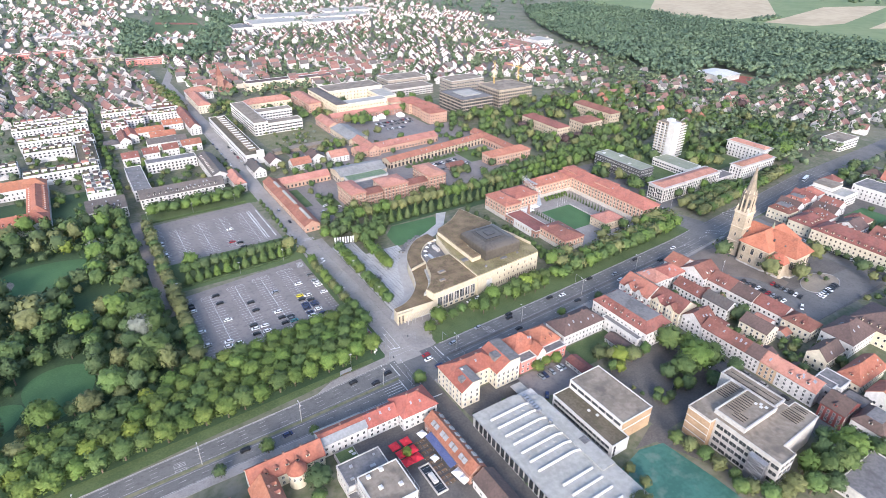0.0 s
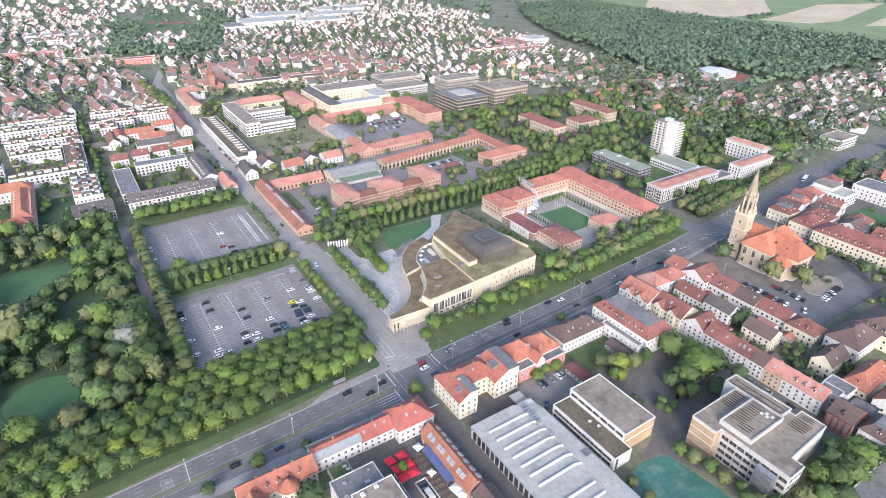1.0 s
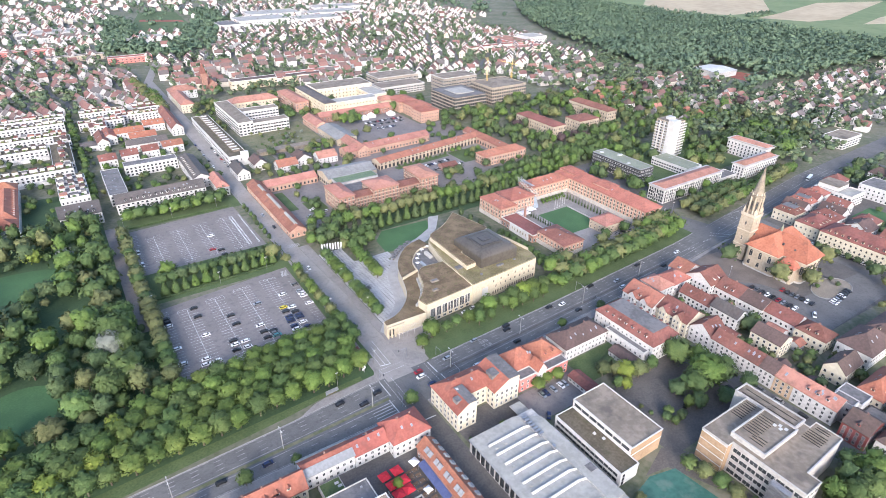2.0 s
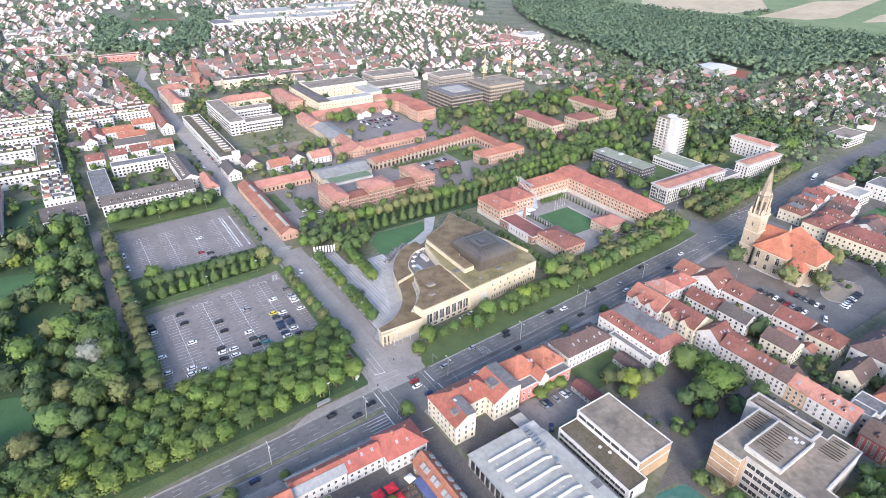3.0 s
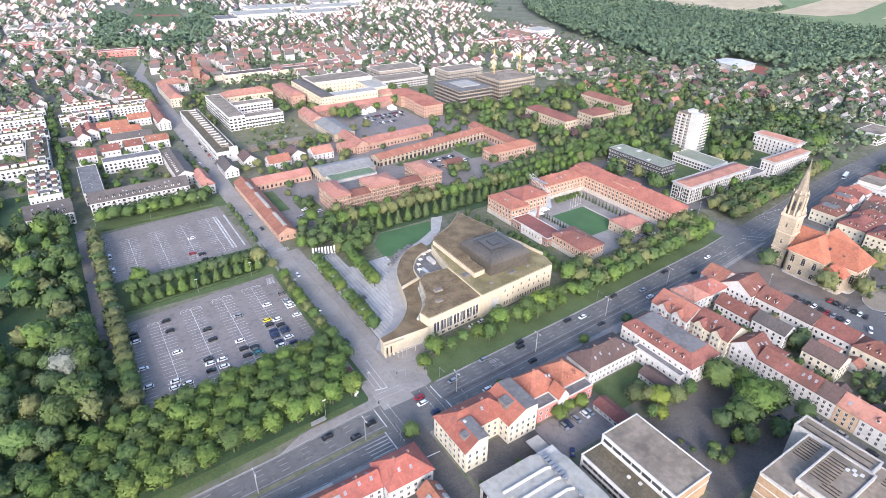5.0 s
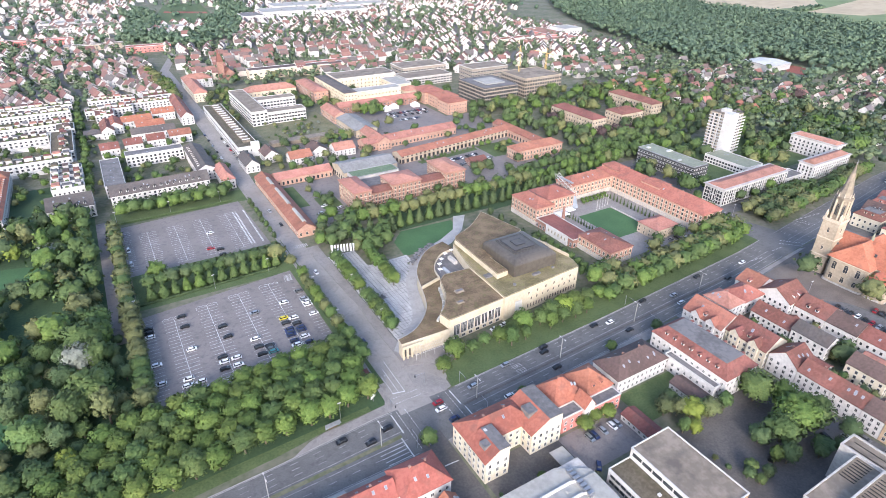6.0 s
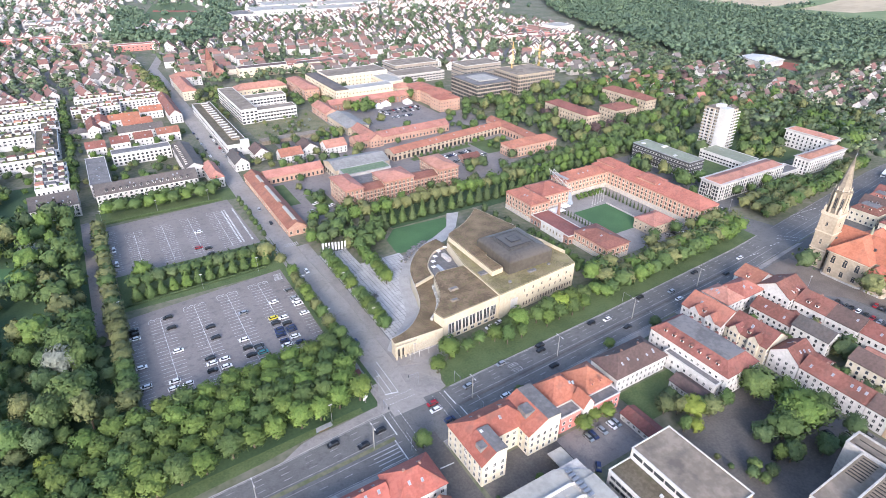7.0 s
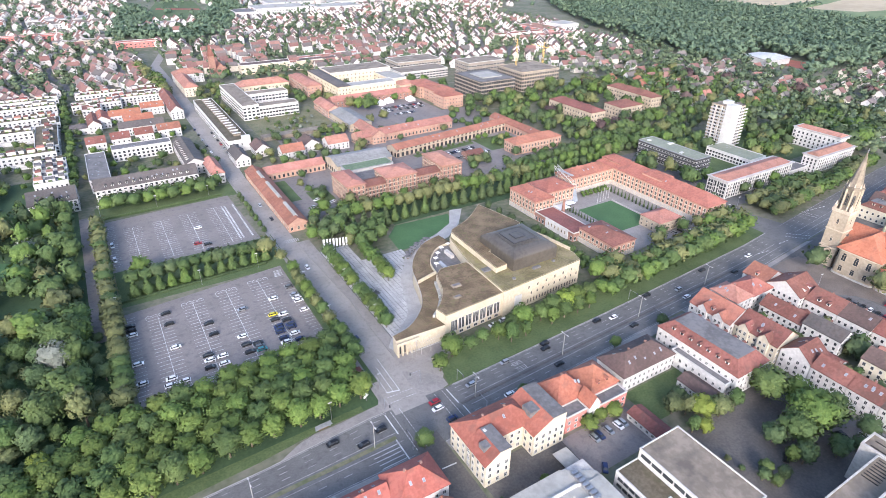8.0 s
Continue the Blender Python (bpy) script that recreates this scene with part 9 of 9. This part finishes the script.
hedge(1.2, -47.5, -1.9, -90, 1.5, 2.0, "beside a workshop lane")
hedge(-91.5, 133.2, -20, 136.4, 1.3, 1.1, "between two car parks")
hedge(246, 48, 264, 53, 1.6, 1.4, "beside an office lawn")
hedge(-92, 238.6, -20, 240.6, 1.2, 1.2, "behind the car park")
bs = thing("bus_shelter", "glass bus shelter beside the avenue", "bus shelter", pose(-36.2, 8.6, 0.16, 0, 0, 3))
part("roof", Geo().box(-3, -1, 2.4, 3, 1, 2.55), M["zinc"], bs)
part("back_pane", Geo().box(-2.9, .8, .3, 2.9, .86, 2.3), M["roof_glass"], bs)
for sx in (-2.8, 0, 2.8):
    part("post", Geo().box(sx - .05, .75, 0, sx + .05, .9, 2.4), M["steel"], bs)
part("bench", Geo().box(-2, .3, .42, 2, .7, .5), M["timber"], bs)
kiosk = thing("kiosk", "small brown kiosk at the street corner", "kiosk", pose(-14.6, 28, 0.05))
part("wall", Geo().box(-1.8, -2.6, -.05, 1.8, 2.6, 2.6), M["wall_brick"], kiosk)
part("roof", Geo().box(-2.2, -3, 2.61, 2.2, 3, 2.85), M["roof_wine"], kiosk)
bb = thing("billboard", "white advertising board on a post", "billboard", pose(-17, 14.5, 0.05, 0, 0, 30))
part("post", Geo().box(-.1, -.1, 0, .1, .1, 2.0), M["steel"], bb)
part("board", Geo().box(-1.4, -.12, 1.9, 1.4, .12, 4.0), M["parasol_white"], bb)

# ---- town further out ----
def ramp_material(name, stops, rough=.9):
    m = bpy.data.materials.new(name)
    m.use_nodes = True
    n, l = m.node_tree.nodes, m.node_tree.links
    geo, ramp, noise_n, mix = n.new("ShaderNodeNewGeometry"), n.new("ShaderNodeValToRGB"), n.new("ShaderNodeTexNoise"), n.new("ShaderNodeMix")
    ramp.color_ramp.interpolation = "CONSTANT"
    el = ramp.color_ramp.elements
    el[0].color = (*stops[0], 1)
    el[1].position, el[1].color = 1 / len(stops), (*stops[1], 1)
    for i, c in enumerate(stops[2:], 2):
        e = el.new(i / len(stops))
        e.color = (*c, 1)
    l.new(geo.outputs["Random Per Island"], ramp.inputs[0])
    noise_n.inputs["Scale"].default_value = .5
    l.new(geo.outputs["Position"], noise_n.inputs["Vector"])
    mix.data_type, mix.blend_type = "RGBA", "MULTIPLY"
    mix.inputs["Factor"].default_value = .5
    l.new(ramp.outputs[0], mix.inputs[6])
    l.new(noise_n.outputs["Fac"], mix.inputs[7])
    l.new(mix.outputs[2], n["Principled BSDF"].inputs["Base Color"])
    n["Principled BSDF"].inputs["Roughness"].default_value = rough
    return m


ROOFS = ramp_material("town_roofs", [(.29, .150, .125), (.21, .145, .130), (.33, .18, .15), (.17, .15, .142), (.27, .14, .12), (.24, .130, .115), (.21, .18, .17)])
WALLS = ramp_material("town_walls", [(.75, .72, .685), (.70, .68, .65), (.74, .69, .63), (.68, .62, .53), (.76, .74, .72)])
TG = random.Random(3)
places = []


def forest_edge(x, y):
    """Is this place in the wood east of the town?"""
    left = float(np.interp(y, [236, 313, 373, 489, 595, 696, 900, 1120], [662, 646, 660, 688, 730, 754, 850, 1000]))
    if 690 < x < 775 and 255 < y < 372 or 640 < x < 775 and 255 < y < 330:
        return False
    return left < x < 1225 and 236 < y < 1120 and is_free(x, y)


GARDEN, LANES = [], Geo()


def zone(x0, y0, x1, y1, dx, dy, ridge, keep=1.0, h=6.0, jit=2.0, rot=0.0, size=(9, 11)):
    """Houses on both sides of parallel streets that run up the zone, turned by rot; trees in the gardens between."""
    cx, cy, half = (x0 + x1) / 2, (y0 + y1) / 2, math.hypot(x1 - x0, y1 - y0) / 2
    c, q = math.cos(radians(rot)), math.sin(radians(rot))
    across, jit = dy * 1.8, jit * .45

    phase = (x0 * .013 + y0 * .007) % 6.28

    def at(u, v):
        v += 11 * math.sin(u / 62 + phase) + 5 * math.sin(u / 23 + v * .05)
        return cx + v * c - u * q, cy + v * q + u * c

    def green(a, b):
        return math.sin(a * .021 + 1.3 * math.sin(b * .013)) * math.sin(b * .027 + phase) > .52

    def inside(a, b):
        return x0 < a < x1 and y0 < b < y1

    v = -half
    while v < half:
        run = []
        for k in range(int(2 * half / 24)):
            a, b = at(-half + k * 24, v)
            if inside(a, b) and is_free(a, b, 5) and not forest_edge(a, b):
                run.append((a, b))
            else:
                if len(run) > 2:
                    LANES.wallstrip(run, -.05, .05, 5.0)
                run = []
        if len(run) > 2:
            LANES.wallstrip(run, -.05, .05, 5.0)
        for side in (-1, 1):
            u = -half + TG.uniform(0, dx)
            while u < half:
                a, b = at(u + TG.uniform(-jit, jit), v + side * (8.5 + size[0] * .35) + TG.uniform(-jit, jit) * .4)
                if TG.random() < min(1, keep * 1.12) and inside(a, b) and is_free(a, b, 7) and not forest_edge(a, b) and not green(a, b):
                    ax = ridge if TG.random() < .93 else ("x" if ridge == "y" else "y")
                    places.append((a, b, size[0] * TG.uniform(.88, 1.15), size[1] * TG.uniform(.9, 1.25), h * TG.uniform(.88, 1.2), ax, rot + TG.uniform(-2.5, 2.5)))
                u += dx * TG.choice((.85, .95, 1.05, 1.3))
        u = -half
        while u < half:
            a, b = at(u + TG.uniform(-3, 3), v + across / 2 + TG.uniform(-4, 4))
            if inside(a, b) and is_free(a, b, 2) and not forest_edge(a, b):
                GARDEN.append((a, b))
            if TG.random() < .35:
                a, b = at(u + TG.uniform(-5, 5), v + TG.uniform(-1, 1) * across / 2)
                if green(a, b) and inside(a, b) and is_free(a, b, 2) and not forest_edge(a, b):
                    GARDEN.append((a, b))
            u += 9.5 if y1 < 1100 else 26
        v += across


# green belt through the far town
BELT = smooth_line([(-30, 980), (25, 945), (85, 885), (125, 960), (150, 1050), (180, 1150), (225, 1260), (230, 1400)], 8) + smooth_line([(25, 945), (5, 1055), (25, 1150), (35, 1230), (20, 1330)], 8)
for bx, by in BELT:
    take(bx - 20, by - 24, bx + 20, by + 24)
sheet("field_sport", "green sports field beyond the houses", "field", [(105, 1482), (185, 1466), (162, 1131), (37, 1163)][::-1], 0.3, M["grass"])
sheet("court_clay", "orange clay strip on a sports field", "field", [(88, 1350), (168, 1300), (166, 1270), (82, 1318)][::-1], 0.4, M["red_court"])
take(30, 1125, 190, 1490)
zone(-330, 565, -14, 760, 14, 20, "y", .95, rot=14, size=(10, 13))
zone(-340, 765, -40, 1010, 16, 25, "y", .8, rot=9)
zone(20, 620, 140, 760, 17, 21, "x", .8, 7)
zone(24, 770, 330, 1010, 14, 22, "y", .95, rot=-16)
zone(145, 545, 330, 765, 18, 22, "x", .75, 7.5)
zone(330, 500, 660, 700, 17, 26, "y", .85, 7, rot=-38, size=(10, 12))
zone(335, 705, 720, 1010, 15, 24, "y", .85, rot=-34)
zone(440, 178, 655, 490, 22, 25, "x", .62, 6.5, 4, rot=-8)
zone(580, 70, 1150, 228, 20, 24, "x", .72, 6.5, 3, rot=6)
zone(455, -190, 1100, 22, 20, 24, "y", .7, 7, 3, rot=4)
zone(330, -220, 440, -56, 19, 22, "x", .7, 7, 3)
zone(210, -240, 320, -135, 19, 22, "y", .6, 7, 3)
zone(-340, 300, -205, 560, 20, 25, "x", .6, 6.5, 3, rot=6)
near_town = sorted(places, key=lambda p: p[0] ** 2 + p[1] ** 2)[:125]
far_town = sorted(places, key=lambda p: p[0] ** 2 + p[1] ** 2)[125:]
KINDS = []
for k, (wl, tl) in enumerate((("white", "wine"), ("white", "red"), ("white", "brown"), ("cream", "pink"), ("white", "pink"), ("white", "dark"), ("cream", "red"))):
    for rf in ("gable", "hip"):
        g = gable_body(9, 12, 6, 4.6, "y") if rf == "gable" else Geo().box(-4.5, -6, -.3, 4.5, 6, 6)
        g.m = [0] * len(g.f)
        for f in range(2):
            for u in (-2.6, 0, 2.6):
                for sy, q in ((-6.03, 1), (6.03, -1)):
                    g.add([(u - .5, sy, 1.1 + f * 2.7), (u + .5, sy, 1.1 + f * 2.7), (u + .5, sy, 2.5 + f * 2.7), (u - .5, sy, 2.5 + f * 2.7)], [(0, 1, 2, 3)], 1)
            for u in (-4, -1.4, 1.4, 4):
                for sx in (-4.53, 4.53):
                    g.add([(sx, u - .5, 1.1 + f * 2.7), (sx, u + .5, 1.1 + f * 2.7), (sx, u + .5, 2.5 + f * 2.7), (sx, u - .5, 2.5 + f * 2.7)], [(0, 1, 2, 3)], 1)
        wm = bpy.data.meshes.new("wall")
        wm.from_pydata(g.v, [], g.f)
        wm.materials.append(M["wall_" + wl])
        wm.materials.append(M["glass"])
        wm.polygons.foreach_set("material_index", g.m)
        rm = (gable_roof(9, 12, 6.02, 4.6, "y") if rf == "gable" else hip_solid(9, 12, 6.01, 4.6, .5)).mesh("roof", M["roof_" + tl])
        KINDS.append((wl, tl, rf, wm, rm))
for x, y, w, d, h, ax, rot in near_town:
    wl, tl, rf, wm, rm = TG.choice(KINDS)
    word = {"wine": "dark red", "pink": "pinkish"}.get(tl, tl)
    hs = thing("detached_house", f"{wl} detached house, {word} {'gabled' if rf == 'gable' else 'hipped'} roof, in a garden", "house", pose(x, y, 0, 0, 0, rot + (90 if ax == "x" else 0)) @ Matrix.Diagonal((w / 9, d / 12, h / 6, 1)), group="detached houses")
    part("wall", wm, None, hs)
    part("roof", rm, None, hs)
    take(x - 5, y - 5, x + 5, y + 5)


def joined_houses(name, label, spots):
    wv, wf, rv, rf, gv, gf = [], [], [], [], [], []
    for x, y, w, d, h, ax, rot in spots:
        m = pose(x, y, 0, 0, 0, rot + (90 if ax == "x" else 0))
        for geo, V, F in ((gable_body(w, d, h * 1.12, w * .44, "y"), wv, wf), (gable_roof(w, d, h * 1.12 + .02, w * .44, "y"), rv, rf)):
            k = len(V)
            V += [tuple(m @ Vector(p)) for p in geo.v]
            F += [tuple(i + k for i in q) for q in geo.f]
        for u in (-.25, .25) if y < 900 else ():
            for z in (1.2, 1.2 + h * .45):
                for s in (-1, 1):
                    k = len(gv)
                    c = [(u * w - .5, s * (d / 2 + .03), z), (u * w + .5, s * (d / 2 + .03), z), (u * w + .5, s * (d / 2 + .03), z + 1.4), (u * w - .5, s * (d / 2 + .03), z + 1.4)]
                    gv += [tuple(m @ Vector(p)) for p in c]
                    gf.append((k, k + 1, k + 2, k + 3))
    root = thing(name, label, "houses", kind="stuff")
    for nm, V, F, mt in (("walls", wv, wf, WALLS), ("roofs", rv, rf, ROOFS), ("windows", gv, gf, M["glass"])):
        me = bpy.data.meshes.new(nm)
        me.from_pydata(V, [], F)
        me.materials.append(mt)
        ob = new(nm, me)
        ob.parent = root
        tagged(ob, kind="stuff")


joined_houses("far_houses", "crowd of small white houses with tiled roofs", far_town)
ct = thing("chapel", "red brick chapel tower with pointed roof", "church", pose(53, 607, 0))
part("tower", Geo().box(-3.4, -3.4, -.3, 3.4, 3.4, 24), M["wall_brick"], ct)
part("spire", Geo().prism(rect(-3.8, -3.8, 3.8, 3.8), 24.004, 38, top=rect(-.1, -.1, .1, .1)), M["roof_wine"], ct)
part("nave", gable_body(11, 20, 9, 6, "y"), M["wall_brick"], ct, m=pose(9.2, 5, 0))
part("nave_roof", gable_roof(11, 20, 9.02, 6, "y"), M["roof_red"], ct, m=pose(9.2, 5, 0))
# farthest belt
places = []
zone(-500, 1015, 190, 1500, 17, 26, "y", .75, 6.5, 4, rot=6)
zone(190, 1015, 820, 1500, 16, 26, "y", .8, 6.5, 4, rot=-24)
zone(-700, 1500, 1000, 2500, 30, 42, "y", .5, 7, 8, rot=10, size=(12, 15))
zone(-760, 560, -345, 1000, 24, 28, "x", .5, 6.5, 4)
joined_houses("distant_houses", "distant belt of small white houses", places)
FT = random.Random(8)
for i, (x0, y0, x1, y1, h, wl, dk) in enumerate(((-110, 905, -30, 918, 8, "sand", "flat_grey"), (-200, 985, -95, 1000, 9, "pink", "roof_pink"), (-31, 852, 31, 868, 9, "pink", "roof_red"), (-14, 1040, 81, 1066, 8, "white", "flat_light"), (-145, 1115, -24, 1160, 8, "grey", "flat_grey"), (-150, 1180, -40, 1220, 8, "grey", "flat_light"),
                                               (250, 1130, 360, 1200, 12, "white", "flat_light"), (370, 1100, 470, 1160, 12, "white", "flat_light"), (300, 1220, 420, 1290, 12, "white", "flat_light"), (430, 1190, 560, 1250, 11, "white", "flat_light"), (200, 1090, 240, 1150, 12, "white", "flat_dark"), (480, 1280, 620, 1340, 11, "white", "flat_light"),
                                               (600, 640, 640, 720, 10, "pink", "roof_pink"), (560, 600, 630, 622, 10, "cream", "roof_pink"), (500, 640, 590, 656, 10, "cream", "roof_red"), (650, 660, 690, 700, 13, "white", "flat_light"), (84, 596, 150, 612, 11, "yellow", "roof_brown"), (152, 590, 206, 606, 11, "yellow", "roof_brown"), (160, 616, 250, 630, 9, "white", "roof_pink"))):
    building("long_block", "long far block with flat roof", x0, y0, x1, y1, h, "flat", wall=wl, floors=2, step=6, ww=2.4, wh=1.5, deck=M[dk], category="block", group="far blocks", sides="sw")


# ---- woods and town trees, too many to count ----
def wood(name, label, spots, leaves, per=30, lobes=5, size=.95):
    """Joined crowns: each spot is x, y, height, radius."""
    rng = np.random.default_rng(len(spots))
    pts = np.array(spots)
    V, F, N, k = [], [], [], 0
    base = []
    for i in range(lobes):
        t = i * 2.4
        base.append((.55 * math.cos(t) * (i > 0), .55 * math.sin(t) * (i > 0), .3 * (i % 3) - .1 + (.35 if i == 0 else 0)))
    base = np.array(base)
    templates = []
    for s in range(8):
        b = base + rng.normal(scale=.13, size=base.shape)
        v, f, nn = leaf_cloud(rng, b, [.6] * lobes, per // lobes, .28 * size, up=.7)
        bv, bf, bn = blob(rng, (0, 0, -.05), .84, .8)
        n = len(v)
        tv, tn = np.concatenate([v, bv]), np.concatenate([nn, bn])
        templates.append((tv, [tuple(int(i) for i in q) for q in f] + [tuple(i + n for i in q) for q in bf], tn * .8 + tv * .5 + (0, 0, .15)))
    for j, (x, y, h, r) in enumerate(pts):
        tv, tf, tn = templates[rng.integers(8)]
        t = rng.uniform(0, 6.28)
        c, s = math.cos(t), math.sin(t)
        V.append(np.stack([x + r * (tv[:, 0] * c - tv[:, 1] * s), y + r * (tv[:, 0] * s + tv[:, 1] * c), h - r * .75 + tv[:, 2] * r * .85], 1))
        N.append(np.stack([tn[:, 0] * c - tn[:, 1] * s, tn[:, 0] * s + tn[:, 1] * c, tn[:, 2]], 1))
        F += [tuple(i + k for i in g) for g in tf]
        k += len(tv)
    return tagged(new(name, leafy_mesh(name, np.concatenate(V), F, np.concatenate(N), leaves)), label, "trees", kind="stuff")


# far wood leaves: distance haze is put into their paler, bluer green
WOOD = surface("leaf_wood", (0.070, 0.114, 0.074), (0.118, 0.170, 0.100), 0.85, 0.4, 0.012, 0.9, per_island=0.22, relief=1.0)
TOWN_LEAF = surface("leaf_town", (0.070, 0.102, 0.056), (0.118, 0.155, 0.080), 0.85, 0.4, 0.012, 0.9, per_island=0.3, relief=1.0)
grow()
sp = []
y = 235.0
while y < 1120:
    x = 640 + FT.uniform(0, 8)
    while x < 1230:
        a, b = x + FT.uniform(-4.5, 4.5), y + FT.uniform(-4.5, 4.5)
        if forest_edge(a, b):
            sp.append((a, b, 17 + FT.uniform(-4.5, 4.5), 6.6 + FT.uniform(-2.4, 2.4)))
        x += 10.8
    y += 10.4
wood("forest", "dense dark green deciduous forest", sp, WOOD, 28, 7)
sp = []
for x0, y0, x1, y1, n, h in ((440, 38, 560, 180, 190, 11), (440, 180, 660, 490, 260, 11), (540, 90, 690, 500, 330, 11), (560, 60, 1150, 235, 330, 10), (440, -200, 1100, 15, 260, 9), (300, -220, 440, -60, 60, 9), (-345, 300, -175, 560, 130, 10), (-340, 560, -10, 1010, 620, 9), (10, 560, 340, 1010, 640, 9), (330, 480, 720, 1010, 680, 9), (100, 520, 330, 600, 60, 11), (-400, 262, -195, 360, 120, 13)):
    m = 0
    while m < n:
        a, b = FT.uniform(x0, x1), FT.uniform(y0, y1)
        m += 1
        if is_free(a, b, 1.5) and not forest_edge(a, b) and not (a > 450 and road_y(SOUTH, a) - 4 < b < road_y(NORTH, a) + 4):
            sp.append((a, b, h + FT.uniform(-2.5, 3.5), 3.6 + FT.uniform(-1, 1.4)))
for a, b in GARDEN:
    sp.append((a, b, 8.5 + FT.uniform(-2.5, 3.5), 3.9 + FT.uniform(-1.2, 1.6)))
tagged(new("town_lanes", LANES.mesh("town_lanes", M["asphalt"])), "narrow asphalt streets between rows of houses", "road", kind="stuff")
wood("garden_trees", "many garden trees and bushes between houses", sp, TOWN_LEAF, 10, 5, 1.5)
sp = []
for k in range(1300):
    a, b = FT.uniform(-760, 900), FT.uniform(1010, 2600)
    sp.append((a, b, 10 + FT.uniform(-2, 4), 5.5 + FT.uniform(-1, 3) * (b / 1500)))
for k in range(500):
    a, b = FT.uniform(-560, -300), FT.uniform(60, 1000)
    sp.append((a, b, 11 + FT.uniform(-2, 4), 5.5))
for k in range(460):
    a, b = FT.choice(BELT)
    sp.append((a + FT.uniform(-26, 26), b + FT.uniform(-30, 30), 12 + FT.uniform(-3, 4), 6.0 + FT.uniform(-1.5, 2)))
for k in range(900):
    a, b = FT.uniform(800, 2800), FT.uniform(1000, 2800)
    if b > .45 * a + 700 or a > 2250:
        sp.append((a, b, 15 + FT.uniform(-3, 3), 11))
for k in range(260):
    sp.append((FT.uniform(2100, 2600), FT.uniform(100, 1300), 15, 12))
for k in range(60):
    sp.append((1400 + FT.uniform(0, 110), 690 + FT.uniform(-12, 12), 7, 6))
wood("distant_woods", "distant woods and tree belts", sp, WOOD, 12, 3, 1.25)
